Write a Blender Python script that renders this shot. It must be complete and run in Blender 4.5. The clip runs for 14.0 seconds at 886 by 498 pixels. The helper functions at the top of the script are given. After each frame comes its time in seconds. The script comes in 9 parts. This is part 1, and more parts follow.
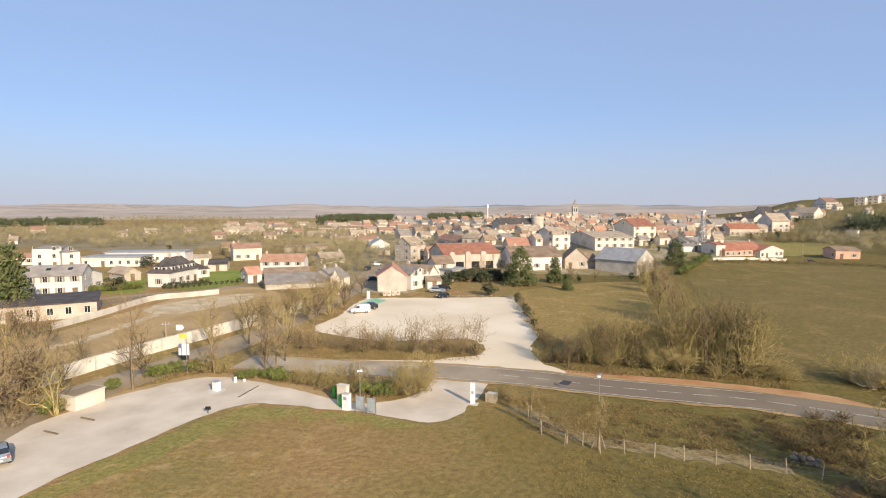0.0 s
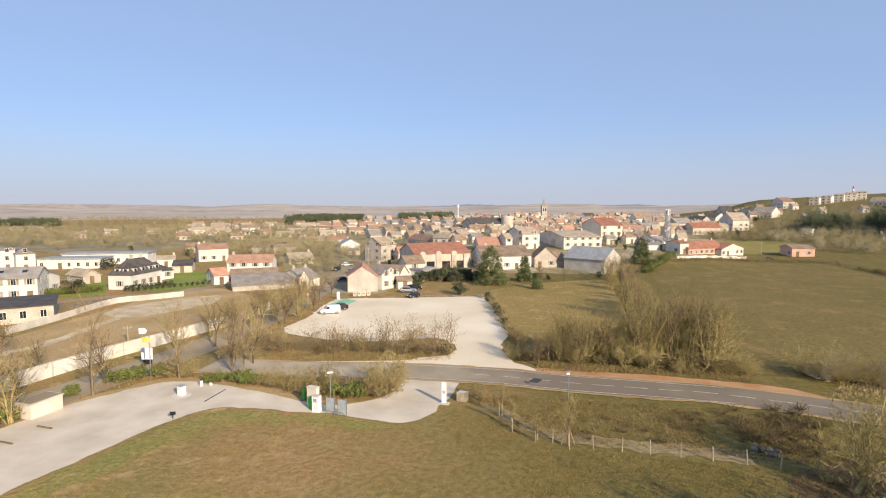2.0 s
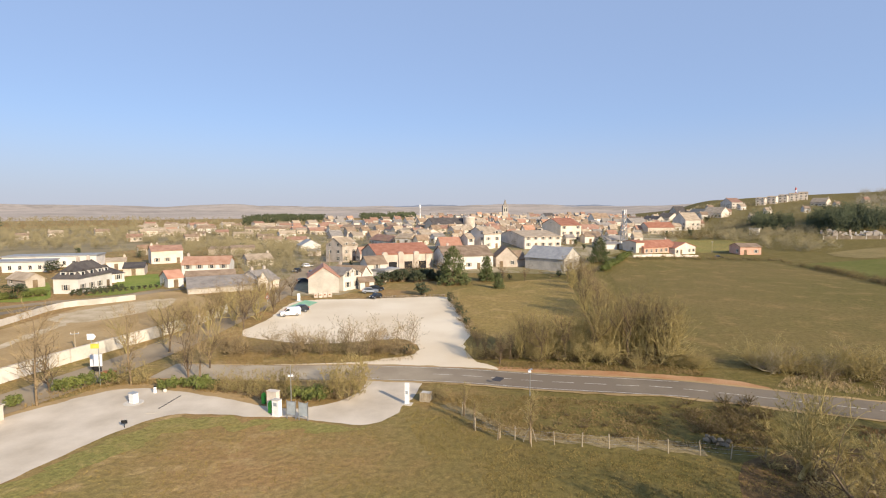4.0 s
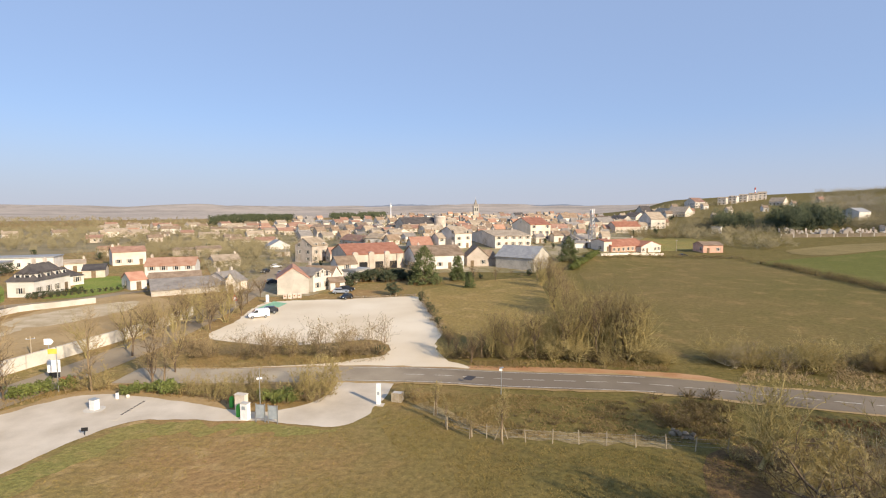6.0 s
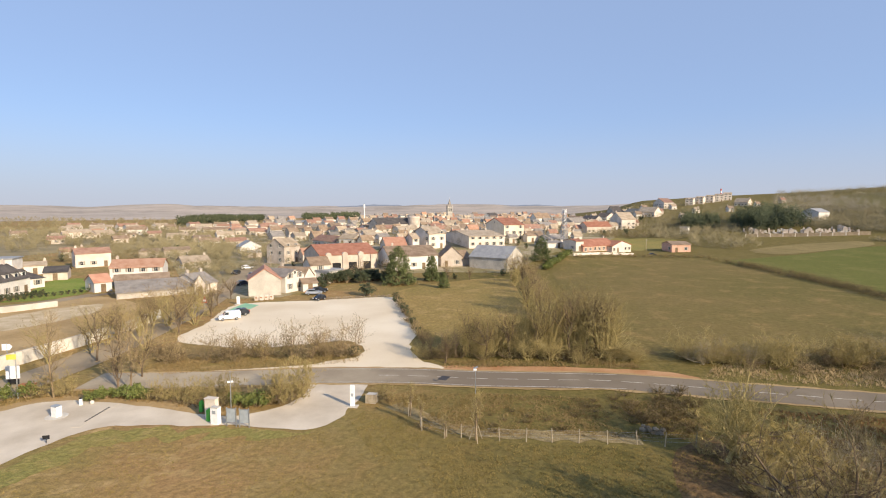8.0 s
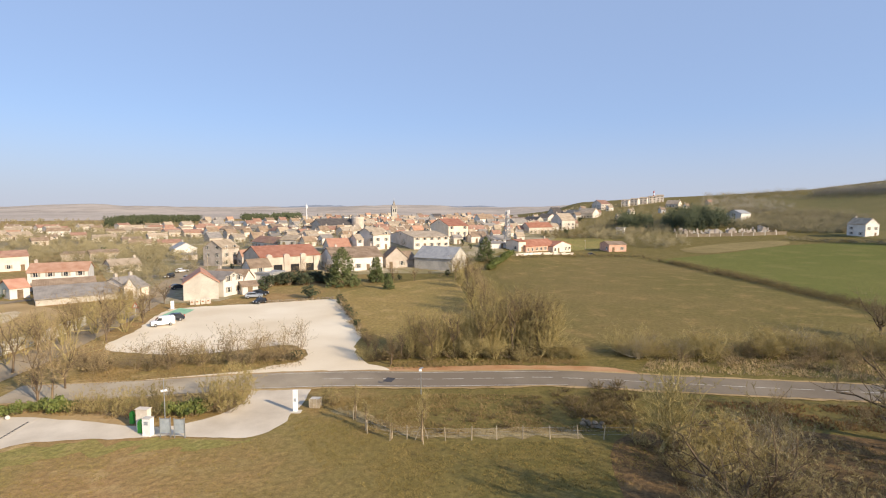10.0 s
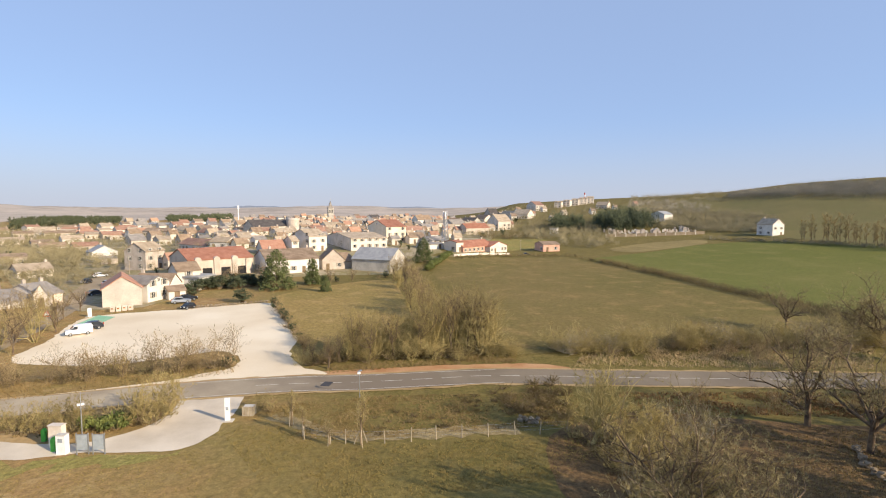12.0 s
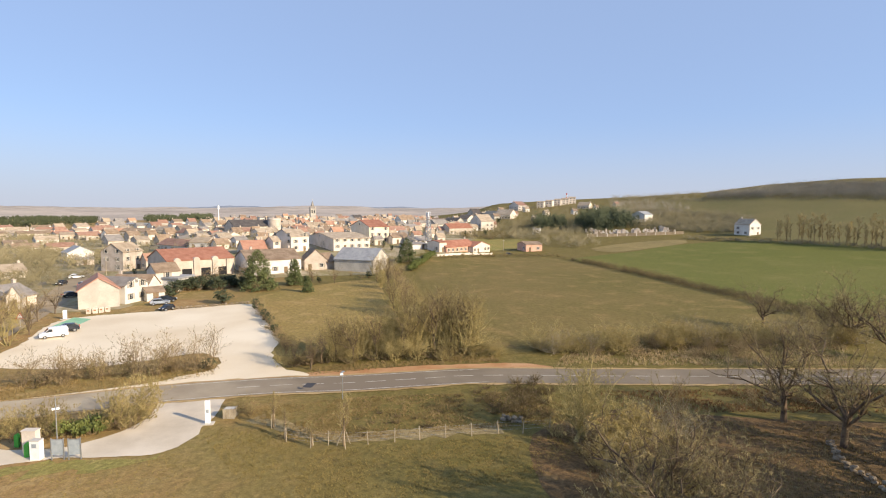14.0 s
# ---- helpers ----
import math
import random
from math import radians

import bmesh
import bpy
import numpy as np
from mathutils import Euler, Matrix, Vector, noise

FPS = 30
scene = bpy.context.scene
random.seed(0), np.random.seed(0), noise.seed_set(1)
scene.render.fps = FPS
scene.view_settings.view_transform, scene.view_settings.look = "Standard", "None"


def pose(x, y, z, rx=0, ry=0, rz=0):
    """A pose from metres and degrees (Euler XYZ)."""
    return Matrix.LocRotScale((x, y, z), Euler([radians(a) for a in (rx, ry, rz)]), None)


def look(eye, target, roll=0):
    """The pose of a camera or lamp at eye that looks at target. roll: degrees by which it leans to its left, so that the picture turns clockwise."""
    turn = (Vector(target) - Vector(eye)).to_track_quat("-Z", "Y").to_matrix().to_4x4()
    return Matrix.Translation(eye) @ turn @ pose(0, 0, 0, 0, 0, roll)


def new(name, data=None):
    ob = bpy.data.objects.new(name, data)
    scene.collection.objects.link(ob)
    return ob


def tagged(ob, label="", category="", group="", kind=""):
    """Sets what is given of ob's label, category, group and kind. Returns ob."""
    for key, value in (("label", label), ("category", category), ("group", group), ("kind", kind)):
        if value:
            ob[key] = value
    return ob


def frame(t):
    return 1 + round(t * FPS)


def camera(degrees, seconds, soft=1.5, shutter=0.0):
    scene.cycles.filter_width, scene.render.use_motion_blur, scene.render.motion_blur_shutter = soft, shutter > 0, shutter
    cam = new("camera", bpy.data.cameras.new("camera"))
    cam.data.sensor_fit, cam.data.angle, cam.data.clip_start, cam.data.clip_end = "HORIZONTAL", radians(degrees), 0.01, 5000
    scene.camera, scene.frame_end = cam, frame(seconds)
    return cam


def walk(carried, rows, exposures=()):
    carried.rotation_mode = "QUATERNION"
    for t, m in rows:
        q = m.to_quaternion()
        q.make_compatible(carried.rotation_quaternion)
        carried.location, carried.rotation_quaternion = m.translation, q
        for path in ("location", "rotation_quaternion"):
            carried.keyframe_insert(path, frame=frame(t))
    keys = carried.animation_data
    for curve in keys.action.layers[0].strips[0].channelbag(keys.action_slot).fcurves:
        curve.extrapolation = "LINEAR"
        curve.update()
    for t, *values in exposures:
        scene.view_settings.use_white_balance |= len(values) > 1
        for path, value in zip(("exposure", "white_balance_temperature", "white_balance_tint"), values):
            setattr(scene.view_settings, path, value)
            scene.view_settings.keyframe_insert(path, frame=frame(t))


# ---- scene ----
# The camera hovers 22 m over the meadow and turns slowly to its right.
cam = camera(79.66, 14.0, soft=1.1)
EYE = (0.0, 0.0, 22.0)
walk(cam, [
    (0.0, pose(*EYE, 85.626, 0.008, 11.835)),
    (0.5, pose(*EYE, 85.606, 0.046, 11.322)),
    (1.0, pose(*EYE, 85.591, 0.036, 10.481)),
    (1.5, pose(*EYE, 85.585, 0.034, 9.556)),
    (2.0, pose(*EYE, 85.597, 0.048, 8.655)),
    (2.5, pose(*EYE, 85.588, 0.074, 7.642)),
    (3.0, pose(*EYE, 85.607, 0.082, 6.616)),
    (5.5, pose(*EYE, 85.583, 0.076, 2.028)),
    (6.0, pose(*EYE, 85.577, 0.112, 1.430)),
    (6.5, pose(*EYE, 85.582, 0.115, 0.763)),
    (7.0, pose(*EYE, 85.594, 0.139, -0.000)),
    (7.5, pose(*EYE, 85.598, 0.122, -0.574)),
    (10.0, pose(*EYE, 85.694, -0.039, -7.332)),
    (10.5, pose(*EYE, 85.722, -0.060, -9.190)),
    (11.0, pose(*EYE, 85.728, -0.087, -10.831)),
    (11.5, pose(*EYE, 85.780, -0.069, -12.437)),
    (12.0, pose(*EYE, 85.803, -0.096, -14.011)),
    (12.5, pose(*EYE, 85.819, -0.103, -14.782)),
    (13.0, pose(*EYE, 85.822, -0.154, -15.228)),
    (13.5, pose(*EYE, 85.834, -0.153, -15.582)),
    (14.0, pose(*EYE, 85.819, -0.130, -15.834)),
], exposures=[(0.0, 0.39), (7.0, 0.39), (10.0, 0.43), (14.0, 0.50)])

# ---- light ----
SUN_EL, SUN_AZ = radians(23.5), radians(136)
world = bpy.data.worlds.new("sky")
scene.world = world
world.use_nodes = True
wn = world.node_tree.nodes
sky = wn.new("ShaderNodeTexSky")
sky.sky_type, sky.sun_disc = "NISHITA", False
sky.sun_elevation, sky.sun_rotation = SUN_EL, SUN_AZ
sky.altitude, sky.air_density, sky.dust_density, sky.ozone_density = 1500, 1.0, 0.0, 4.0
haze = wn.new("ShaderNodeMix")
haze.data_type, haze.blend_type = "RGBA", "MIX"
haze.inputs[0].default_value = 0.64
haze.inputs[7].default_value = (3.2, 4.2, 6.4, 1)
world.node_tree.links.new(sky.outputs[0], haze.inputs[6])
# greyer, dustier air towards the horizon
way, axis, low, dust = wn.new("ShaderNodeTexCoord"), wn.new("ShaderNodeSeparateXYZ"), wn.new("ShaderNodeMapRange"), wn.new("ShaderNodeMix")
low.interpolation_type = "SMOOTHSTEP"
for i, val in enumerate((-0.02, 0.17, 0.92, 0.0)):
    low.inputs[1 + i].default_value = val
dust.data_type, dust.blend_type = "RGBA", "MIX"
dust.inputs[7].default_value = (3.8, 4.0, 4.75, 1)
for a, b in ((way.outputs["Generated"], axis.inputs[0]), (axis.outputs["Z"], low.inputs[0]), (low.outputs[0], dust.inputs[0]),
             (haze.outputs[2], dust.inputs[6]), (dust.outputs[2], wn["Background"].inputs[0])):
    world.node_tree.links.new(a, b)
wn["Background"].inputs[1].default_value = 0.103
sun = new("sun", bpy.data.lights.new("sun", "SUN"))
sun.data.energy, sun.data.angle, sun.data.color = 5.0, radians(0.6), (1.0, 0.83, 0.62)
sun.matrix_world = look((300 * math.sin(SUN_AZ), 300 * math.cos(SUN_AZ), 300 * math.tan(SUN_EL)), (0, 0, 0))


# ---- materials ----
def lin(c):
    """A colour given as hex in everyday screen values."""
    return tuple(((v / 255 + 0.055) / 1.055) ** 2.4 if v > 10 else v / 3294 for v in (c >> 16, c >> 8 & 255, c & 255)) + (1.0,)


def surface(name, a, b, scale=1.0, rough=0.9, bump=0.3, fine=12.0, metal=0.0, vary=0.0, third=None, spec=0.3, grain=0.45):
    """A worn surface: two tones mixed by broad and by fine noise, with relief; vary shifts the tone from object to object."""
    m = bpy.data.materials.new(name)
    m.use_nodes = True
    n, l = m.node_tree.nodes, m.node_tree.links
    p = n["Principled BSDF"]
    p.inputs["Roughness"].default_value, p.inputs["Metallic"].default_value = rough, metal
    p.inputs["Specular IOR Level"].default_value = spec
    geo = n.new("ShaderNodeNewGeometry")
    big, small = n.new("ShaderNodeTexNoise"), n.new("ShaderNodeTexNoise")
    for node, s, d in ((big, scale, 4), (small, scale * fine, 3)):
        l.new(geo.outputs["Position"], node.inputs["Vector"])
        node.inputs["Scale"].default_value, node.inputs["Detail"].default_value = s, d
    add = n.new("ShaderNodeMath")
    add.operation = "MULTIPLY_ADD"
    add.inputs[1].default_value = grain
    l.new(small.outputs["Fac"], add.inputs[0])
    l.new(big.outputs["Fac"], add.inputs[2])
    ramp = n.new("ShaderNodeValToRGB")
    e = ramp.color_ramp.elements
    e[0].position, e[0].color = 0.3 + grain / 2, a
    e[1].position, e[1].color = 0.68 + grain / 2, b
    if third:
        e.new(0.48 + grain / 2).color = third
    l.new(add.outputs[0], ramp.inputs[0])
    out = ramp.outputs["Color"]
    if vary:
        info, hsv = n.new("ShaderNodeObjectInfo"), n.new("ShaderNodeHueSaturation")
        rng = n.new("ShaderNodeMapRange")
        rng.inputs["To Min"].default_value, rng.inputs["To Max"].default_value = 1 - vary, 1 + vary
        l.new(info.outputs["Random"], rng.inputs["Value"])
        l.new(rng.outputs["Result"], hsv.inputs["Value"])
        l.new(out, hsv.inputs["Color"])
        out = hsv.outputs["Color"]
    l.new(out, p.inputs["Base Color"])
    if bump:
        bp = n.new("ShaderNodeBump")
        bp.inputs["Strength"].default_value, bp.inputs["Distance"].default_value = bump, 0.4 / (scale * fine)
        l.new(small.outputs["Fac"], bp.inputs["Height"])
        l.new(bp.outputs["Normal"], p.inputs["Normal"])
    return m


def turf(name, a, b, c, scale=0.04, tuft=2.4, bump=0.9, dark=0.75, east=None):
    """Grassland: broad drifts of two tones, worn patches of a third, and tussocks in tone and relief."""
    m = bpy.data.materials.new(name)
    m.use_nodes = True
    n, l = m.node_tree.nodes, m.node_tree.links
    p = n["Principled BSDF"]
    p.inputs["Roughness"].default_value, p.inputs["Specular IOR Level"].default_value = 0.95, 0.1
    geo = n.new("ShaderNodeNewGeometry")
    made = []
    for s, d in ((scale, 5), (scale * 6.3, 4), (tuft, 4), (tuft * 4.7, 2)):
        q = n.new("ShaderNodeTexNoise")
        q.inputs["Scale"].default_value, q.inputs["Detail"].default_value, q.inputs["Roughness"].default_value = s, d, 0.6
        l.new(geo.outputs["Position"], q.inputs["Vector"])
        made.append(q)

    def blend(kind, fac, x, y):
        k = n.new("ShaderNodeMix")
        k.data_type, k.blend_type = "RGBA", kind
        for src, dst in ((fac, k.inputs[0]), (x, k.inputs[6]), (y, k.inputs[7])):
            if hasattr(src, "links"):
                l.new(src, dst)
            else:
                dst.default_value = src
        return k.outputs[2]

    def spread(src, lo, hi, to0=0.0, to1=1.0):
        r = n.new("ShaderNodeMapRange")
        for i, val in enumerate((lo, hi, to0, to1)):
            r.inputs[1 + i].default_value = val
        l.new(src, r.inputs[0])
        return r.outputs[0]
    col = blend("MIX", spread(made[0].outputs["Fac"], 0.38, 0.62), a, b)
    col = blend("MIX", spread(made[1].outputs["Fac"], 0.52, 0.72), col, c)
    if east:
        # the grass turns rougher and greener towards the ditch
        axes, shift = n.new("ShaderNodeSeparateXYZ"), n.new("ShaderNodeMath")
        l.new(geo.outputs["Position"], axes.inputs[0])
        shift.operation = "MULTIPLY_ADD"
        shift.inputs[1].default_value = 46.0
        l.new(made[1].outputs["Fac"], shift.inputs[0]), l.new(axes.outputs["X"], shift.inputs[2])
        col = blend("MIX", spread(shift.outputs[0], 6.0, 30.0), col, blend("MIX", spread(made[1].outputs["Fac"], 0.4, 0.62), *east))
    tone = n.new("ShaderNodeCombineColor")
    v = spread(made[2].outputs["Fac"], 0.3, 0.7, dark, 1.22)
    w = spread(made[3].outputs["Fac"], 0.3, 0.7, 0.76, 1.24)
    mul = n.new("ShaderNodeMath")
    mul.operation = "MULTIPLY"
    l.new(v, mul.inputs[0]), l.new(w, mul.inputs[1])
    for i in range(3):
        l.new(mul.outputs[0], tone.inputs[i])
    l.new(blend("MULTIPLY", 1.0, col, tone.outputs[0]), p.inputs["Base Color"])
    bp = n.new("ShaderNodeBump")
    bp.inputs["Strength"].default_value, bp.inputs["Distance"].default_value = bump, 0.16
    l.new(made[2].outputs["Fac"], bp.inputs["Height"])
    l.new(bp.outputs["Normal"], p.inputs["Normal"])
    return m


def tiled(name, a, b, vary=0.12, pitch=0.35):
    """Roof covering: rows of tiles as relief, tone varied tile patch by patch and roof by roof."""
    m = surface(name, a, b, 0.5, 0.85, 0.0, 9.0, vary=vary)
    n, l = m.node_tree.nodes, m.node_tree.links
    tc, wave = n.new("ShaderNodeTexCoord"), n.new("ShaderNodeTexWave")
    wave.bands_direction = "X"
    wave.inputs["Scale"].default_value, wave.inputs["Distortion"].default_value = 0.31 / pitch * 1.0, 0.6
    l.new(tc.outputs["Object"], wave.inputs["Vector"])
    bp = n.new("ShaderNodeBump")
    bp.inputs["Strength"].default_value, bp.inputs["Distance"].default_value = 0.5, 0.06
    l.new(wave.outputs["Fac"], bp.inputs["Height"])
    l.new(bp.outputs["Normal"], n["Principled BSDF"].inputs["Normal"])
    return m


M = dict(
    ground=turf("meadow_grass", lin(0x897A4A), lin(0x9C7E54), lin(0xAE9466), 0.06, 1.7, 0.8, 0.74, (lin(0x6C6236), lin(0x7A6C40))),
    field=turf("olive_pasture", lin(0x70663A), lin(0x7C6C42), lin(0x8E784C), 0.025, 1.2, 0.9, 0.74),
    green_field=turf("green_crop", lin(0x626530), lin(0x6A6936), lin(0x746F3E), 0.012, 1.2, 0.5, 0.88),
    hill=turf("hill_meadow", lin(0x6A643E), lin(0x746A44), lin(0x66643C), 0.01, 0.8, 0.5, 0.85),
    lawn=turf("lawn", lin(0x76873C), lin(0x8A9048), lin(0x95924F), 0.1, 2.0, 0.5),
    yard=surface("town_yards", lin(0x90836C), lin(0xAEA18A), 0.05, 0.95, 0.3, 12, third=lin(0x857A50)),
    leaf_litter=surface("woodland_floor", lin(0x7E7254), lin(0x988A68), 0.05, 0.95, 0.4, 12),
    pasture=turf("trodden_pasture", lin(0x66543A), lin(0x765F42), lin(0x96784E), 0.08, 2.0, 1.0, 0.55),
    verge=turf("greener_verge", lin(0x88824A), lin(0x94854E), lin(0xA08E5A), 0.1, 2.2, 0.9, 0.7),
    stubble=turf("pale_stubble", lin(0x82744C), lin(0x8E7E54), lin(0x7A6E46), 0.03, 1.2, 0.5, 0.85),
    earth=surface("bare_earth", lin(0x9C8257), lin(0xB89D70), 0.12, 0.95, 0.5, 15),
    orange=surface("orange_soil", lin(0xA87A50), lin(0xBC946C), 0.3, 0.95, 0.4, 12),
    gravel=surface("pale_gravel", lin(0xD6C4A6), lin(0xE8DAC0), 0.07, 0.95, 0.4, 60, grain=0.25),
    drive=surface("pale_tarmac", lin(0xBCAE98), lin(0xDACDB8), 0.22, 0.9, 0.1, 30, grain=0.15),
    asphalt=surface("asphalt", lin(0x74695A), lin(0x8C806E), 0.12, 0.85, 0.2, 40, grain=0.2, spec=0.08),
    worn_asphalt=surface("worn_asphalt", lin(0x8E7F68), lin(0xA6967C), 0.12, 0.85, 0.2, 40, grain=0.2, spec=0.08),
    paint=surface("road_paint", lin(0xA8A092), lin(0xD8D4CA), 1.2, 0.7, 0.05, 8),
    white=surface("white_render", lin(0xCAC5BC), lin(0xE0DBD3), 0.35, 0.9, 0.1, 14, vary=0.05),
    cream=surface("cream_render", lin(0xCCC0B0), lin(0xE2D8CC), 0.35, 0.9, 0.1, 14, vary=0.08),
    beige=surface("beige_stone", lin(0xB0A394), lin(0xCCC0B2), 0.4, 0.92, 0.3, 12, vary=0.1),
    grey=surface("grey_render", lin(0xA29C92), lin(0xC2BCB0), 0.35, 0.92, 0.2, 12, vary=0.1),
    pink=surface("pink_render", lin(0xC99C86), lin(0xDDB49E), 0.4, 0.9, 0.1, 12),
    yellow=surface("yellow_render", lin(0xD6C9AE), lin(0xE6DAC6), 0.4, 0.9, 0.1, 12),
    red_tile=tiled("red_tiles", lin(0x8C6A58), lin(0xA88672)),
    brick_tile=tiled("brick_red_tiles", lin(0x8C5C48), lin(0xA67660)),
    new_tile=tiled("new_orange_tiles", lin(0xAE7C64), lin(0xC0947C)),
    orange_tile=tiled("orange_tiles", lin(0xA47A60), lin(0xB8947C)),
    brown_tile=tiled("brown_tiles", lin(0x7C6854), lin(0xA08C76)),
    pale_tile=tiled("weathered_pale_tiles", lin(0x9A8A74), lin(0xBAA992)),
    grey_roof=tiled("grey_slates", lin(0x7E7872), lin(0x9C958C), pitch=0.25),
    dark_roof=tiled("dark_slates", lin(0x454140), lin(0x5E5955), pitch=0.25),
    zinc=surface("zinc_sheet", lin(0x8E8F90), lin(0xA6A6A4), 0.6, 0.6, 0.1, 9, metal=0.1),
    glass=surface("dark_glass", lin(0x23282E), lin(0x343B42), 0.5, 0.12, 0.0, 6, spec=0.6),
    frame=surface("window_paint", lin(0xCFC8BC), lin(0xE3DDD2), 1.0, 0.7, 0.0, 6),
    wood=surface("old_wood", lin(0x6B5A47), lin(0x8B785F), 1.2, 0.9, 0.4, 10, vary=0.12),
    bark=surface("bark", lin(0x6C5C45), lin(0x948165), 1.5, 0.95, 0.5, 8, vary=0.15),
    twig=surface("olive_twigs", lin(0x887A4C), lin(0xAC9C6C), 0.6, 0.95, 0.0, 8, vary=0.18),
    twig_brown=surface("brown_twigs", lin(0x887656), lin(0xAC9872), 0.6, 0.95, 0.0, 8, vary=0.18),
    twig_far=surface("distant_twigs", lin(0x726A50), lin(0x948A6A), 0.05, 0.95, 0.0, 10),
    dark_bark=surface("dark_bark", lin(0x52453A), lin(0x7C6B54), 1.5, 0.95, 0.5, 8, vary=0.12),
    twig_olive=surface("olive_grey_twigs", lin(0x8A7C50), lin(0xB4A472), 0.6, 0.95, 0.0, 8, vary=0.15),
    track=surface("worn_track", lin(0xAE9A76), lin(0xCDBB9C), 0.3, 0.95, 0.3, 12),
    twig_grey=surface("grey_twigs", lin(0x988960), lin(0xBCAC7E), 0.6, 0.95, 0.0, 8, vary=0.15),
    twig_hedge=surface("hedgerow_twigs", lin(0x807248), lin(0xA69666), 0.6, 0.95, 0.0, 8, vary=0.2),
    pale_bark=surface("lichen_bark", lin(0x8A7C4C), lin(0xB8A874), 1.5, 0.95, 0.5, 8, vary=0.15),
    pine=surface("pine_needles", lin(0x4C5634), lin(0x6A7046), 0.6, 0.9, 0.0, 8, vary=0.12),
    needle=surface("dark_needles", lin(0x3A4230), lin(0x565C42), 0.6, 0.9, 0.0, 8, vary=0.15),
    leaf=surface("evergreen_leaves", lin(0x56602E), lin(0x747A40), 0.7, 0.7, 0.0, 8, vary=0.15),
    concrete=surface("concrete", lin(0xB5AFA4), lin(0xD0CABF), 0.4, 0.9, 0.2, 14, vary=0.06),
    panel=surface("white_wall", lin(0xCAC4B8), lin(0xDFDACF), 0.3, 0.9, 0.15, 12, vary=0.05),
    steel=surface("galvanised_steel", lin(0x9A9C9E), lin(0xB8BABB), 2.0, 0.45, 0.0, 8, metal=0.7),
    black=surface("black_rubber", lin(0x1B1B1D), lin(0x2A2A2C), 3.0, 0.8, 0.0, 8),
    green=surface("green_plastic", lin(0x3FA03A), lin(0x5CB84E), 1.5, 0.5, 0.0, 8),
    plain_white=surface("white_plastic", lin(0xE2E2E0), lin(0xF4F4F2), 1.5, 0.5, 0.0, 8),
    car_white=surface("white_car_paint", lin(0xE6E6E6), lin(0xF2F2F2), 0.5, 0.3, 0.0, 8, spec=0.6),
    car_dark=surface("black_car_paint", lin(0x1E2024), lin(0x2B2D32), 0.5, 0.25, 0.0, 8, spec=0.6),
    car_silver=surface("silver_car_paint", lin(0x9AA0A8), lin(0xB4B9BF), 0.5, 0.3, 0.0, 8, metal=0.5, spec=0.6),
    # far land: aerial haze is mixed into this pale colour
    far=surface("hazed_distant_land", lin(0x988E82), lin(0xBCAE9E), 0.0026, 0.95, 0.0, 9, third=lin(0xAC9F90), grain=0.7),
)


# ---- mesh helpers ----
def mesh(name, verts, faces, mat, smooth=False):
    me = bpy.data.meshes.new(name)
    me.from_pydata([tuple(map(float, v)) for v in verts], [], faces)
    me.materials.append(mat)
    if smooth:
        me.polygons.foreach_set("use_smooth", [True] * len(me.polygons))
    me.update()
    return me


def put(name, me, parent=None, at=None, label=""):
    ob = new(name, me)
    if parent:
        ob.parent = parent
    if at is not None:
        ob.matrix_basis = at
    if label:
        ob["label"] = label
    return ob


class Solid:
    """Collects boxes, prisms and tubes into one mesh."""

    def __init__(self):
        self.v, self.f = [], []

    def add(self, verts, faces):
        k = len(self.v)
        self.v += [tuple(p) for p in verts]
        self.f += [tuple(i + k for i in f) for f in faces]
        return self

    def box(self, x0, x1, y0, y1, z0, z1):
        v = [(x, y, z) for z in (z0, z1) for x, y in ((x0, y0), (x1, y0), (x1, y1), (x0, y1))]
        return self.add(v, [(3, 2, 1, 0), (4, 5, 6, 7), (0, 1, 5, 4), (1, 2, 6, 5), (2, 3, 7, 6), (3, 0, 4, 7)])

    def prism(self, profile, y0, y1, axis="y"):
        """Extrude a profile of (across, up) points from y0 to y1."""
        n = len(profile)
        v = [((p[0], y, p[1]) if axis == "y" else (y, p[0], p[1])) for y in (y0, y1) for p in profile]
        return self.add(v, [tuple(range(n)), tuple(range(2 * n - 1, n - 1, -1))] + [(i + n, (i + 1) % n + n, (i + 1) % n, i) for i in range(n)])

    def tube(self, a, b, ra, rb, sides=6, caps=True):
        a, b = Vector(a), Vector(b)
        w = (b - a).normalized()
        u = w.orthogonal().normalized()
        t = w.cross(u)
        ring = [math.tau * i / sides for i in range(sides)]
        v = [p + (u * math.cos(q) + t * math.sin(q)) * r for p, r in ((a, ra), (b, rb)) for q in ring]
        f = [(i, (i + 1) % sides, (i + 1) % sides + sides, i + sides) for i in range(sides)]
        return self.add(v, f + ([tuple(range(sides - 1, -1, -1)), tuple(range(sides, 2 * sides))] if caps else []))

    def mesh(self, name, mat):
        me = mesh(name, self.v, self.f, mat)
        bm = bmesh.new()
        bm.from_mesh(me)
        bmesh.ops.recalc_face_normals(bm, faces=bm.faces)
        bm.to_mesh(me)
        bm.free()
        return me


# ---- the lie of the land ----
def ease(t):
    t = np.clip(t, 0, 1)
    return t * t * (3 - 2 * t)


BEARING = [-180, 8, 14, 18, 22, 28, 36, 42, 47, 53, 70, 120, 180]
CREST = [-0.4, -0.4, -0.25, 0.15, 0.7, 1.05, 1.35, 1.7, 2.3, 2.65, 2.7, 0, -0.4]


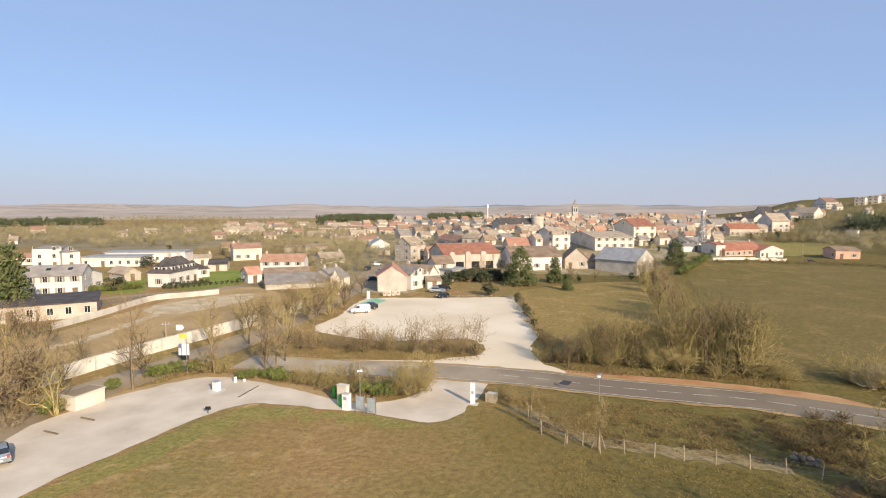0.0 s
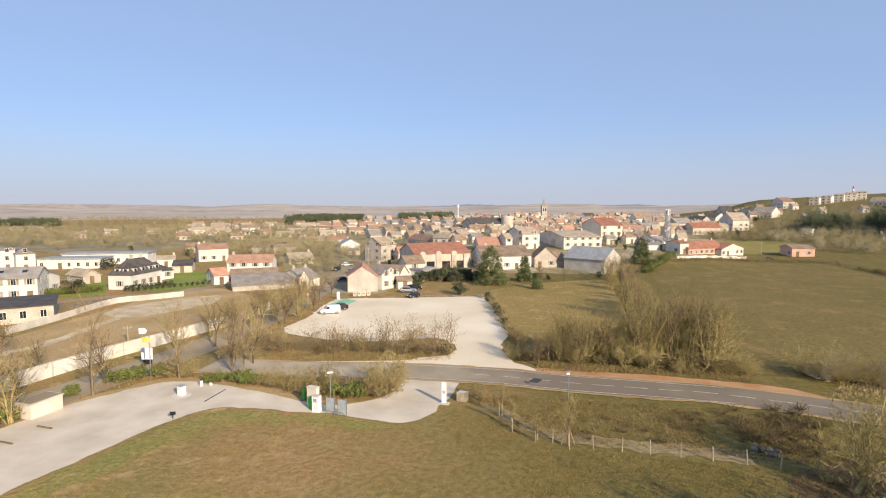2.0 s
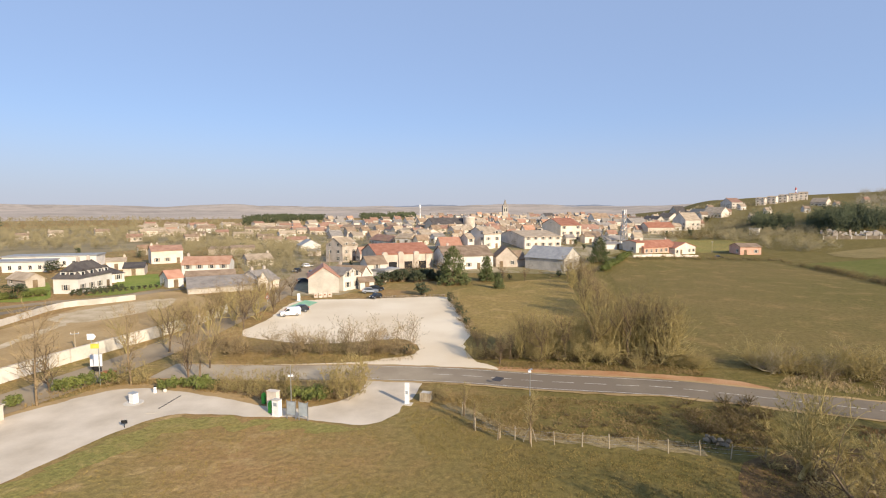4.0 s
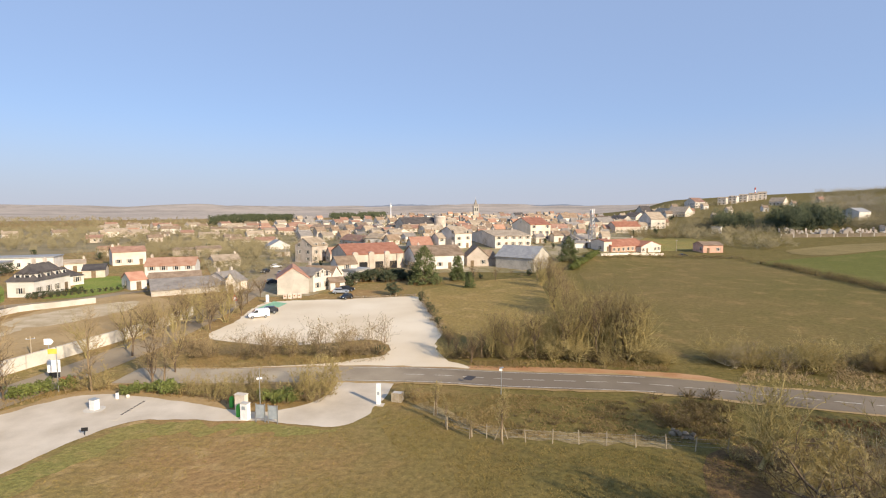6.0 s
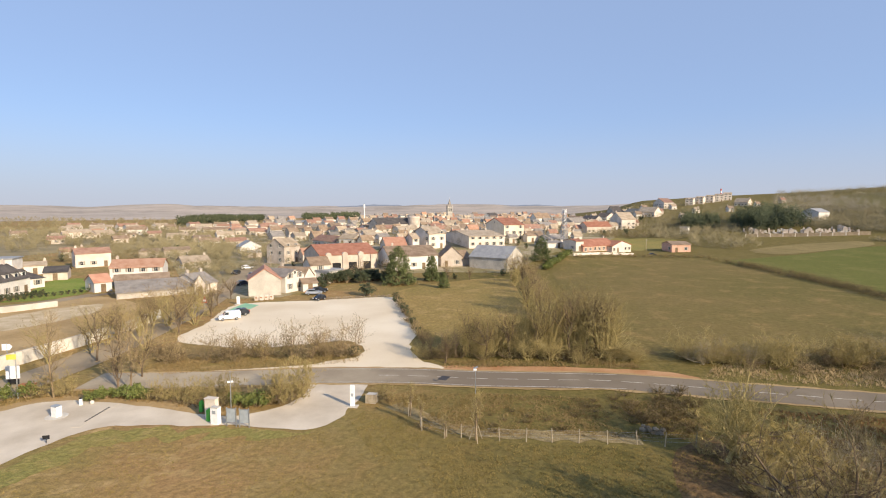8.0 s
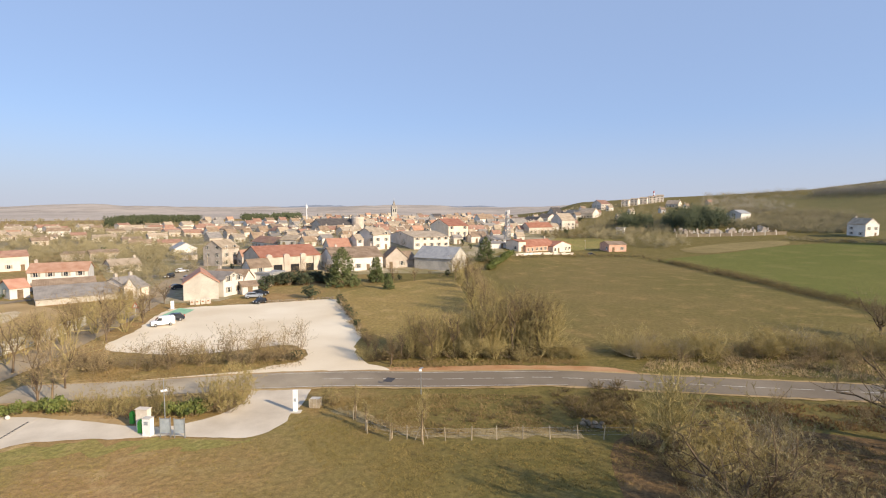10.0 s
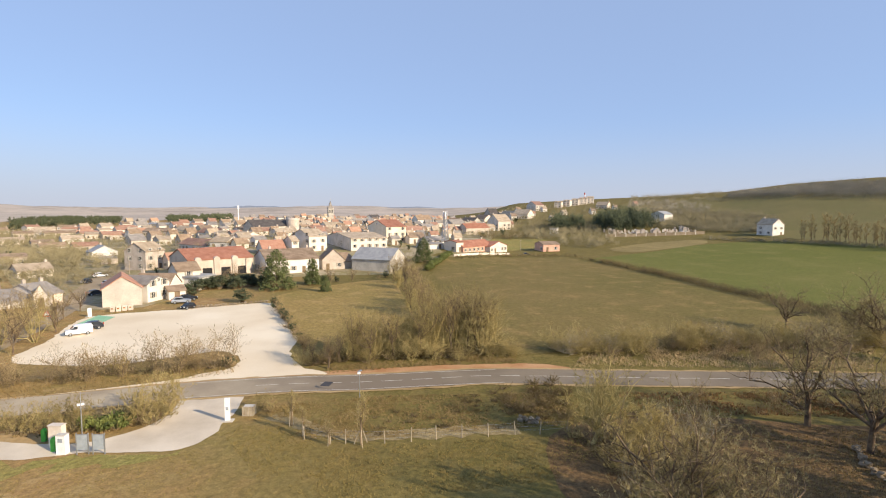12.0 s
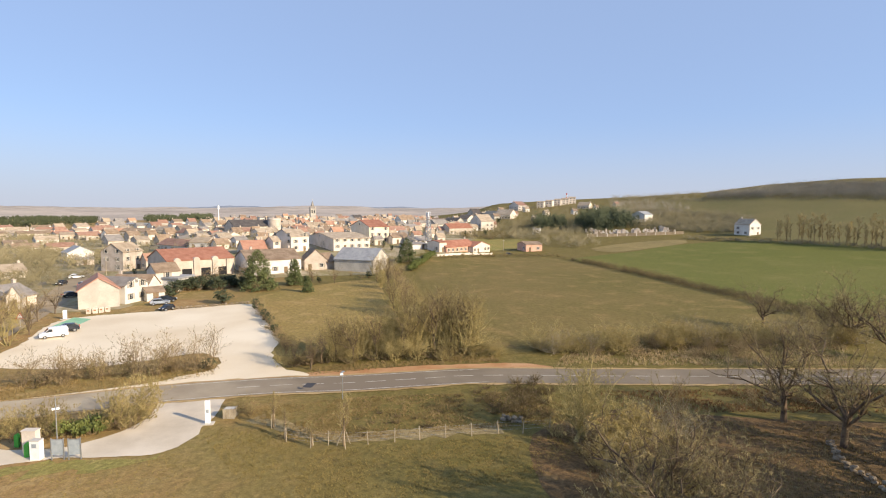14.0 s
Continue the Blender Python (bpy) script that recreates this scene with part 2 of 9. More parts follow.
def height(x, y):
    """Ground height: level round the crossroads, a low rise under the town, a long hill beyond the fields."""
    d, a = np.hypot(x, y), np.degrees(np.arctan2(x, y))
    ca = np.interp(a, BEARING, CREST)
    w = np.clip(ca + 0.4, 0, 1)
    lift = (22 + 1000 * np.tan(np.radians(ca))) * ease((d - 190) / 810) * w
    return lift + 6 * ease((d - 170) / 120) * ease((a + 16) / 10) * (1 - w)


def land():
    rings = np.concatenate([[0.5], np.arange(15, 190, 8.75), np.geomspace(190, 1500, 60), np.geomspace(1560, 4700, 44)])
    turns = np.radians(np.arange(0, 360, 1.0))
    d, a = np.meshgrid(rings, turns, indexing="ij")
    x, y = d * np.sin(a), d * np.cos(a)
    z = height(x, y)
    deg = np.degrees(a)
    # far plateau
    wave = 0.5 + 0.25 * np.sin(deg * 0.21 + 1.0) + 0.15 * np.sin(deg * 0.53) + 0.1 * np.sin(deg * 1.3)
    z = z + ease((d - 1700) / 2900) * (26 + 22 * wave) * (1 - np.clip(z / 60, 0, 1)) * (d > 1500)
    fold = np.sin(x * 0.0031 + np.sin(y * 0.0013) * 2.0) * np.sin(y * 0.0027 + 1.0) + 0.5 * np.sin(x * 0.0083 + y * 0.0047)
    z = z + ease((d - 1300) / 1800) * fold * 9 * (d > 1300)
    n, k = len(turns), len(rings)
    v = np.stack([x, y, z], -1).reshape(-1, 3)
    f = [(i * n + j, i * n + (j + 1) % n, (i + 1) * n + (j + 1) % n, (i + 1) * n + j) for i in range(k - 1) for j in range(n)]
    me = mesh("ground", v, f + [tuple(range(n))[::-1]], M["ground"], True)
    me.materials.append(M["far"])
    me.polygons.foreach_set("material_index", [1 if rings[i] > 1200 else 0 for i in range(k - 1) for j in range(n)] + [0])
    return tagged(put("ground", me), "dry winter grassland rolling out to distant hills", "ground", kind="structure")


land()


def curve(points, step=2.0, closed=False):
    """A smooth line through a few points of the plan."""
    p = [Vector(q) for q in points]
    n, out = len(p), []
    for i in range(n if closed else n - 1):
        a, b, c, d = (p[(i + k) % n] if closed else p[min(max(i + k, 0), n - 1)] for k in (-1, 0, 1, 2))
        m = max(1, int((c - b).length / step))
        for j in range(m):
            t = j / m
            out.append(0.5 * (2 * b + (c - a) * t + (2 * a - 5 * b + 4 * c - d) * t * t + (3 * b - a - 3 * c + d) * t ** 3))
    return out if closed else out + [p[-1]]


def area(name, points, lift, mat, label, category, step=4.0, smooth=True, cell=0, rag=0.0):
    """A patch of ground with a soft outline, laid a little above the land and following it."""
    line = curve(points, step, True) if smooth else [Vector(p) for p in points]
    if rag:
        line = [p + Vector((noise.noise((p.x * 0.5, p.y * 0.5, 1)), noise.noise((p.x * 0.5, p.y * 0.5, 7)))) * rag for p in line]
    bm = bmesh.new()
    face = bm.faces.new([bm.verts.new((p.x, p.y, 0)) for p in line])
    if cell:
        lo = [min(p[i] for p in line) for i in (0, 1)]
        hi = [max(p[i] for p in line) for i in (0, 1)]
        for i, no in ((0, (1, 0, 0)), (1, (0, 1, 0))):
            c = lo[i] + cell
            while c < hi[i]:
                co = (c, 0, 0) if i == 0 else (0, c, 0)
                bmesh.ops.bisect_plane(bm, geom=bm.verts[:] + bm.edges[:] + bm.faces[:], plane_co=co, plane_no=no)
                c += cell
    bmesh.ops.triangulate(bm, faces=bm.faces)
    for v in bm.verts:
        v.co.z = float(height(v.co.x, v.co.y)) + lift
    bmesh.ops.recalc_face_normals(bm, faces=bm.faces)
    me = bpy.data.meshes.new(name)
    bm.to_mesh(me)
    bm.free()
    if sum(p.normal.z for p in me.polygons) < 0:
        me.flip_normals()
    me.materials.append(mat)
    return tagged(put(name, me), label, category, kind="structure")


def ribbon(name, points, left, right, lift, mat, label, category, step=2.0, kind="structure", parent=None, rag=0.0):
    """A strip along a line, from left to right metres across it."""
    line = curve(points, step)
    v, f = [], []
    for i, p in enumerate(line):
        t = (line[min(i + 1, len(line) - 1)] - line[max(i - 1, 0)]).normalized()
        nrm = Vector((t.y, -t.x))
        for o in (left, right):
            q = p + nrm * (o + rag * (noise.noise((p.x * 0.6, p.y * 0.6, o)) + 0.6 * noise.noise((p.x * 1.9, p.y * 1.9, o))))
            v.append((q.x, q.y, float(height(q.x, q.y)) + lift))
        if i:
            f.append((2 * i - 2, 2 * i - 1, 2 * i + 1, 2 * i))
    me = mesh(name, v, f, mat)
    if me.polygons[0].normal.z < 0:
        me.flip_normals()
    ob = put(name, me, parent)
    return ob if parent else tagged(ob, label, category, kind=kind)


# ---- kinds of things ----
WINDOWS = {}


def window_meshes(w, h, shutter):
    key = (w, h, shutter)
    if key not in WINDOWS:
        s = Solid()
        t = 0.09
        s.box(-w / 2 - t, -w / 2, -0.07, 0.05, -t, h + t).box(w / 2, w / 2 + t, -0.07, 0.05, -t, h + t)
        s.box(-w / 2, w / 2, -0.07, 0.05, h, h + t).box(-w / 2 - 0.14, w / 2 + 0.14, -0.13, 0.05, -t - 0.05, 0)
        s.box(-0.03, 0.03, -0.05, 0.05, 0, h)
        g = Solid().box(-w / 2, w / 2, -0.02, 0.05, 0, h)
        k = None
        if shutter:
            k = Solid().box(-w / 2 - t - w * 0.52, -w / 2 - t, -0.06, 0.02, -0.02, h + 0.02).mesh("shutter", M["shutter"])
        WINDOWS[key] = s.mesh("window", M["frame"]), g.mesh("pane", M["glass"]), k
    return WINDOWS[key]


M["shutter"] = surface("shutter_paint", lin(0x8C8578), lin(0xA8A295), 1.0, 0.8, 0.1, 8, vary=0.15)
DOOR = Solid().box(-0.5, 0.5, -0.06, 0.05, 0, 2.1).box(-0.6, -0.5, -0.08, 0.05, 0, 2.2).box(0.5, 0.6, -0.08, 0.05, 0, 2.2).box(-0.5, 0.5, -0.08, 0.05, 2.1, 2.2).mesh("door", M["wood"])


def windows_on(house, width, floors, face, rnd, shutter, skip=0.12, step=2.9, base=0.0, door=True, size=(0.95, 1.35)):
    """Rows of windows, and one door, on a wall; face gives the wall's pose in the house."""
    cols = max(1, int((width - 0.8) / step))
    gate = rnd.randrange(cols) if door else -1
    for k in range(floors):
        for c in range(cols):
            x = (c + 0.5) / cols * width - width / 2 + rnd.uniform(-0.1, 0.1)
            if k == 0 and c == gate:
                put("door", DOOR, house, face @ Matrix.Translation((x, 0, base)))
                continue
            if rnd.random() < skip:
                continue
            fr, gl, sh = window_meshes(*size, shutter)
            w = put("window", fr, house, face @ Matrix.Translation((x, 0, base + 0.95 + 2.8 * k)))
            put("pane", gl, w)
            if sh:
                put("shutter", sh, w)
                put("shutter", sh, w, Matrix.Translation((size[0] * 1.52 + 0.18, 0, 0)))


def house(x, y, turn, w, d, eave, rise, wall, roof, label, name="house", ridge="x", sides="fl", floors=0, shutter=True,
          chimneys=1, category="house", over=0.35, shape="gable", skip=0.12, door=True, sink=0.6, group="houses of the town"):
    """A house: w along its front, d deep, with eave and ridge heights; ridge "x" runs along the front."""
    rnd = random.Random(f"{x:.1f} {y:.1f}")
    z = min(float(height(x + a, y + b)) for a in (-w / 3, w / 3) for b in (-d / 3, d / 3))
    h = tagged(new(name), label, category, group)
    h.matrix_basis = pose(x, y, z, 0, 0, turn)
    run, half = (w, d / 2) if ridge == "x" else (d, w / 2)
    axis = "x" if ridge == "x" else "y"
    if shape == "flat":
        put("wall", Solid().box(-w / 2, w / 2, -d / 2, d / 2, -sink, eave).mesh("wall", M[wall]), h)
        o = over
        put("roof", Solid().box(-w / 2 - o, w / 2 + o, -d / 2 - o, d / 2 + o, eave, eave + rise).mesh("roof", M[roof]), h)
    elif shape == "shed":
        put("wall", Solid().prism([(-d / 2, -sink), (d / 2, -sink), (d / 2, eave + rise), (-d / 2, eave)], -w / 2, w / 2, "x").mesh("wall", M[wall]), h)
        e, t = over, 0.18
        sl = rise / d
        put("roof", Solid().prism([(-d / 2 - e, eave - e * sl + 0.01), (d / 2 + e, eave + rise + e * sl + 0.01), (d / 2 + e, eave + rise + e * sl + t),
                                   (-d / 2 - e, eave - e * sl + t)], -w / 2 - e, w / 2 + e, "x").mesh("roof", M[roof]), h)
    else:
        body = put("wall", Solid().prism([(-half, -sink), (half, -sink), (half, eave), (0, eave + rise), (-half, eave)], -run / 2, run / 2, axis).mesh("wall", M[wall]), h)
        sl, e, t = rise / half, over, 0.2
        top = eave + rise
        if shape == "hip":
            q = min(run / 2 - 0.3, half)
            b = run / 2 + e
            lo = eave - 0.05
            pts = [(-b, -half - e, lo), (b, -half - e, lo), (b, half + e, lo), (-b, half + e, lo), (-(run / 2 - q), 0, top), (run / 2 - q, 0, top)]
            if axis == "y":
                pts = [(-p[1], p[0], p[2]) for p in pts]
            r = put("roof", Solid().add(pts, [(0, 1, 5, 4), (1, 2, 5), (2, 3, 4, 5), (3, 0, 4), (3, 2, 1, 0)]).mesh("roof", M[roof]), h)
            body.data = Solid().box(-w / 2, w / 2, -d / 2, d / 2, -sink, eave - 0.06).mesh("wall", M[wall])
        else:
            prof = [(-half - e, eave - e * sl + 0.01), (0, top + 0.01), (half + e, eave - e * sl + 0.01), (half + e, eave - e * sl + t), (0, top + t * 1.15), (-half - e, eave - e * sl + t)]
            r = put("roof", Solid().prism(prof, -run / 2 - e * 0.7, run / 2 + e * 0.7, axis).mesh("roof", M[roof]), h)
        for c in range(chimneys):
            s = run / 2 * (0.86 if c == 0 else -0.6) * rnd.choice((1, -1) if chimneys == 1 else (1,))
            o = half * 0.12
            px, py = (s, o) if axis == "x" else (o, s)
            if shape == "hip":
                px, py = px * 0.4, py * 0.4
            ch = Solid().box(px - 0.35, px + 0.35, py - 0.3, py + 0.3, top - 0.7, top + 0.9).box(px - 0.42, px + 0.42, py - 0.37, py + 0.37, top + 0.9, top + 1.0)
            ch.tube((px, py, top + 1.0), (px, py, top + 1.3), 0.14, 0.12, 6)
            put("chimney", ch.mesh("chimney", M["beige"]), r)
    n = floors or max(1, int((eave - 0.3) / 2.8))
    if floors >= 0:
        if "f" in sides:
            windows_on(h, w, n, Matrix.Translation((0, -d / 2, 0)), rnd, shutter, skip, door=door)
        if "l" in sides:
            windows_on(h, d, n, pose(-w / 2, 0, 0, 0, 0, -90), rnd, shutter, 0.55, 3.6, door=False)
        if "r" in sides:
            windows_on(h, d, n, pose(w / 2, 0, 0, 0, 0, 90), rnd, shutter, 0.4, 3.4, door=False)
        if "g" in sides and eave + rise > 5:
            fr, gl, _ = window_meshes(0.7, 0.8, False)
            g = put("window", fr, h, Matrix.Translation((0, -d / 2, eave + rise * 0.25)) if ridge == "y" else pose(-w / 2, 0, eave + rise * 0.25, 0, 0, -90))
            put("pane", gl, g)
    return h


# -- trees --
M["bramble"] = surface("dark_brambles", lin(0x5C5034), lin(0x7A6C48), 0.6, 0.95, 0.0, 8, vary=0.2)
def strips(name, rnd, tips, per, length, width, mat, droop=0.0):
    """Twigs: thin two-sided slips, several at each end of a limb."""
    v, f = [], []
    for p, w in tips:
        for _ in range(per):
            t = (w + Vector((rnd.gauss(0, 0.5), rnd.gauss(0, 0.5), rnd.gauss(0.12 - droop, 0.4)))).normalized()
            u = t.orthogonal().normalized()
            u = (u * math.cos(rnd.uniform(0, 6.3)) + t.cross(u) * math.sin(rnd.uniform(0, 6.3))).normalized() * width
            b = p - t * length * 0.15
            e = p + t * length * rnd.uniform(0.5, 1.1)
            k = len(v)
            v += [b - u, b + u, e]
            f.append((k, k + 1, k + 2))
    return mesh(name, v, f, mat)


def crooked(seed, tall, wide, mat, limbs=4, per=3, width=0.01, bole=0.22, rise=(0.4, 1.1), pieces=5, depth=2, twig=0.1, bark="dark_bark", thick=0.034, wob=0.34, peak=95):
    """A leafless tree or bush of crooked limbs that fork twice, with short fine twigs; a low bole lets the limbs rise from the ground."""
    rnd = random.Random(seed)
    s, tips = Solid(), []

    def limb(p, w, long, r, count, level):
        for i in range(count):
            w = (w + Vector((rnd.gauss(0, wob), rnd.gauss(0, wob), rnd.gauss(0.05, wob * 0.85)))).normalized()
            if w.z < -0.1:
                w.z *= -0.5
            q = p + w * long / count * rnd.uniform(0.8, 1.2)
            if level:
                s.tube(p, q, r, r * 0.84, 5 if level > 1 else 3, False)
            else:
                u = (q - p).orthogonal().normalized() * r
                n = len(s.v)
                s.v += [p - u, p + u, q + u * 0.7, q - u * 0.7]
                s.f.append((n, n + 1, n + 2, n + 3))
            p, r = q, r * 0.84
            if level:
                for _ in range(2):
                    d = (w * 0.4 + Vector((rnd.gauss(0, 0.8), rnd.gauss(0, 0.8), rnd.gauss(0.4, 0.4)))).normalized()
                    limb(p, d, long * (0.44 if level == 2 else 0.5) * rnd.uniform(0.6, 1.2), r * 0.5, max(2, count - 2), level - 1)
            else:
                tips.append((p.copy(), w.copy()))
        tips.append((p, w))

    top = Vector((0, 0, 0))
    if bole > 0.1:
        top = Vector((rnd.gauss(0, 0.04) * tall, rnd.gauss(0, 0.04) * tall, tall * bole))
        s.tube((0, 0, -0.3), top * 0.5, tall * thick, tall * thick * 0.8, 7, False).tube(top * 0.5, top, tall * thick * 0.8, tall * thick * 0.74, 7, False)
    a0 = rnd.uniform(0, 6.3)
    for k in range(limbs):
        a = a0 + math.tau * k / limbs + rnd.uniform(-0.5, 0.5)
        way = Vector((math.cos(a), math.sin(a), rnd.uniform(*rise))).normalized()
        start = top - Vector((0, 0, tall * 0.015 * k)) if bole > 0.1 else Vector((way.x, way.y, 0)) * tall * bole * 2 + Vector((0, 0, -0.2))
        limb(start, way, tall * rnd.uniform(0.5, 0.7) * (1 if bole > 0.1 else 1.3), tall * thick * 0.44, pieces, depth)
    wood, crown = mesh("trunk", s.v, s.f, M[bark], True), strips("crown", rnd, tips, per, tall * twig, width, mat)
    co = np.array([v.co for v in crown.vertices])
    half = max(np.percentile(np.abs(co[:, 0]), 95), np.percentile(np.abs(co[:, 1]), 95))
    for me in (wood, crown):
        me.transform(Matrix.Diagonal((tall * wide / 2 / half, tall * wide / 2 / half, tall / np.percentile(co[:, 2], peak), 1)))
    return wood, crown


def leader_tree(seed, tall, wide, mat, limbs=20, per=3, width=0.011, start=0.18, thick=0.016, stems=1, up=0.9, twig=0.1):
    """A leafless tree with its stem running to the top and rising limbs all along it."""
    rnd = random.Random(seed)
    s, tips = Solid(), []
    for k in range(stems):
        h = tall * (1 if k == 0 else rnd.uniform(0.45, 0.95))
        a0 = rnd.uniform(0, 6.3)
        o = 0.0 if stems == 1 else wide * tall * 0.38 * math.sqrt(rnd.random())
        line = [Vector((math.cos(a0) * o * 0.1, math.sin(a0) * o * 0.1, -0.2))]
        n = 5
        for i in range(n):
            line.append(line[-1] + Vector((rnd.gauss(0, 0.05) * h, rnd.gauss(0, 0.05) * h, h * 1.02)) / n + Vector((math.cos(a0), math.sin(a0), 0)) * o * (0.5, 0.25, 0.12, 0.08, 0.05)[i])
            s.tube(line[-2], line[-1], h * thick * (1 - i / n * 0.9) + 0.008, h * thick * (1 - (i + 1) / n * 0.9) + 0.006, 5, False)
        m = limbs if stems == 1 else max(6, limbs // 2)
        for i in range(m):
            u = start + (0.97 - start) * (i + rnd.random()) / m
            j = min(int(u * n), n - 1)
            p = line[j].lerp(line[j + 1], u * n - j)
            a = rnd.uniform(0, 6.3)
            long = tall * wide * (0.5 if stems == 1 else 0.3) * (0.45 + 0.75 * math.sin(math.pi * min(1, (1.1 - u)))) * rnd.uniform(0.6, 1.1)
            w = Vector((math.cos(a), math.sin(a), up * rnd.uniform(0.6, 1.4))).normalized()
            r = h * thick * 0.32 * (1.1 - u) + 0.006
            for q in range(3):
                e = p + w * long / 3
                s.tube(p, e, r, r * 0.7, 3, False)
                p, r = e, r * 0.7
                for _ in range(2):
                    d = (w + Vector((rnd.gauss(0, 0.7), rnd.gauss(0, 0.7), rnd.gauss(0.3, 0.4)))).normalized()
                    f = p + d * long * rnd.uniform(0.2, 0.42)
                    s.tube(p, f, r * 0.6, 0.005, 3, False)
                    tips += [(f, d), (p.lerp(f, 0.5), d)]
                w = (w + Vector((rnd.gauss(0, 0.2), rnd.gauss(0, 0.2), 0.2))).normalized()
            tips.append((p, w))
    return mesh("trunk", s.v, s.f, M["bark"], True), strips("crown", rnd, tips, per, tall * twig, width, mat)


def shrub(seed, tall, wide, mat, stems=38, per=11, width=0.01):
    """A leafless bush: many stems from one stool and a haze of twigs."""
    rnd = random.Random(seed)
    s, tips = Solid(), []
    for _ in range(stems):
        a, r = rnd.uniform(0, 6.3), wide * 0.5 * math.sqrt(rnd.random())
        q = r / tall * rnd.uniform(0.9, 1.9)
        way = Vector((math.cos(a) * q, math.sin(a) * q, 1)).normalized()
        p = Vector((math.cos(a) * r * 0.12, math.sin(a) * r * 0.12, -0.1))
        n = tall * rnd.uniform(0.4, 0.9) * math.sqrt(1 + q * q)
        for i in range(3):
            q = p + way * n / 3
            s.tube(p, q, 0.035 - 0.01 * i, 0.026 - 0.01 * i, 3, False)
            p = q
            way = (way + Vector((rnd.gauss(0, 0.2), rnd.gauss(0, 0.2), 0.05))).normalized()
            tips.append((p.copy(), way.copy()))
    return mesh("stem", s.v, s.f, M["bark"]), strips("crown", rnd, tips, per, tall * 0.3, width, mat)


def leafy(name, rnd, spots, per, size, mat, flat=0.6):
    """A crown of many small leaf clumps round the given spots."""
    v, f = [], []
    for c, r in spots:
        for _ in range(per):
            n = Vector((rnd.gauss(0, 1), rnd.gauss(0, 1), rnd.gauss(0, 1))).normalized()
            p = c + Vector((n.x * r, n.y * r, n.z * r * flat)) * rnd.uniform(0.55, 1.05)
            a = (n + Vector((rnd.gauss(0, 0.5), rnd.gauss(0, 0.5), rnd.gauss(0, 0.5)))).normalized()
            u = a.orthogonal().normalized() * size * rnd.uniform(0.6, 1.3)
            w = a.cross(u)
            k = len(v)
            v += [p - u * 0.6, p + w * 0.45, p + u, p - w * 0.45]
            f.append((k, k + 1, k + 2, k + 3))
    return mesh(name, v, f, mat)


def conifer(seed, tall, wide, shape=0.8):
    rnd = random.Random(seed)
    s = Solid().tube((0, 0, -0.2), (0, 0, tall * 0.55), tall * 0.022, tall * 0.012, 7).tube((0, 0, tall * 0.55), (0, 0, tall * 0.97), tall * 0.012, 0.02, 5)
    spots = []
    z = tall * 0.1
    while z < tall:
        r = wide / 2 * (1 - (z / tall)) ** shape * rnd.uniform(0.75, 1.1) + 0.12
        n = max(4, int(r * 5))
        for i in range(n):
            a = math.tau * i / n + rnd.uniform(-0.4, 0.4)
            q = r * rnd.uniform(0.45, 1.0)
            c = Vector((math.cos(a) * q, math.sin(a) * q, z - q * 0.15 + rnd.uniform(-0.2, 0.2)))
            spots.append((c, 0.3 + 0.06 * tall))
            s.tube((0, 0, z), c, 0.03, 0.012, 3, False)
        z += tall * 0.045
    return s.mesh("trunk", M["bark"]), leafy("crown", rnd, spots, 20, 0.26, M["pine"])


def evergreen(seed, tall, wide, mat):
    rnd = random.Random(seed)
    spots = []
    s = Solid()
    for _ in range(int(10 + wide * 5)):
        a, q = rnd.uniform(0, 6.3), wide / 2 * math.sqrt(rnd.random()) * 0.75
        c = Vector((math.cos(a) * q, math.sin(a) * q, tall * rnd.uniform(0.25, 0.8)))
        spots.append((c, 0.2 * wide * rnd.uniform(0.7, 1.2)))
        s.tube((c.x * 0.2, c.y * 0.2, -0.1), c, 0.04, 0.015, 3, False)
    return s.mesh("stem", M["bark"]), leafy("crown", rnd, spots, 44, 0.15, mat, 0.8)


KINDS = {}


def plant(kind, x, y, scale=1.0, turn=None, stretch=1.0):
    """Set a plant of a kind on the ground."""
    wood, crown, names, label, category, group = KINDS[kind]
    rnd = random.Random(f"{kind}{x:.2f}{y:.2f}")
    i = rnd.randrange(len(wood))
    ob = tagged(new(names[0]), label, category, group)
    ob.matrix_basis = pose(x, y, float(height(x, y)), 0, 0, rnd.uniform(0, 360) if turn is None else turn) @ Matrix.Diagonal((scale * stretch, scale * stretch, scale, 1))
    put(names[1], wood[i], ob)
    put("crown", crown[i], ob)
    return ob


def kind(key, made, names, label, category, group):
    KINDS[key] = [a for a, b in made], [b for a, b in made], names, label, category, group


M["grey_bark"] = surface("weathered_grey_bark", lin(0x82765E), lin(0xB4A88E), 1.5, 0.95, 0.5, 8, vary=0.12)
M["lichen_twig"] = surface("lichen_twigs", lin(0x867A4A), lin(0xAC9E68), 0.6, 0.95, 0.0, 8, vary=0.15)
M["tan_twig"] = surface("tan_twigs", lin(0x948450), lin(0xBAA870), 0.6, 0.95, 0.0, 8, vary=0.15)
M["oak_twig"] = surface("oak_twigs", lin(0x82764E), lin(0xAE9E70), 0.6, 0.95, 0.0, 8, vary=0.15)
kind("oak", [crooked(s, 8.5, 1.15, M["oak_twig"], 6, 6, 0.008, 0.2, (0.5, 1.8), 5, 2, 0.05, peak=97) for s in (3, 8, 21, 25)], ("bare_tree", "trunk"),
     "gnarled leafless tree with dark crooked limbs", "tree", "bare trees in the pasture")
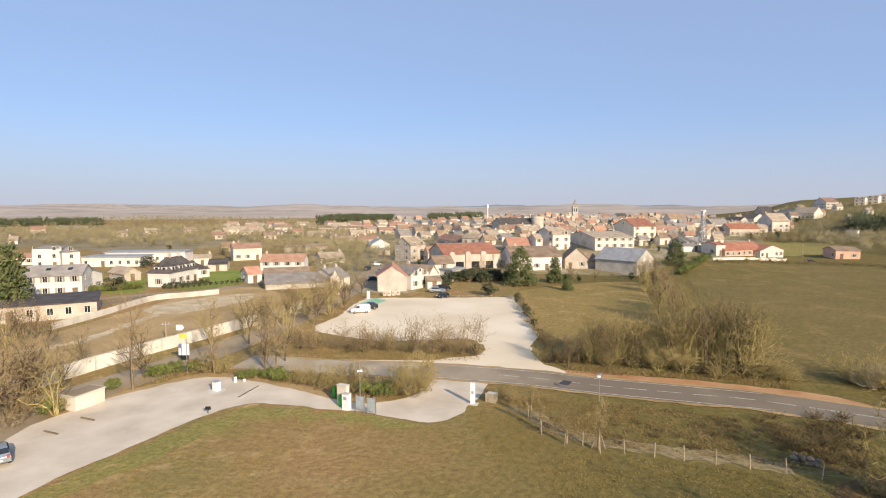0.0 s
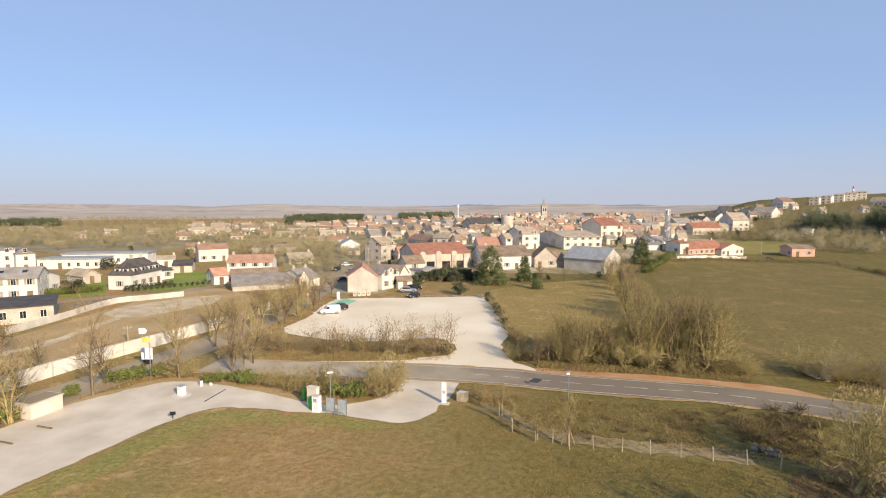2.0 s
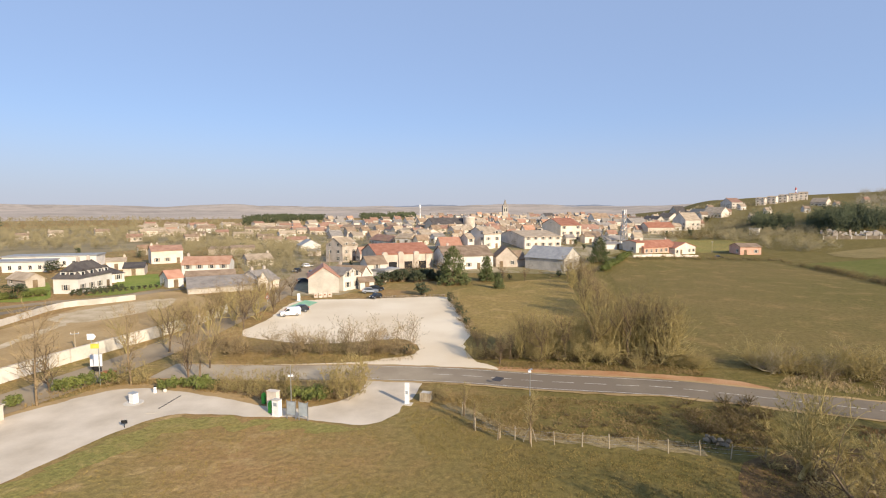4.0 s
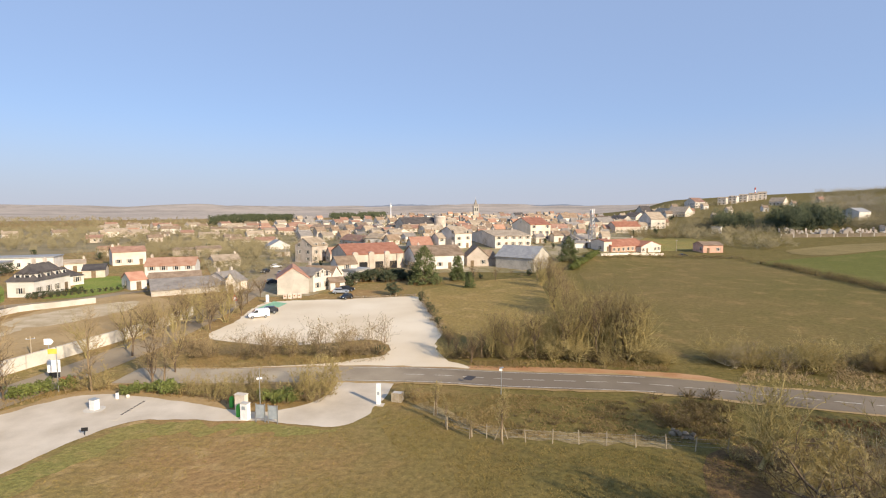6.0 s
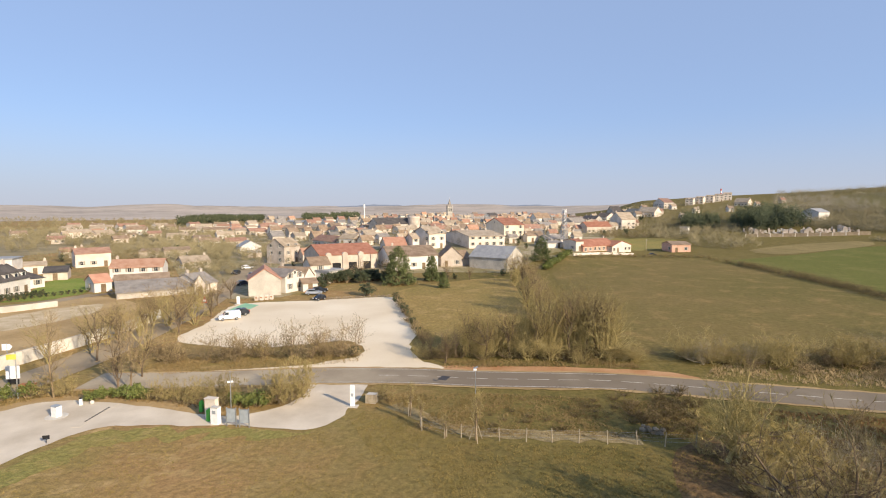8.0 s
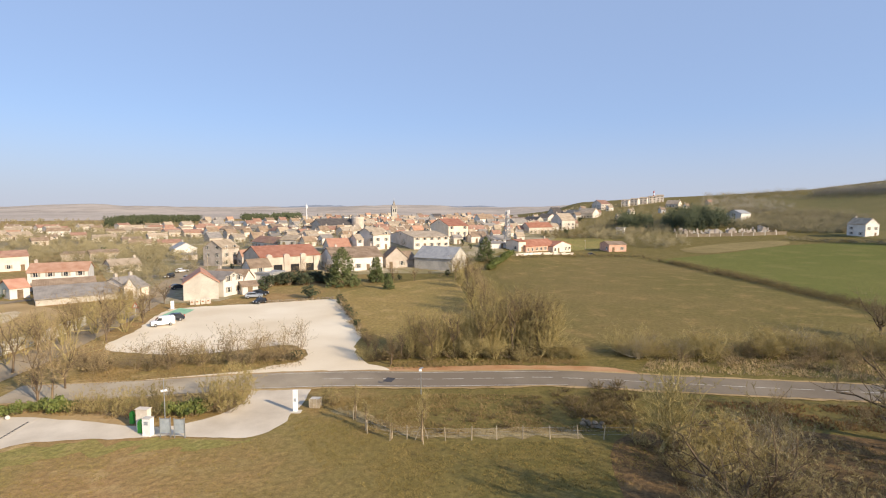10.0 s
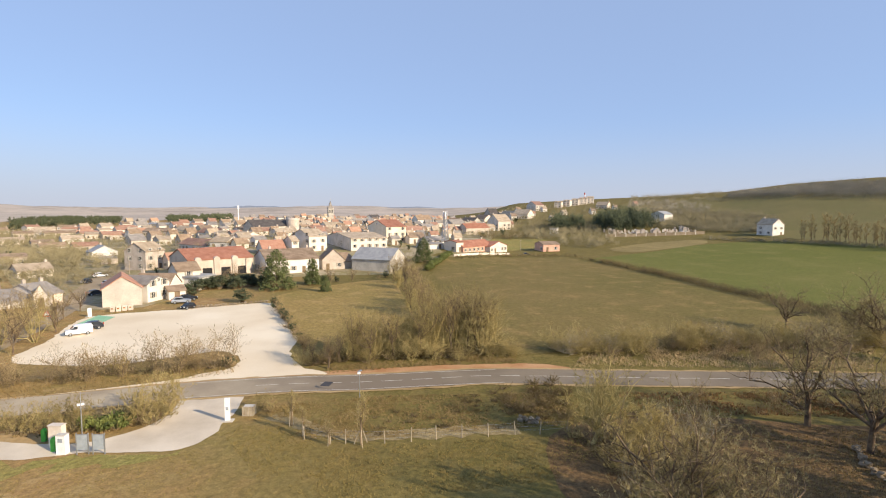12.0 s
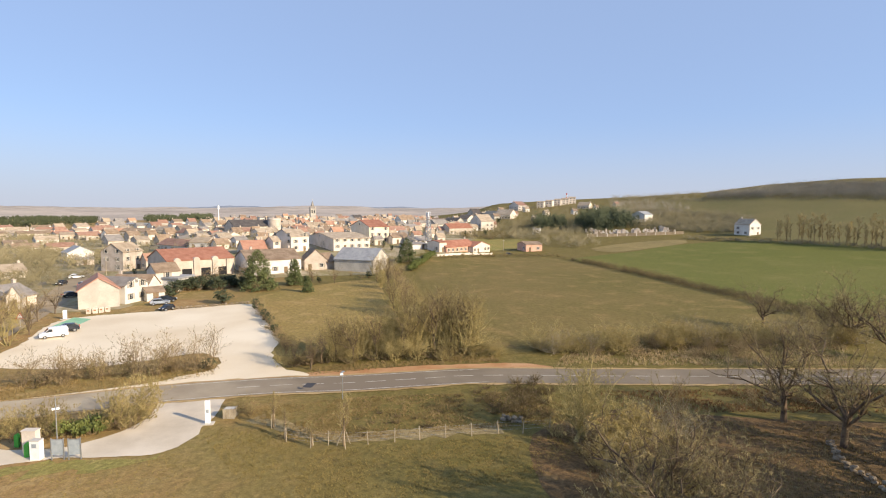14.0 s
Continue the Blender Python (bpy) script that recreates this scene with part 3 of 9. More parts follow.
kind("lichen", [crooked(s, 8, 0.85, M["lichen_twig"], 6, 7, 0.009, 0.14, (0.8, 2.2), 5, 2, 0.05, "pale_bark", 0.032, 0.34, 97) for s in (8, 25)], ("bare_tree", "trunk"),
     "tall many-stemmed leafless tree covered in yellow lichen", "tree", "thicket in the pasture")
kind("gnarl", [crooked(s, 4.4, 1.25, M["oak_twig"], 8, 2, 0.009, 0.05, (0.5, 2.0), 5, 2, 0.05, "grey_bark", 0.034, 0.5, 96) for s in (66, 67, 68)], ("thicket_bush", "stem"),
     "old leafless bush of twisted pale grey limbs", "shrub", "bushes in the pasture")
kind("tan_bush", [crooked(s, 3.4, 1.35, M["tan_twig"], 12, 12, 0.009, 0.05, (0.6, 2.6), 4, 2, 0.09, "bark", 0.014, 0.26, 96) for s in (76, 77)], ("thicket_bush", "stem"),
     "dense rounded bush of fine tan twigs", "shrub", "bushes in the pasture")
kind("thicket", [crooked(s, 4.2, 1.3, M["twig_olive"], 9, 4, 0.011, 0.05, (0.5, 2.2), 4, 2, 0.065, "pale_bark", 0.028, 0.36) for s in (36, 37, 38)], ("thicket_bush", "stem"),
     "tall dense leafless bush of olive-grey twigs", "shrub", "bushes in the pasture")
kind("tree", [crooked(s, 8, 0.66, M["twig_hedge"], 5, 2, 0.014, 0.32, (1.3, 3.2), 5, 2, 0.045, "dark_bark", 0.03, 0.32) for s in (11, 12, 13, 14)], ("bare_tree", "trunk"),
     "leafless winter tree with dark limbs and olive-brown twigs", "tree", "trees of the hedgerow")
kind("clump", [crooked(s, 6, 0.85, M["twig_hedge"], 6, 2, 0.014, 0.06, (1.2, 3.8), 4, 2, 0.06, "pale_bark", 0.034, 0.33) for s in (31, 32, 33, 34)], ("bare_tree", "trunk"),
     "many-stemmed leafless tree with olive-brown twigs", "tree", "trees of the hedgerow")
kind("pale_clump", [crooked(s, 5, 0.9, M["twig_brown"], 6, 5, 0.011, 0.06, (1.2, 4.0), 4, 2, 0.08, "bark", 0.024, 0.28) for s in (81, 82, 83)], ("bare_tree", "trunk"),
     "small pale many-stemmed leafless tree", "tree", "trees along the car park")
kind("brown", [crooked(s, 7, 0.75, M["twig_brown"], 6, 4, 0.012, 0.16, (1.2, 3.0), 4, 2, 0.06, "dark_bark", 0.028, 0.32) for s in (41, 42, 43)], ("bare_tree", "trunk"),
     "leafless brown tree in winter", "tree", "trees of the town")
kind("avenue", [leader_tree(s, 8, 0.55, M["twig_brown"], 30, 3) for s in (91, 92)], ("bare_tree", "trunk"),
     "slim upright leafless tree with pale brown twigs", "tree", "trees by the forecourt")
kind("poplar", [leader_tree(s, 13, 0.34, M["twig_grey"], 26, 4, 0.03, 0.2, 0.013, 1, 1.3, 0.08) for s in (93, 94, 95)], ("bare_tree", "trunk"),
     "tall slender leafless tree in a row by the lane", "tree", "row of trees by the lane")
kind("sapling", [leader_tree(s, 4.2, 0.6, M["twig_olive"], 22, 2, 0.018, 0.3, 0.03, 1, 1.5) for s in (46, 47)], ("young_tree", "trunk"),
     "slim young leafless tree beside its stakes", "tree", "young trees along the fence")
kind("bramble", [shrub(s, 0.9, 2.2, M["bramble"], 26, 9, 0.014) for s in (57, 58)], ("bramble_bush", "stem"),
     "low dark tangle of brambles", "shrub", "brambles in the ditch")
kind("shrub", [crooked(s, 2.4, 1.25, M["twig_brown"], 10, 8, 0.011, 0.05, (0.5, 2.4), 4, 1, 0.12, "bark", 0.014) for s in (51, 52, 53)], ("shrub", "stem"), "leafless brown shrub of fine twigs", "shrub", "shrubs")
kind("olive_shrub", [crooked(s, 2.6, 1.15, M["twig"], 11, 9, 0.011, 0.05, (0.6, 2.6), 4, 1, 0.12, "bark", 0.014) for s in (54, 55, 56)], ("shrub", "stem"), "leafless shrub of yellowish olive twigs", "shrub", "shrubs")
kind("hazel", [crooked(s, 2.6, 1.2, M["twig"], 10, 9, 0.008, 0.05, (0.8, 3.0), 4, 2, 0.09, "bark", 0.014) for s in (84, 85)], ("shrub", "stem"),
     "big rounded leafless bush of yellowish twigs", "shrub", "shrubs")
kind("conifer", [conifer(s, 10, 10, 0.45) for s in (61, 62)], ("conifer", "trunk"), "broad green spreading conifer tree", "tree", "conifers")
kind("spruce", [conifer(s, 7, 5.6, 0.65) for s in (63, 64)], ("conifer", "trunk"), "pointed green garden conifer tree", "tree", "conifers")
kind("laurel", [evergreen(s, 1.8, 2.4, M["leaf"]) for s in (71, 72, 73)], ("evergreen_bush", "stem"), "dense bright green evergreen bush", "shrub", "evergreen bushes")
kind("cypress", [evergreen(s, 3.0, 2.6, M["needle"]) for s in (74, 75)], ("evergreen_bush", "stem"), "dense dark green garden bush", "shrub", "evergreen bushes")


# ---- ground surfaces ----
M["dry_strip"] = turf("flattened_grass", lin(0x8C7C58), lin(0x9A8862), lin(0xA6946E), 0.2, 2.2, 0.7, 0.75)
ROAD = [(-43.5, 67.4), (-33.9, 67.5), (-24.1, 68.1), (-14.4, 68.8), (-3.4, 68.4), (6.5, 66.9), (16.0, 66.1), (24.1, 65.2), (43.8, 59.4), (63.4, 53.9), (75.7, 50.5), (171.4, 23.8)]
AVENUE = [(-53.5, 36.5), (-55.2, 41.8), (-55.3, 48.8), (-53.6, 56.3), (-51.6, 67.8), (-50.4, 79.9), (-50.8, 99.0), (-52.6, 123.8), (-57.4, 155.2), (-62.5, 182.3), (-67.5, 213.1), (-73.1, 239.6)]
CAR_PARK = [(-42.4, 88.3), (-42.9, 100.8), (-43.9, 121.3), (-27.1, 126.4), (-9.7, 130.1), (-5.7, 113.4), (-2.3, 96.2), (-3.3, 84.2), (-1.8, 76.5), (1.7, 71.2), (-7.1, 69.1), (-17.3, 69.6), (-16.6, 73.4), (-10.8, 78.3), (-11.2, 83.5), (-14.8, 87.3), (-27.4, 83.1)]
DRIVE = [(-52.0, 36.8), (-51.7, 43.0), (-50.4, 50.8), (-47.0, 56.8), (-43.9, 60.2), (-38.0, 60.0), (-29.8, 57.8), (-24.7, 56.0), (-20.4, 55.6), (-16.7, 57.9), (-15.1, 61.4), (-15.2, 66.3), (-13.1, 68.3), (-8.3, 67.7), (-8.0, 63.0), (-8.6, 58.6), (-9.7, 54.4), (-11.7, 51.9), (-14.7, 51.9), (-19.4, 52.8), (-25.4, 53.0), (-30.9, 53.2), (-34.1, 52.1), (-35.9, 49.0), (-37.2, 43.9), (-38.4, 39.0), (-39.7, 32.8), (-40.1, 28.1)]
SITE = [(-67.7, 48.4), (-68.3, 59.7), (-63.5, 81.4), (-59.8, 114.0), (-89.0, 136.2), (-89.8, 107.7), (-86.2, 75.7), (-82.8, 59.5)]
TRACK = [(-79.3, 64.9), (-76.8, 72.4), (-79.3, 88.8), (-82.2, 102.0), (-76.4, 112.2)]
PARK = [(-10.4, 134.3), (3.3, 155.5), (23.2, 165.6), (23.0, 135.3), (20.1, 108.4), (11.2, 90.8), (2.0, 89.0), (-2.4, 101.0)]
FIELD = [(44.9, 197.2), (58.5, 218.6), (108.5, 223.6), (113.9, 207.0), (115.4, 186.7), (113.9, 155.8), (110.5, 127.6), (107.3, 104.4), (103.0, 88.4), (88.3, 75.6), (61.7, 80.6), (40.9, 73.7), (27.9, 74.4), (30.1, 99.3)]
GREEN_FIELD = [(118.5, 210.2), (162.8, 227.8), (202.9, 243.9), (243.9, 235.4), (266.8, 165.1), (105.2, 64.2), (108.9, 80.6), (112.5, 96.6), (113.0, 110.1), (115.7, 133.6), (120.1, 164.3), (119.7, 193.8)]
STUBBLE = [(151.0, 247.4), (185.2, 264.5), (219.1, 265.9), (214.3, 250.3), (179.9, 237.3), (152.5, 229.1)]
HILL = [(336.7, 463.6), (471.0, 569.2), (467.4, 407.0), (479.0, 328.8), (330.0, 186.0), (278.0, 166.0), (262.0, 218.0), (258.0, 270.0), (290.0, 310.0), (353.1, 396.9)]
LAWN = [(-101.0, 125.4), (-93.6, 128.2), (-90.8, 143.4), (-104.5, 167.0), (-115.8, 167.0), (-110.5, 151.0), (-104.0, 138.0)]
GREEN_EDGE = [(-39.6, 31.0), (-37.9, 37.6), (-36.6, 42.8), (-35.3, 48.2), (-33.5, 51.6), (-29.0, 52.4), (-22.0, 52.2), (-15.0, 51.2), (-11.0, 51.0), (-15.0, 49.8), (-22.0, 50.2), (-28.5, 49.6), (-32.0, 46.0), (-34.0, 39.6), (-36.6, 33.0)]
SOIL = [(-5.5, 72.8), (1.7, 72.2), (15.8, 71.3), (25.2, 69.9), (30.8, 68.7)]
SOIL_END = [(35.0, 65.5)]
TOWN = [(-85.7, 181.2), (-48.6, 129.2), (-37.1, 131.4), (-29.6, 154.4), (-14.5, 173.9), (3.8, 181.2), (26.7, 178.8), (40.2, 204.6), (59.1, 218.4), (95.4, 279.7), (170.9, 516.7), (124.8, 752.2), (-67.5, 801.9), (-238.6, 636.8), (-178.7, 378.7)]
WOODLAND = [(-278.2, 203.2), (-297.7, 254.2), (-222.3, 228.5), (-196.4, 241.2), (-181.1, 278.3), (-144.5, 306.1), (-144.7, 385.8), (-224.1, 597.9), (-406.9, 602.2), (-498.8, 522.3), (-628.5, 460.7)]
PASTURE = [(22.4, 46.4), (28.2, 49.3), (34.9, 50.0), (42.7, 46.0), (50.2, 42.4), (61.5, 37.0), (45.1, 26.8), (31.3, 28.6), (20.6, 28.9), (18.6, 34.0), (19.6, 40.5)]
EDGE = [(-52.0, 37.8), (-52.1, 43.3), (-50.7, 51.1), (-47.3, 57.2), (-44.2, 60.6), (-38.3, 60.4), (-30.2, 58.4), (-25.0, 56.7)]
PATH = [(-37.7, 68.9), (-29.9, 70.1), (-21.9, 71.5), (-15.7, 73.1), (-10.4, 76.5)]
APRON = [(-86.2, 96.6), (-87.5, 106.7), (-82.3, 118.5), (-75.8, 123.3), (-71.5, 113.9), (-73.6, 103.8), (-77.4, 95.9)]
LANE = [(-103.8, 95.5), (-100.8, 104.5), (-97.4, 117.0), (-89.8, 129.4), (-82.2, 139.9)]
PADDOCK = [(92.2, 260.4), (120.9, 266.1), (143.4, 311.0), (114.3, 323.1)]
area("field", FIELD, 0.05, M["field"], "wide olive-green pasture", "field", 8, True, 12)
area("green_field", GREEN_FIELD, 0.08, M["green_field"], "bright green sown field", "field", 8, True, 12)
area("stubble_field", STUBBLE, 0.11, M["stubble"], "strip of pale stubble by the lane", "field", 8, True, 12)
area("hill_meadow", HILL, 0.18, M["hill"], "meadow on the long hill", "field", 10, True, 9)
M["park"] = turf("park_grass", lin(0x8A7A48), lin(0x9A8250), lin(0xA88E5E), 0.03, 1.2, 0.9, 0.74)
area("park_lawn", PARK, 0.03, M["park"], "rough lawn with long shadows", "lawn", 6, True, 12)
area("paddock", PADDOCK, 0.1, M["verge"], "small green paddock behind the bungalows", "field", 4, True, 10)
area("garden_lawn", LAWN, 0.056, M["lawn"], "bright green garden lawn", "lawn", 4, True, 10)
area("town_ground", TOWN, 0.04, M["yard"], "brown yards and lanes between the town houses", "ground", 8, True, 12)
area("woodland_floor", WOODLAND, 0.07, M["leaf_litter"], "brown leaf litter under the bare woods", "ground", 10, True, 20)
# trodden soil; its dark western reach also stands in for thicket shade
area("pasture_floor", PASTURE, 0.012, M["pasture"], "brown trodden ground, with painted shade, under the bare trees", "ground", 3)
ribbon("soil_edge", EDGE, -1.3, 1.7, 0.015, M["earth"], "strip of bare soil along the forecourt", "verge", 0.8, rag=0.9)
ribbon("gravel_path", PATH, -1.1, 1.1, 0.066, M["gravel"], "pale gravel path along the road", "path")
ribbon("dry_strip", [(-4.0, 58.4), (-0.6, 54.6), (3.6, 51.4), (8.6, 50.2), (14.0, 49.6), (20.0, 49.0)], -1.0, 1.3, 0.02, M["dry_strip"], "worn strip of pale flattened grass along the fence", "grass", 0.7, rag=0.9)
ribbon("street", [(-116.0, 100.5), (-107.1, 108.4), (-101.4, 116.2), (-94.2, 121.6), (-89.2, 128.2), (-86.4, 137.0)], -2.0, 2.0, 0.065, M["worn_asphalt"], "narrow grey street between the gardens and the panel fence", "street")
area("garden_lawn", [(-116.2, 114.6), (-106.0, 118.8), (-115.0, 131.0), (-130.0, 147.0), (-133.0, 143.0), (-123.5, 130.0), (-123.9, 124.0)], 0.05, M["lawn"], "sloping green lawn beside the villa", "lawn", 4, True, 10)
area("building_site", SITE, 0.03, M["earth"], "bare brown waste ground behind the white wall", "waste ground", 6)
ribbon("track", TRACK, -1.1, 1.1, 0.06, M["track"], "pale worn track over the waste ground", "track", 0.8, rag=1.1)
area("gravel_apron", APRON, 0.045, M["track"], "pale rubble ground by the panel fence", "waste ground", 1.5, rag=1.5)
ribbon("lane", LANE, -1.7, 1.7, 0.05, M["asphalt"], "narrow grey lane behind the panel fence", "lane")
area("car_park", CAR_PARK, 0.06, M["gravel"], "large pale gravel car park", "car park", 1.2, rag=0.7)
area("drive", DRIVE, 0.04, M["drive"], "pale worn forecourt and drive of the service point", "drive", 0.8, rag=0.35)
area("green_verge", GREEN_EDGE, 0.02, M["verge"], "greener grass along the edge of the drive", "grass", 0.8, rag=2.2)
ribbon("soil_verge", SOIL + SOIL_END, -0.7, 1.5, 0.03, M["orange"], "strip of bare orange soil beside the road", "verge", 0.7, rag=0.35)
ribbon("avenue", AVENUE, -3.6, 3.6, 0.07, M["worn_asphalt"], "grey asphalt avenue leading into the town", "road")
for side in (-1, 1):
    ribbon("shoulder", ROAD, min(side * 3.0, side * 3.65), max(side * 3.0, side * 3.65), 0.075, M["earth"], "narrow pale gravel shoulder of the road", "shoulder", 1.0, rag=0.4)
M["dusty"] = surface("dusty_asphalt", lin(0x988A76), lin(0xB6A890), 0.18, 0.9, 0.15, 30, grain=0.25, spec=0.08)


def wear_off(m, start, end, tone):
    """Let a surface's dust thin out eastwards, in patches, to the bare tone beneath."""
    n, l = m.node_tree.nodes, m.node_tree.links
    base = n["Principled BSDF"].inputs["Base Color"]
    dusty = base.links[0].from_socket
    geo, axes, patch = n.new("ShaderNodeNewGeometry"), n.new("ShaderNodeSeparateXYZ"), n.new("ShaderNodeTexNoise")
    shift, rng, mix = n.new("ShaderNodeMath"), n.new("ShaderNodeMapRange"), n.new("ShaderNodeMix")
    patch.inputs["Scale"].default_value, patch.inputs["Detail"].default_value = 0.35, 4
    shift.operation = "MULTIPLY_ADD"
    shift.inputs[1].default_value = 14.0
    rng.inputs[1].default_value, rng.inputs[2].default_value = start + 7, end + 7
    mix.data_type = "RGBA"
    mix.inputs[7].default_value = tone
    for a, b in ((geo.outputs["Position"], axes.inputs[0]), (geo.outputs["Position"], patch.inputs["Vector"]), (patch.outputs["Fac"], shift.inputs[0]),
                 (axes.outputs["X"], shift.inputs[2]), (shift.outputs[0], rng.inputs[0]), (rng.outputs[0], mix.inputs[0]), (dusty, mix.inputs[6]), (mix.outputs[2], base)):
        l.new(a, b)


wear_off(M["dusty"], -16.0, 4.0, lin(0x807464))
road = ribbon("road", ROAD, -3.1, 3.1, 0.09, M["asphalt"], "grey two-lane country road", "road")


# ---- buildings ----
long_house = house(-124.3, 112.4, 31.0, 12.6, 10.0, 5.3, 2.1, "white", "grey_roof", "long white two-storey house under a grey slate roof", sides='fr', chimneys=0, floors=2, skip=0)
house(-124.9, 118.8, 98.7, 6.9, 8.0, 4.3, 1.2, "white", "grey_roof", "white annexe with a grey roof", ridge='y', chimneys=0)
house(-102.4, 88.9, 41.8, 18.8, 12.0, 3.1, 0.4, "beige", "dark_roof", "low workshop under a dark flat roof", shape='shed', shutter=False, name='workshop', category='workshop')
house(-186.5, 165.7, 37.3, 8.9, 12.0, 7.3, 0.9, "white", "grey_roof", "white apartment house with a grey hipped roof", shape='hip', chimneys=0, floors=3, shutter=False)
house(-179.0, 166.2, 54.7, 5.5, 12.0, 6.0, 1.5, "white", "grey_roof", "white apartment house wing", shape='hip', chimneys=0, floors=3, shutter=False)
house(-165.1, 174.6, 17.4, 21.3, 10.0, 3.5, 0.4, "white", "zinc", "long white flat-roofed school building", shape='flat', shutter=False, name='school_building', category='school')
house(-164.6, 190.8, 20.1, 30.6, 10.0, 4.1, 0.4, "white", "zinc", "long white flat-roofed school building, upper wing", shape='flat', shutter=False, name='school_building', category='school')
villa = house(-108.7, 135.0, 94.3, 13.9, 6.5, 4.0, 4.0, "white", "dark_roof", "white villa with a steep dark slate roof", shape='hip', chimneys=2, sides='fl')
house(-114.4, 150.2, 64.2, 7.0, 9.0, 2.7, 2.3, "white", "dark_roof", "white villa wing with a dark slate roof", shape='hip', chimneys=1)
house(-129.9, 139.7, 67.1, 4.8, 10.0, 2.3, 1.6, "beige", "pale_tile", "small beige gabled house", ridge='y', chimneys=0)
house(-117.4, 169.1, 27.8, 6.1, 9.0, 2.5, 1.4, "beige", "dark_roof", "low house with a dark roof and glazed front", chimneys=0)
house(-130.4, 206.8, 40.0, 11.5, 9.0, 5.2, 1.7, "cream", "red_tile", "cream villa under a red tiled roof", chimneys=1)
house(-86.9, 160.2, 18.0, 13.6, 10.0, 5.0, 1.9, "white", "orange_tile", "white house under a broad orange tiled roof", floors=2, skip=0)
house(-82.3, 152.7, 29.4, 13.4, 7.0, 2.2, 1.2, "beige", "brown_tile", "low outbuilding under a brown tiled roof", floors=-1, chimneys=0, name='outbuilding', category='outbuilding')
house(-89.2, 143.8, 49.0, 4.1, 7.0, 2.7, 1.7, "white", "new_tile", "small white annexe with a bright orange roof", chimneys=0, floors=1)
house(-126.8, 246.5, 12.1, 10.3, 10.0, 2.8, 0.8, "beige", "brown_tile", "brown stone outbuilding under a low tiled roof", chimneys=0, floors=-1)
house(-115.4, 243.5, 30.7, 10.5, 10.0, 3.4, 1.1, "beige", "brown_tile", "brown stone house under old tiles", chimneys=0)
house(-89.1, 200.9, 38.7, 9.6, 9.0, 2.3, 1.9, "cream", "pale_tile", "cream house with weathered tiles")
house(-72.0, 140.0, 31.8, 18.1, 14.0, 1.5, 2.0, "grey", "grey_roof", "long low hall with a dull grey roof", floors=-1, chimneys=0, name='hall', category='hall')
house(-63.7, 144.0, 58.5, 5.5, 11.4, 2.4, 2.2, "cream", "grey_roof", "pale stone house with a grey slate roof and gables", chimneys=2)
house(-59.3, 138.3, 11.8, 2.5, 5.0, 3.0, 2.2, "cream", "grey_roof", "pale gabled front of a stone house", ridge='y', chimneys=0)
house(-86.9, 255.6, 32.3, 9.5, 9.0, 4.1, 2.5, "white", "zinc", "white modern house with a curved white gable", ridge='y', chimneys=1)
house(-43.4, 139.1, 17.4, 7.8, 11.0, 4.1, 2.6, "grey", "new_tile", "grey-rendered gabled house with an orange tiled roof", ridge='y', sides='', floors=-1, chimneys=0)
house(-40.4, 142.9, 63.5, 7.3, 10.0, 4.3, 1.5, "white", "grey_roof", "white gabled house with a grey roof", ridge='y', floors=2, sides='fg', chimneys=0, skip=0, door=False)
house(-38.2, 148.9, 75.3, 5.9, 9.0, 3.2, 2.4, "white", "brown_tile", "narrow white gabled house end", ridge='y', floors=1, sides='f', chimneys=1)
house(-33.1, 143.1, 28.5, 3.9, 5.0, 2.2, 0.9, "white", "brown_tile", "low white porch under brown tiles", floors=1, chimneys=0)
house(-34.6, 161.6, 30.7, 6.1, 7.0, 5.2, 2.0, "cream", "brown_tile", "tall narrow cream house with brown tiles", floors=2, chimneys=0)
house(-31.0, 160.0, 63.1, 6.6, 6.0, 3.3, 0.5, "white", "zinc", "low white flat-roofed annexe", shape='flat', floors=1)
barn = house(-33.1, 194.9, 28.7, 21.0, 19.4, 5.7, 3.1, "beige", "brick_tile", "long stone barn with tall dark openings under a red tiled roof", floors=-1, chimneys=0, name='barn', category='barn')
house(-59.5, 216.2, 61.3, 9.0, 9.3, 7.0, 2.9, "beige", "pale_tile", "large plain grey house with a shallow roof", floors=3, chimneys=1)
house(-50.2, 213.4, 43.5, 4.0, 3.3, 3.7, 2.1, "beige", "red_tile", "small stone house with a red roof", chimneys=0)
house(-51.9, 280.8, -51.1, 25.4, 10.0, 3.2, 2.6, "white", "red_tile", "white house under a reddish roof")
house(-39.3, 265.3, -21.3, 8.4, 10.0, 3.1, 2.0, "white", "pale_tile", "white house under pale tiles")
house(-8.5, 195.5, 18.5, 18.1, 16.7, 4.7, 3.0, "white", "brown_tile", "long white building with a brown tiled roof", floors=1, chimneys=2, skip=0.3)
house(-16.6, 238.6, 17.3, 9.5, 12.0, 2.2, 3.4, "cream", "new_tile", "house under an orange tiled roof", floors=-1)
house(-0.7, 247.5, 30.1, 8.8, 15.6, 6.5, 2.9, "cream", "pale_tile", "tall cream house with a weathered roof", floors=3, shutter=True, chimneys=1)
house(-8.1, 238.5, 26.9, 3.2, 7.7, 5.2, 2.0, "cream", "pale_tile", "narrow cream house with weathered tiles", floors=2)
house(20.7, 257.5, 17.8, 17.7, 33.9, 4.9, 2.1, "cream", "pale_tile", "long cream farmhouse with a grey gable", floors=2, chimneys=2, ridge='x', sides='fg')
house(38.2, 274.1, 20.1, 11.1, 20.8, 8.2, 3.2, "yellow", "brick_tile", "large pale yellow house under a red tiled roof", floors=3, skip=0.05, chimneys=2, sides='fg')
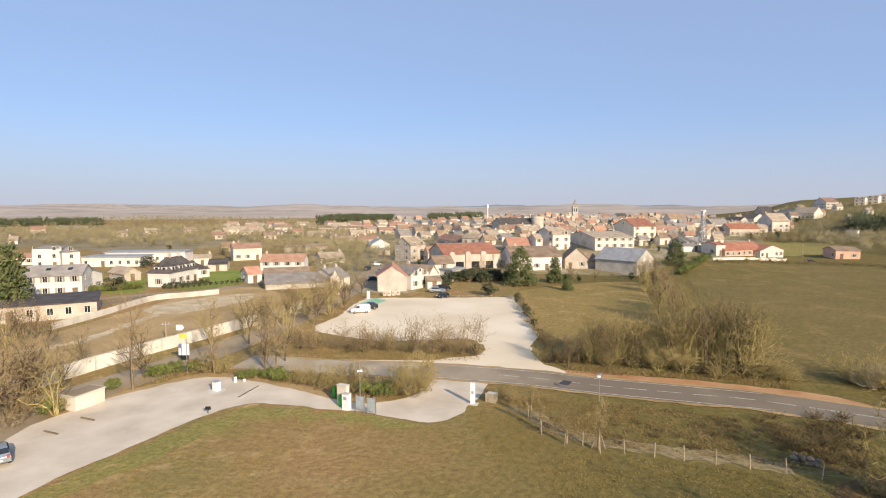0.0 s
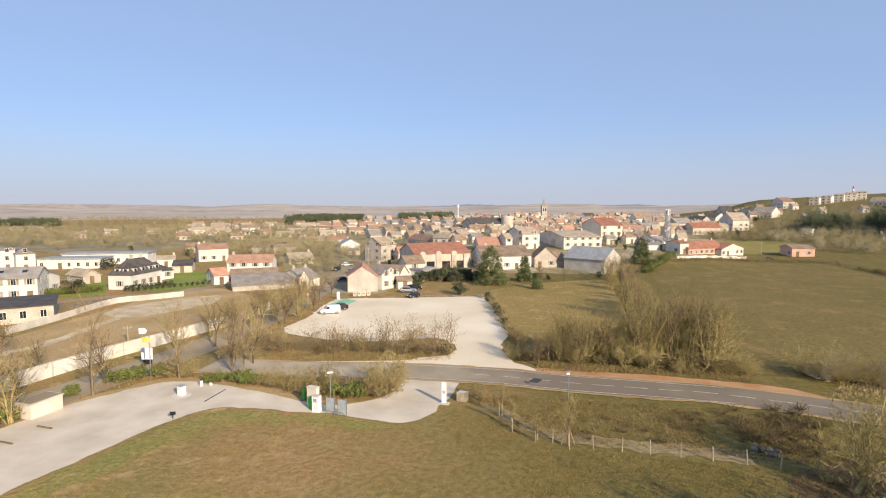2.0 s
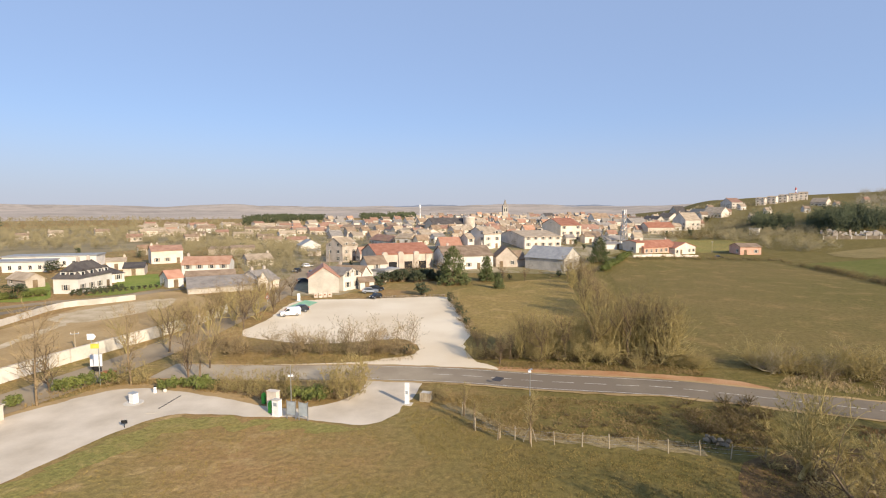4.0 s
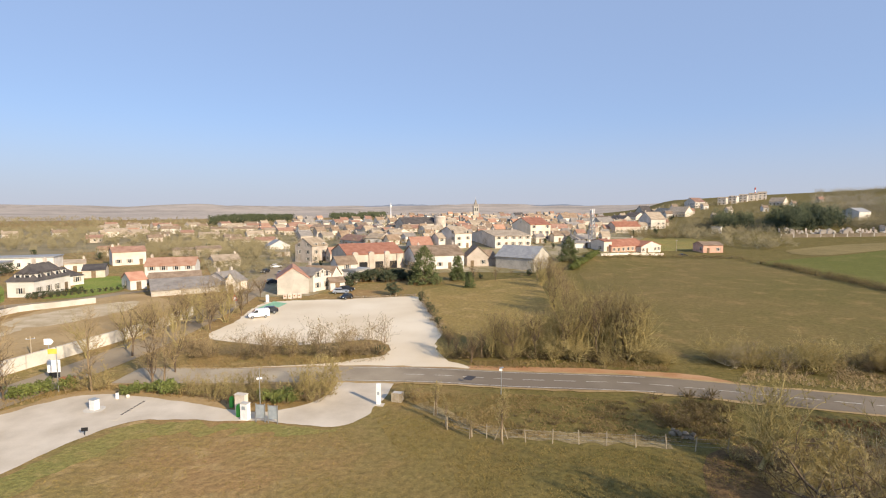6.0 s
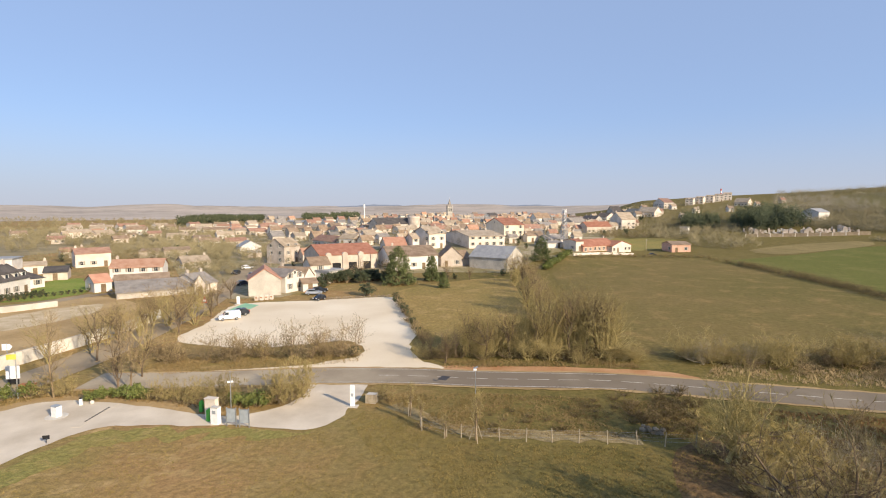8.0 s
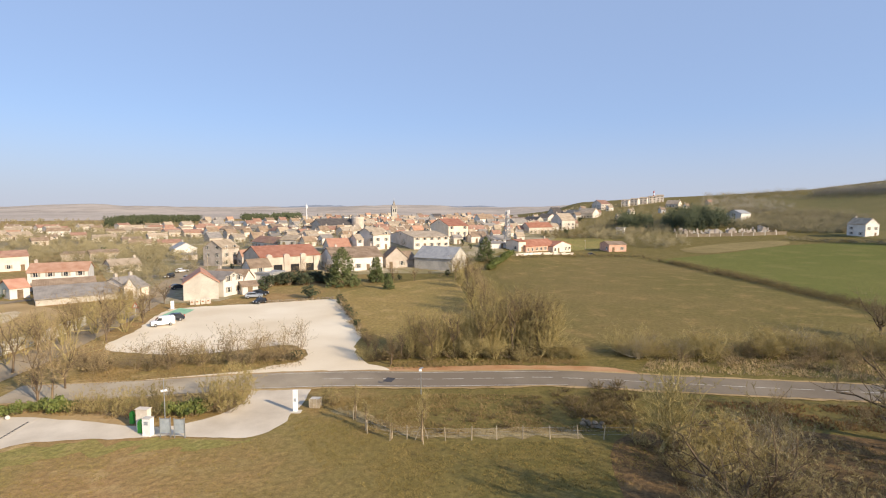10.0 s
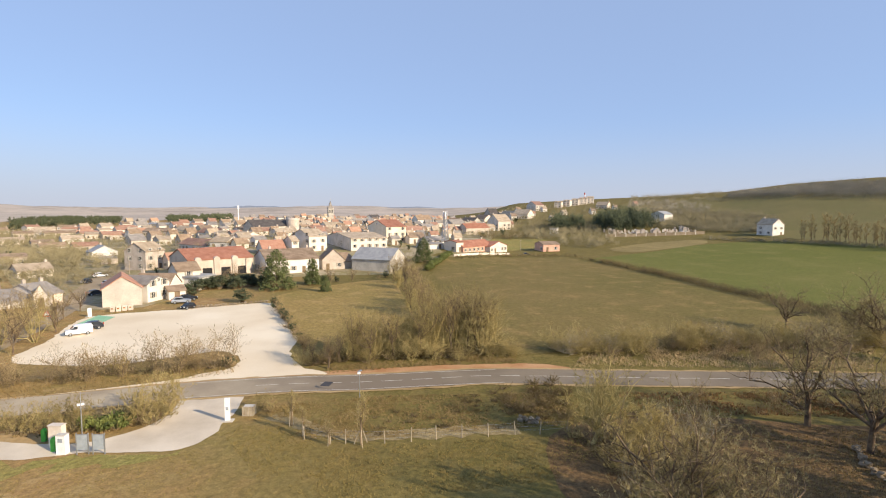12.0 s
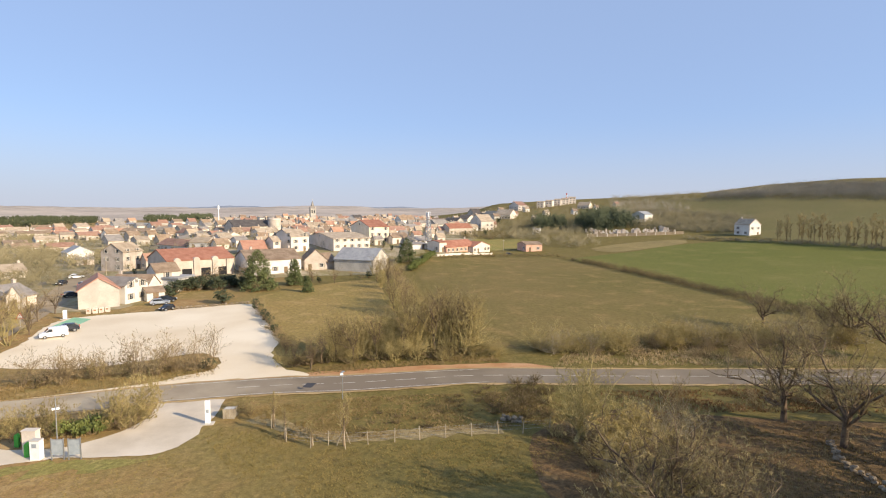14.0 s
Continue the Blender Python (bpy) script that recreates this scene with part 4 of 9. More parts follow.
house(24.0, 191.7, 53.7, 12.0, 15.5, 4.3, 3.6, "grey", "zinc", "grey barn with corrugated roof and a pale gable", ridge='y', floors=-1, chimneys=0, name='barn', category='barn', sides='')
house(7.3, 198.4, 6.8, 7.9, 10.0, 3.6, 3.6, "beige", "brown_tile", "low farm building under brown tiles", ridge='y', chimneys=0)
house(11.4, 199.3, 25.9, 4.0, 10.0, 2.7, 2.7, "beige", "brown_tile", "farm lean-to under brown tiles", chimneys=0, floors=-1)
house(64.5, 237.6, 29.1, 4.6, 8.0, 4.4, 0.8, "cream", "brick_tile", "cream bungalow end wall", ridge='x', chimneys=0, floors=1)
house(74.3, 243.9, 34.3, 22.2, 10.0, 3.0, 2.6, "pink", "brick_tile", "pink bungalow under a red tiled roof", floors=1, chimneys=1)
house(85.8, 250.5, 39.4, 16.3, 12.0, 3.1, 2.1, "cream", "brick_tile", "cream bungalow gable under a red roof", ridge='y', floors=1, chimneys=0)
house(118.3, 252.4, 0.3, 9.0, 10.7, 3.5, 1.2, "pink", "brown_tile", "pink bungalow with an open carport", floors=1, chimneys=0)
house(115.2, 368.8, 18.0, 20.1, 10.0, 4.6, 3.1, "beige", "brick_tile", "long low house under a red roof")
house(117.5, 428.8, 33.3, 16.9, 10.0, 4.8, 3.7, "grey", "grey_roof", "grey house with a slate roof")
house(147.1, 403.5, 10.1, 11.5, 17.6, 7.6, 5.2, "cream", "pale_tile", "tall stone farmhouse with weathered roof", floors=2)
house(200.5, 575.0, 15.8, 11.4, 15.1, 5.4, 7.1, "grey", "dark_roof", "house with a steep dark roof", floors=2)
house(211.2, 545.8, -92.9, 40.2, 9.0, 5.2, 3.6, "cream", "pale_tile", "cream house on the slope")
house(206.6, 496.3, -54.4, 16.9, 12.0, 4.7, 4.7, "cream", "pale_tile", "broad house on the slope under weathered tiles")
house(294.7, 798.2, -105.2, 109.9, 9.0, 5.3, 3.1, "white", "pale_tile", "small white house on the slope")
house(264.5, 599.1, -3.9, 10.4, 33.2, 6.6, 4.6, "cream", "red_tile", "cream house on the hill under a red roof", floors=2)
house(300.6, 609.5, -36.4, 8.4, 12.0, 6.8, 1.8, "cream", "pale_tile", "cream apartment block on the hill", floors=3, chimneys=0, skip=0, category='apartment block', name='apartment_block')
house(316.0, 616.5, -38.8, 8.6, 12.0, 6.9, 1.9, "cream", "pale_tile", "cream apartment block on the hill", floors=3, chimneys=0, skip=0, category='apartment block', name='apartment_block')
house(331.6, 624.4, -34.6, 8.6, 12.0, 7.1, 1.9, "cream", "pale_tile", "cream apartment block on the hill", floors=3, chimneys=0, skip=0, category='apartment block', name='apartment_block')
house(348.0, 634.7, -23.8, 8.7, 12.0, 7.2, 2.0, "cream", "pale_tile", "cream apartment block on the hill", floors=3, chimneys=0, skip=0, category='apartment block', name='apartment_block')
house(365.9, 648.3, -26.2, 8.9, 12.0, 7.4, 2.0, "cream", "pale_tile", "cream apartment block on the hill", floors=3, chimneys=0, skip=0, category='apartment block', name='apartment_block')
house(325.3, 546.9, -54.3, 13.7, 10.0, 3.9, 3.9, "cream", "pale_tile", "cream house on the hill")
house(265.5, 259.5, 2, 8.6, 11.0, 6.6, 3.2, "white", "pale_tile", "tall white gabled house standing alone by the fields", ridge='y', floors=2, chimneys=1, sides='fl', skip=0.3)
house(281.3, 382.2, 24.0, 13.0, 12.0, 6.2, 2.6, "white", "zinc", "white farm shed on the slope", chimneys=0, floors=-1, name='shed', category='shed')
house(166.4, 343.7, -34.1, 5.1, 6.0, 4.0, 0.4, "white", "zinc", "small white flat-roofed utility cabin", shape='flat', floors=-1)
house(-81.3, 244.0, 27.9, 5.9, 11.0, 2.2, 0.4, "beige", "grey_roof", "stone town house under a grey slate roof")
house(-157.2, 520.6, 33.7, 17.9, 11.0, 4.4, 2.7, "cream", "red_tile", "cream town house under a red tiled roof")
house(-121.1, 486.6, -30.2, 26.7, 11.0, 4.1, 2.5, "beige", "brown_tile", "stone town house under a brown tiled roof")
house(-97.6, 478.4, -51.9, 35.3, 11.0, 4.0, 2.5, "white", "pale_tile", "white town house under a weathered tiled roof")
house(-62.2, 380.3, -56.5, 28.6, 11.0, 3.6, 2.8, "white", "red_tile", "white town house under a red tiled roof")
house(-47.9, 345.4, -53.8, 22.3, 11.0, 2.8, 1.7, "cream", "pale_tile", "cream town house under a weathered tiled roof")
house(-33.9, 300.2, -28.1, 10.0, 11.0, 2.8, 1.7, "cream", "pale_tile", "cream town house under a weathered tiled roof")
house(-32.2, 263.5, -20.1, 8.1, 11.0, 2.2, 1.7, "beige", "brown_tile", "stone town house under a brown tiled roof")
house(-27.5, 272.0, 10.9, 11.1, 11.0, 2.2, 1.7, "cream", "pale_tile", "cream town house under a weathered tiled roof")
house(-27.1, 360.7, 31.1, 12.6, 11.0, 2.5, 2.1, "cream", "red_tile", "cream town house under a red tiled roof")
house(-16.3, 332.0, 28.6, 11.3, 11.0, 2.7, 2.2, "cream", "pale_tile", "cream town house under a weathered tiled roof")
house(-9.4, 475.3, 32.7, 19.9, 11.0, 2.8, 2.3, "cream", "pale_tile", "cream town house under a weathered tiled roof")
house(3.8, 384.8, 33.0, 12.5, 11.0, 3.1, 1.8, "cream", "red_tile", "cream town house under a red tiled roof")
house(16.9, 453.3, 34.1, 16.8, 11.0, 3.1, 2.7, "cream", "pale_tile", "cream town house under a weathered tiled roof")
house(11.3, 330.8, 27.2, 13.1, 11.0, 2.3, 2.2, "cream", "brown_tile", "cream town house under a brown tiled roof")
house(27.2, 363.8, 24.2, 18.1, 11.0, 2.8, 2.1, "beige", "brown_tile", "stone town house under a brown tiled roof")
house(34.6, 549.8, 43.1, 17.4, 11.0, 3.8, 2.2, "cream", "pale_tile", "cream town house under a weathered tiled roof")
house(52.4, 594.0, 39.4, 22.7, 11.0, 3.4, 2.9, "white", "grey_roof", "white town house under a grey slate roof")
house(88.4, 768.4, 54.3, 25.9, 11.0, 4.4, 4.6, "white", "dark_roof", "white town house under a dark slate roof")
house(103.3, 702.9, 28.1, 24.7, 11.0, 4.0, 3.5, "beige", "brown_tile", "stone town house under a brown tiled roof")
house(62.5, 341.1, 35.3, 18.0, 11.0, 3.3, 2.6, "white", "red_tile", "white town house under a red tiled roof")
house(51.4, 273.2, 24.1, 12.1, 11.0, 2.3, 2.5, "beige", "brown_tile", "stone town house under a brown tiled roof")
house(116.7, 561.5, 26.3, 19.3, 11.0, 5.4, 4.9, "white", "brown_tile", "white town house under a brown tiled roof")
house(127.1, 697.0, 26.9, 20.1, 11.0, 3.3, 3.4, "white", "pale_tile", "white town house under a weathered tiled roof")
house(88.0, 409.7, 35.6, 13.7, 11.0, 3.1, 2.3, "beige", "grey_roof", "stone town house under a grey slate roof")
house(60.4, 262.6, 28.2, 10.8, 11.0, 2.2, 1.8, "white", "grey_roof", "white town house under a grey slate roof")
house(55.1, 246.1, 17.4, 8.8, 11.0, 2.2, 0.7, "white", "grey_roof", "white town house under a grey slate roof")
house(137.9, 557.6, 0.3, 15.2, 11.0, 3.7, 2.6, "white", "brown_tile", "white town house under a brown tiled roof")
house(160.1, 574.6, -54.0, 19.2, 11.0, 3.8, 2.2, "cream", "brown_tile", "cream town house under a brown tiled roof")
house(161.4, 527.8, -51.9, 16.5, 11.0, 4.0, 3.0, "grey", "dark_roof", "grey town house under a dark slate roof")
house(181.8, 547.3, -75.7, 20.7, 11.0, 4.1, 4.2, "cream", "brown_tile", "cream town house under a brown tiled roof")
house(71.2, 465.6, 36.9, 18.7, 11.0, 2.7, 2.2, "cream", "pale_tile", "cream town house under a weathered tiled roof")
house(-46.1, 467.5, 40.1, 14.9, 11.0, 2.8, 2.3, "white", "red_tile", "white town house under a red tiled roof")
house(-63.2, 537.8, -9.0, 16.5, 11.0, 2.7, 2.2, "white", "pale_tile", "white town house under a weathered tiled roof")
house(-40.9, 597.4, 40.6, 23.3, 11.0, 3.6, 1.8, "cream", "brown_tile", "cream town house under a brown tiled roof")
house(68.9, 802.9, 48.2, 32.7, 11.0, 3.9, 3.2, "cream", "red_tile", "cream town house under a red tiled roof")
house(-181.6, 385.6, 29.2, 14.0, 11.0, 2.5, 2.0, "cream", "pale_tile", "cream town house under a weathered tiled roof")
house(-153.8, 360.6, 29.7, 10.8, 11.0, 2.7, 1.4, "beige", "brown_tile", "stone town house under a brown tiled roof")
house(-194.4, 486.2, 28.4, 21.6, 11.0, 3.1, 2.0, "cream", "brown_tile", "cream town house under a brown tiled roof")
house(-167.8, 466.8, 39.4, 12.5, 11.0, 3.5, 1.9, "cream", "red_tile", "cream town house under a red tiled roof")
house(-145.7, 449.4, 33.0, 14.3, 11.0, 3.3, 2.3, "beige", "red_tile", "stone town house under a red tiled roof")
house(-271.8, 403.0, 27.6, 17.7, 11.0, 2.2, 1.7, "beige", "pale_tile", "stone town house under a weathered tiled roof")
house(-255.0, 406.1, 35.9, 11.1, 11.0, 2.2, 1.7, "cream", "pale_tile", "cream town house under a weathered tiled roof")
house(-232.6, 410.9, 31.6, 13.6, 11.0, 2.2, 1.2, "beige", "brown_tile", "stone town house under a brown tiled roof")
house(-329.3, 268.6, 44.7, 4.6, 11.0, 2.2, 2.6, "cream", "pale_tile", "cream town house under a weathered tiled roof")
house(-508.4, 478.6, 29.5, 25.9, 11.0, 2.2, 1.1, "white", "zinc", "white town house under a pale sheet roof")
house(-184.4, 760.7, -35.0, 50.4, 11.0, 3.1, 1.6, "white", "zinc", "white town house under a pale sheet roof")
house(-150.0, 762.2, -51.2, 53.7, 11.0, 2.3, 2.4, "white", "zinc", "white town house under a pale sheet roof")
house(-90.5, 910.0, 25.8, 7.9, 9.4, 4.1, 3.7, "beige", "grey_roof", "stone town house under a grey slate roof")
house(-76.8, 913.6, 29.9, 8.9, 8.2, 3.9, 3.8, "beige", "brown_tile", "stone town house under a brown tiled roof")
house(-59.8, 872.0, 24.0, 5.9, 7.0, 4.4, 2.7, "white", "grey_roof", "white town house under a grey slate roof")
house(-46.0, 831.4, 23.3, 5.7, 6.8, 3.5, 3.0, "cream", "pale_tile", "cream town house under a weathered tiled roof")
house(-36.6, 880.6, 35.5, 10.1, 6.7, 3.7, 2.6, "beige", "pale_tile", "stone town house under a weathered tiled roof")
house(-21.1, 869.2, 36.5, 8.3, 5.1, 4.5, 2.4, "beige", "brown_tile", "stone town house under a brown tiled roof")
house(-12.1, 1008.0, 35.8, 10.4, 6.3, 4.7, 4.1, "cream", "orange_tile", "cream town house under a orange tiled roof")
house(3.3, 922.4, 32.9, 6.7, 4.4, 4.3, 3.0, "beige", "pale_tile", "stone town house under a weathered tiled roof")
house(14.8, 965.1, 14.3, 8.7, 14.1, 5.2, 2.8, "cream", "brown_tile", "cream town house under a brown tiled roof")
house(28.7, 1027.8, 31.5, 8.6, 5.7, 4.5, 3.7, "cream", "pale_tile", "cream town house under a weathered tiled roof")
house(37.9, 941.1, 30.8, 7.6, 5.0, 4.0, 3.2, "cream", "red_tile", "cream town house under a red tiled roof")
house(42.7, 829.4, 12.2, 6.0, 9.7, 3.6, 2.6, "grey", "brown_tile", "grey town house under a brown tiled roof")
house(55.7, 832.8, 21.3, 7.7, 7.2, 3.9, 1.8, "cream", "pale_tile", "cream town house under a weathered tiled roof")
house(86.4, 1037.0, 20.4, 10.4, 9.6, 5.0, 2.5, "white", "brown_tile", "white town house under a brown tiled roof")
house(83.7, 842.9, 27.4, 7.3, 4.8, 4.3, 1.6, "white", "red_tile", "white town house under a red tiled roof")
house(98.3, 872.2, 18.7, 7.9, 7.3, 4.3, 1.8, "cream", "pale_tile", "cream town house under a weathered tiled roof")
house(110.6, 863.2, 12.8, 7.2, 8.5, 3.5, 2.3, "cream", "orange_tile", "cream town house under a orange tiled roof")
house(125.2, 892.0, 25.1, 8.1, 5.4, 3.9, 3.4, "cream", "pale_tile", "cream town house under a weathered tiled roof")
house(158.2, 1026.2, 24.3, 8.2, 5.5, 4.8, 3.6, "beige", "brown_tile", "stone town house under a brown tiled roof")
house(172.5, 1032.7, 23.6, 8.2, 5.4, 4.7, 2.3, "beige", "pale_tile", "stone town house under a weathered tiled roof")
house(181.4, 1018.6, 15.0, 7.8, 7.2, 5.2, 3.4, "beige", "red_tile", "stone town house under a red tiled roof")
house(172.5, 896.1, 4.2, 7.4, 12.0, 4.1, 2.4, "beige", "red_tile", "stone town house under a red tiled roof")
house(185.2, 905.3, 23.5, 6.2, 3.8, 3.9, 3.6, "beige", "brown_tile", "stone town house under a brown tiled roof")
house(177.2, 824.9, 13.0, 6.7, 6.2, 4.1, 2.7, "cream", "pale_tile", "cream town house under a weathered tiled roof")
house(185.3, 812.1, 2.3, 6.6, 10.6, 4.0, 2.1, "cream", "orange_tile", "cream town house under a orange tiled roof")
house(207.7, 855.8, 1.5, 5.9, 9.6, 3.4, 2.3, "beige", "pale_tile", "stone town house under a weathered tiled roof")
house(200.8, 789.8, 5.8, 5.7, 6.7, 3.5, 2.3, "cream", "orange_tile", "cream town house under a orange tiled roof")
house(-110.6, 785.4, 23.2, 8.3, 13.5, 4.6, 2.5, "beige", "pale_tile", "stone town house under a weathered tiled roof")
house(-93.0, 770.8, 22.0, 8.0, 13.1, 4.3, 2.4, "beige", "grey_roof", "stone town house under a grey slate roof")
house(-71.4, 705.6, 38.9, 8.6, 5.7, 4.1, 2.2, "grey", "red_tile", "grey town house under a red tiled roof")
house(-58.0, 689.3, 30.0, 6.7, 6.2, 4.4, 2.0, "cream", "orange_tile", "cream town house under a orange tiled roof")
house(-49.5, 734.1, 19.0, 6.9, 11.1, 4.5, 3.2, "beige", "red_tile", "stone town house under a red tiled roof")
house(-40.4, 766.6, 28.2, 7.0, 6.5, 4.8, 2.2, "white", "grey_roof", "white town house under a grey slate roof")
house(-27.4, 765.5, 17.2, 8.4, 13.7, 4.1, 3.2, "cream", "grey_roof", "cream town house under a grey slate roof")
house(-11.8, 719.0, 21.1, 6.7, 7.9, 3.6, 2.6, "cream", "brown_tile", "cream town house under a brown tiled roof")
house(-1.3, 779.8, 25.2, 6.4, 5.9, 4.8, 3.3, "grey", "brown_tile", "grey town house under a brown tiled roof")
house(7.0, 682.7, 24.5, 5.9, 5.4, 3.6, 2.8, "beige", "red_tile", "stone town house under a red tiled roof")
house(17.8, 792.6, 33.8, 7.1, 4.3, 4.9, 2.6, "white", "pale_tile", "white town house under a weathered tiled roof")
house(30.2, 763.5, 22.9, 8.0, 7.5, 3.8, 3.9, "grey", "red_tile", "grey town house under a red tiled roof")
house(41.8, 733.4, 11.9, 5.8, 9.5, 4.0, 2.9, "white", "pale_tile", "white town house under a weathered tiled roof")
house(58.6, 779.7, 20.9, 9.3, 8.6, 3.9, 3.9, "cream", "grey_roof", "cream town house under a grey slate roof")
house(83.2, 706.9, 8.5, 7.7, 12.5, 3.8, 2.0, "cream", "brown_tile", "cream town house under a brown tiled roof")
house(104.1, 766.2, 7.4, 7.4, 12.0, 3.9, 3.6, "grey", "brown_tile", "grey town house under a brown tiled roof")
house(110.8, 734.5, 16.5, 5.6, 5.2, 4.0, 3.4, "beige", "red_tile", "stone town house under a red tiled roof")
house(131.2, 709.9, 9.7, 6.5, 7.7, 4.1, 2.4, "beige", "brown_tile", "stone town house under a brown tiled roof")
house(140.4, 691.7, 8.7, 6.6, 7.9, 3.5, 3.2, "cream", "orange_tile", "cream town house under a orange tiled roof")
house(172.8, 777.5, 7.6, 7.2, 8.6, 3.8, 2.3, "beige", "grey_roof", "stone town house under a grey slate roof")
house(173.0, 727.1, 6.8, 6.7, 8.0, 3.6, 2.3, "cream", "orange_tile", "cream town house under a orange tiled roof")
house(172.4, 679.8, 18.9, 8.3, 5.5, 3.5, 2.5, "white", "orange_tile", "white town house under a orange tiled roof")
house(185.8, 691.2, 0.1, 5.8, 9.4, 3.4, 2.8, "grey", "grey_roof", "grey town house under a grey slate roof")
house(-248.6, 836.9, 41.7, 9.2, 8.5, 5.5, 4.6, "grey", "pale_tile", "grey town house under a weathered tiled roof")
house(-231.3, 831.2, 35.7, 10.0, 11.9, 5.3, 4.3, "beige", "grey_roof", "stone town house under a grey slate roof")
house(-216.3, 834.1, 47.7, 10.3, 6.8, 6.4, 3.5, "beige", "orange_tile", "stone town house under a orange tiled roof")
house(-144.7, 679.8, 47.2, 11.3, 6.9, 4.9, 3.5, "grey", "red_tile", "grey town house under a red tiled roof")
house(-138.4, 727.4, 36.0, 11.0, 10.2, 4.5, 2.9, "beige", "brown_tile", "stone town house under a brown tiled roof")
house(-113.9, 680.2, 24.7, 8.1, 13.2, 4.2, 3.6, "white", "red_tile", "white town house under a red tiled roof")
house(-86.9, 598.2, 43.5, 10.1, 6.2, 4.1, 2.9, "cream", "brown_tile", "cream town house under a brown tiled roof")
house(-80.7, 640.6, 27.3, 6.3, 7.5, 4.5, 3.3, "cream", "pale_tile", "cream town house under a weathered tiled roof")
house(-67.1, 618.2, 31.4, 6.8, 6.3, 4.8, 2.8, "cream", "pale_tile", "cream town house under a weathered tiled roof")
house(-58.8, 629.9, 20.5, 6.0, 9.7, 4.1, 2.8, "cream", "grey_roof", "cream town house under a grey slate roof")
house(-48.0, 640.2, 19.5, 7.4, 12.1, 4.7, 1.8, "beige", "red_tile", "stone town house under a red tiled roof")
house(-31.4, 586.1, 18.3, 7.8, 12.8, 3.9, 1.7, "white", "pale_tile", "white town house under a weathered tiled roof")
house(-15.6, 590.5, 26.7, 8.6, 8.0, 4.0, 3.2, "cream", "orange_tile", "cream town house under a orange tiled roof")
house(-1.1, 570.5, 33.3, 6.8, 4.5, 3.4, 2.5, "cream", "red_tile", "cream town house under a red tiled roof")
house(10.3, 609.9, 24.2, 7.1, 6.6, 3.6, 2.8, "white", "red_tile", "white town house under a red tiled roof")
house(21.6, 628.1, 33.2, 6.5, 4.0, 4.0, 3.1, "cream", "pale_tile", "cream town house under a weathered tiled roof")
house(31.0, 594.3, 12.2, 6.9, 11.2, 4.2, 2.9, "white", "grey_roof", "white town house under a grey slate roof")
house(43.9, 631.3, 29.2, 8.8, 5.8, 4.2, 3.0, "cream", "pale_tile", "cream town house under a weathered tiled roof")
house(56.5, 630.9, 30.0, 6.3, 3.9, 4.2, 2.6, "cream", "brown_tile", "cream town house under a brown tiled roof")
house(64.0, 586.4, 8.9, 6.7, 11.0, 3.9, 2.6, "cream", "grey_roof", "cream town house under a grey slate roof")
house(81.6, 618.0, 17.6, 6.8, 6.3, 4.4, 2.2, "beige", "orange_tile", "stone town house under a orange tiled roof")
house(96.4, 637.5, 24.6, 7.7, 5.1, 4.2, 2.3, "white", "orange_tile", "white town house under a orange tiled roof")
house(102.0, 601.9, 25.6, 8.3, 5.1, 3.4, 3.3, "beige", "brown_tile", "stone town house under a brown tiled roof")
house(125.3, 657.7, 24.4, 8.8, 5.4, 4.5, 1.7, "white", "orange_tile", "white town house under a orange tiled roof")
house(133.6, 619.8, 21.0, 9.1, 6.1, 3.7, 3.1, "cream", "pale_tile", "cream town house under a weathered tiled roof")
house(148.5, 641.1, 12.1, 5.7, 5.2, 4.2, 1.9, "grey", "grey_roof", "grey town house under a grey slate roof")
house(154.3, 620.5, 11.2, 6.6, 6.1, 3.5, 2.8, "beige", "pale_tile", "stone town house under a weathered tiled roof")
house(161.9, 604.4, 5.2, 6.1, 7.3, 4.1, 1.6, "cream", "orange_tile", "cream town house under a orange tiled roof")
house(-223.9, 613.0, 45.3, 8.5, 7.8, 4.6, 3.1, "cream", "pale_tile", "cream town house under a weathered tiled roof")
house(-207.3, 621.6, 33.7, 10.9, 17.7, 4.7, 3.2, "cream", "pale_tile", "cream town house under a weathered tiled roof")
house(-202.8, 667.4, 32.1, 7.7, 12.5, 6.0, 2.1, "beige", "brown_tile", "stone town house under a brown tiled roof")
house(-181.0, 647.1, 50.9, 13.8, 8.4, 5.0, 3.9, "white", "grey_roof", "white town house under a grey slate roof")
house(-148.1, 597.5, 34.1, 7.0, 8.3, 5.2, 3.0, "cream", "grey_roof", "cream town house under a grey slate roof")
house(-137.3, 612.2, 32.9, 10.1, 12.1, 4.6, 3.3, "white", "red_tile", "white town house under a red tiled roof")
house(-106.6, 555.5, 44.1, 11.1, 7.3, 4.8, 1.6, "white", "red_tile", "white town house under a red tiled roof")
house(-90.8, 542.4, 24.7, 7.9, 12.9, 3.8, 2.6, "white", "grey_roof", "white town house under a grey slate roof")
house(-68.5, 482.1, 43.3, 6.4, 3.9, 3.6, 2.1, "cream", "grey_roof", "cream town house under a grey slate roof")
house(-59.2, 492.8, 40.1, 8.9, 5.9, 3.9, 2.9, "cream", "brown_tile", "cream town house under a brown tiled roof")
house(-42.2, 482.1, 30.3, 8.6, 8.0, 3.6, 3.0, "white", "brown_tile", "white town house under a brown tiled roof")
house(-29.2, 511.3, 36.5, 7.1, 4.7, 4.0, 2.8, "cream", "red_tile", "cream town house under a red tiled roof")
house(-15.6, 464.4, 22.1, 6.1, 7.2, 3.3, 2.0, "white", "red_tile", "white town house under a red tiled roof")
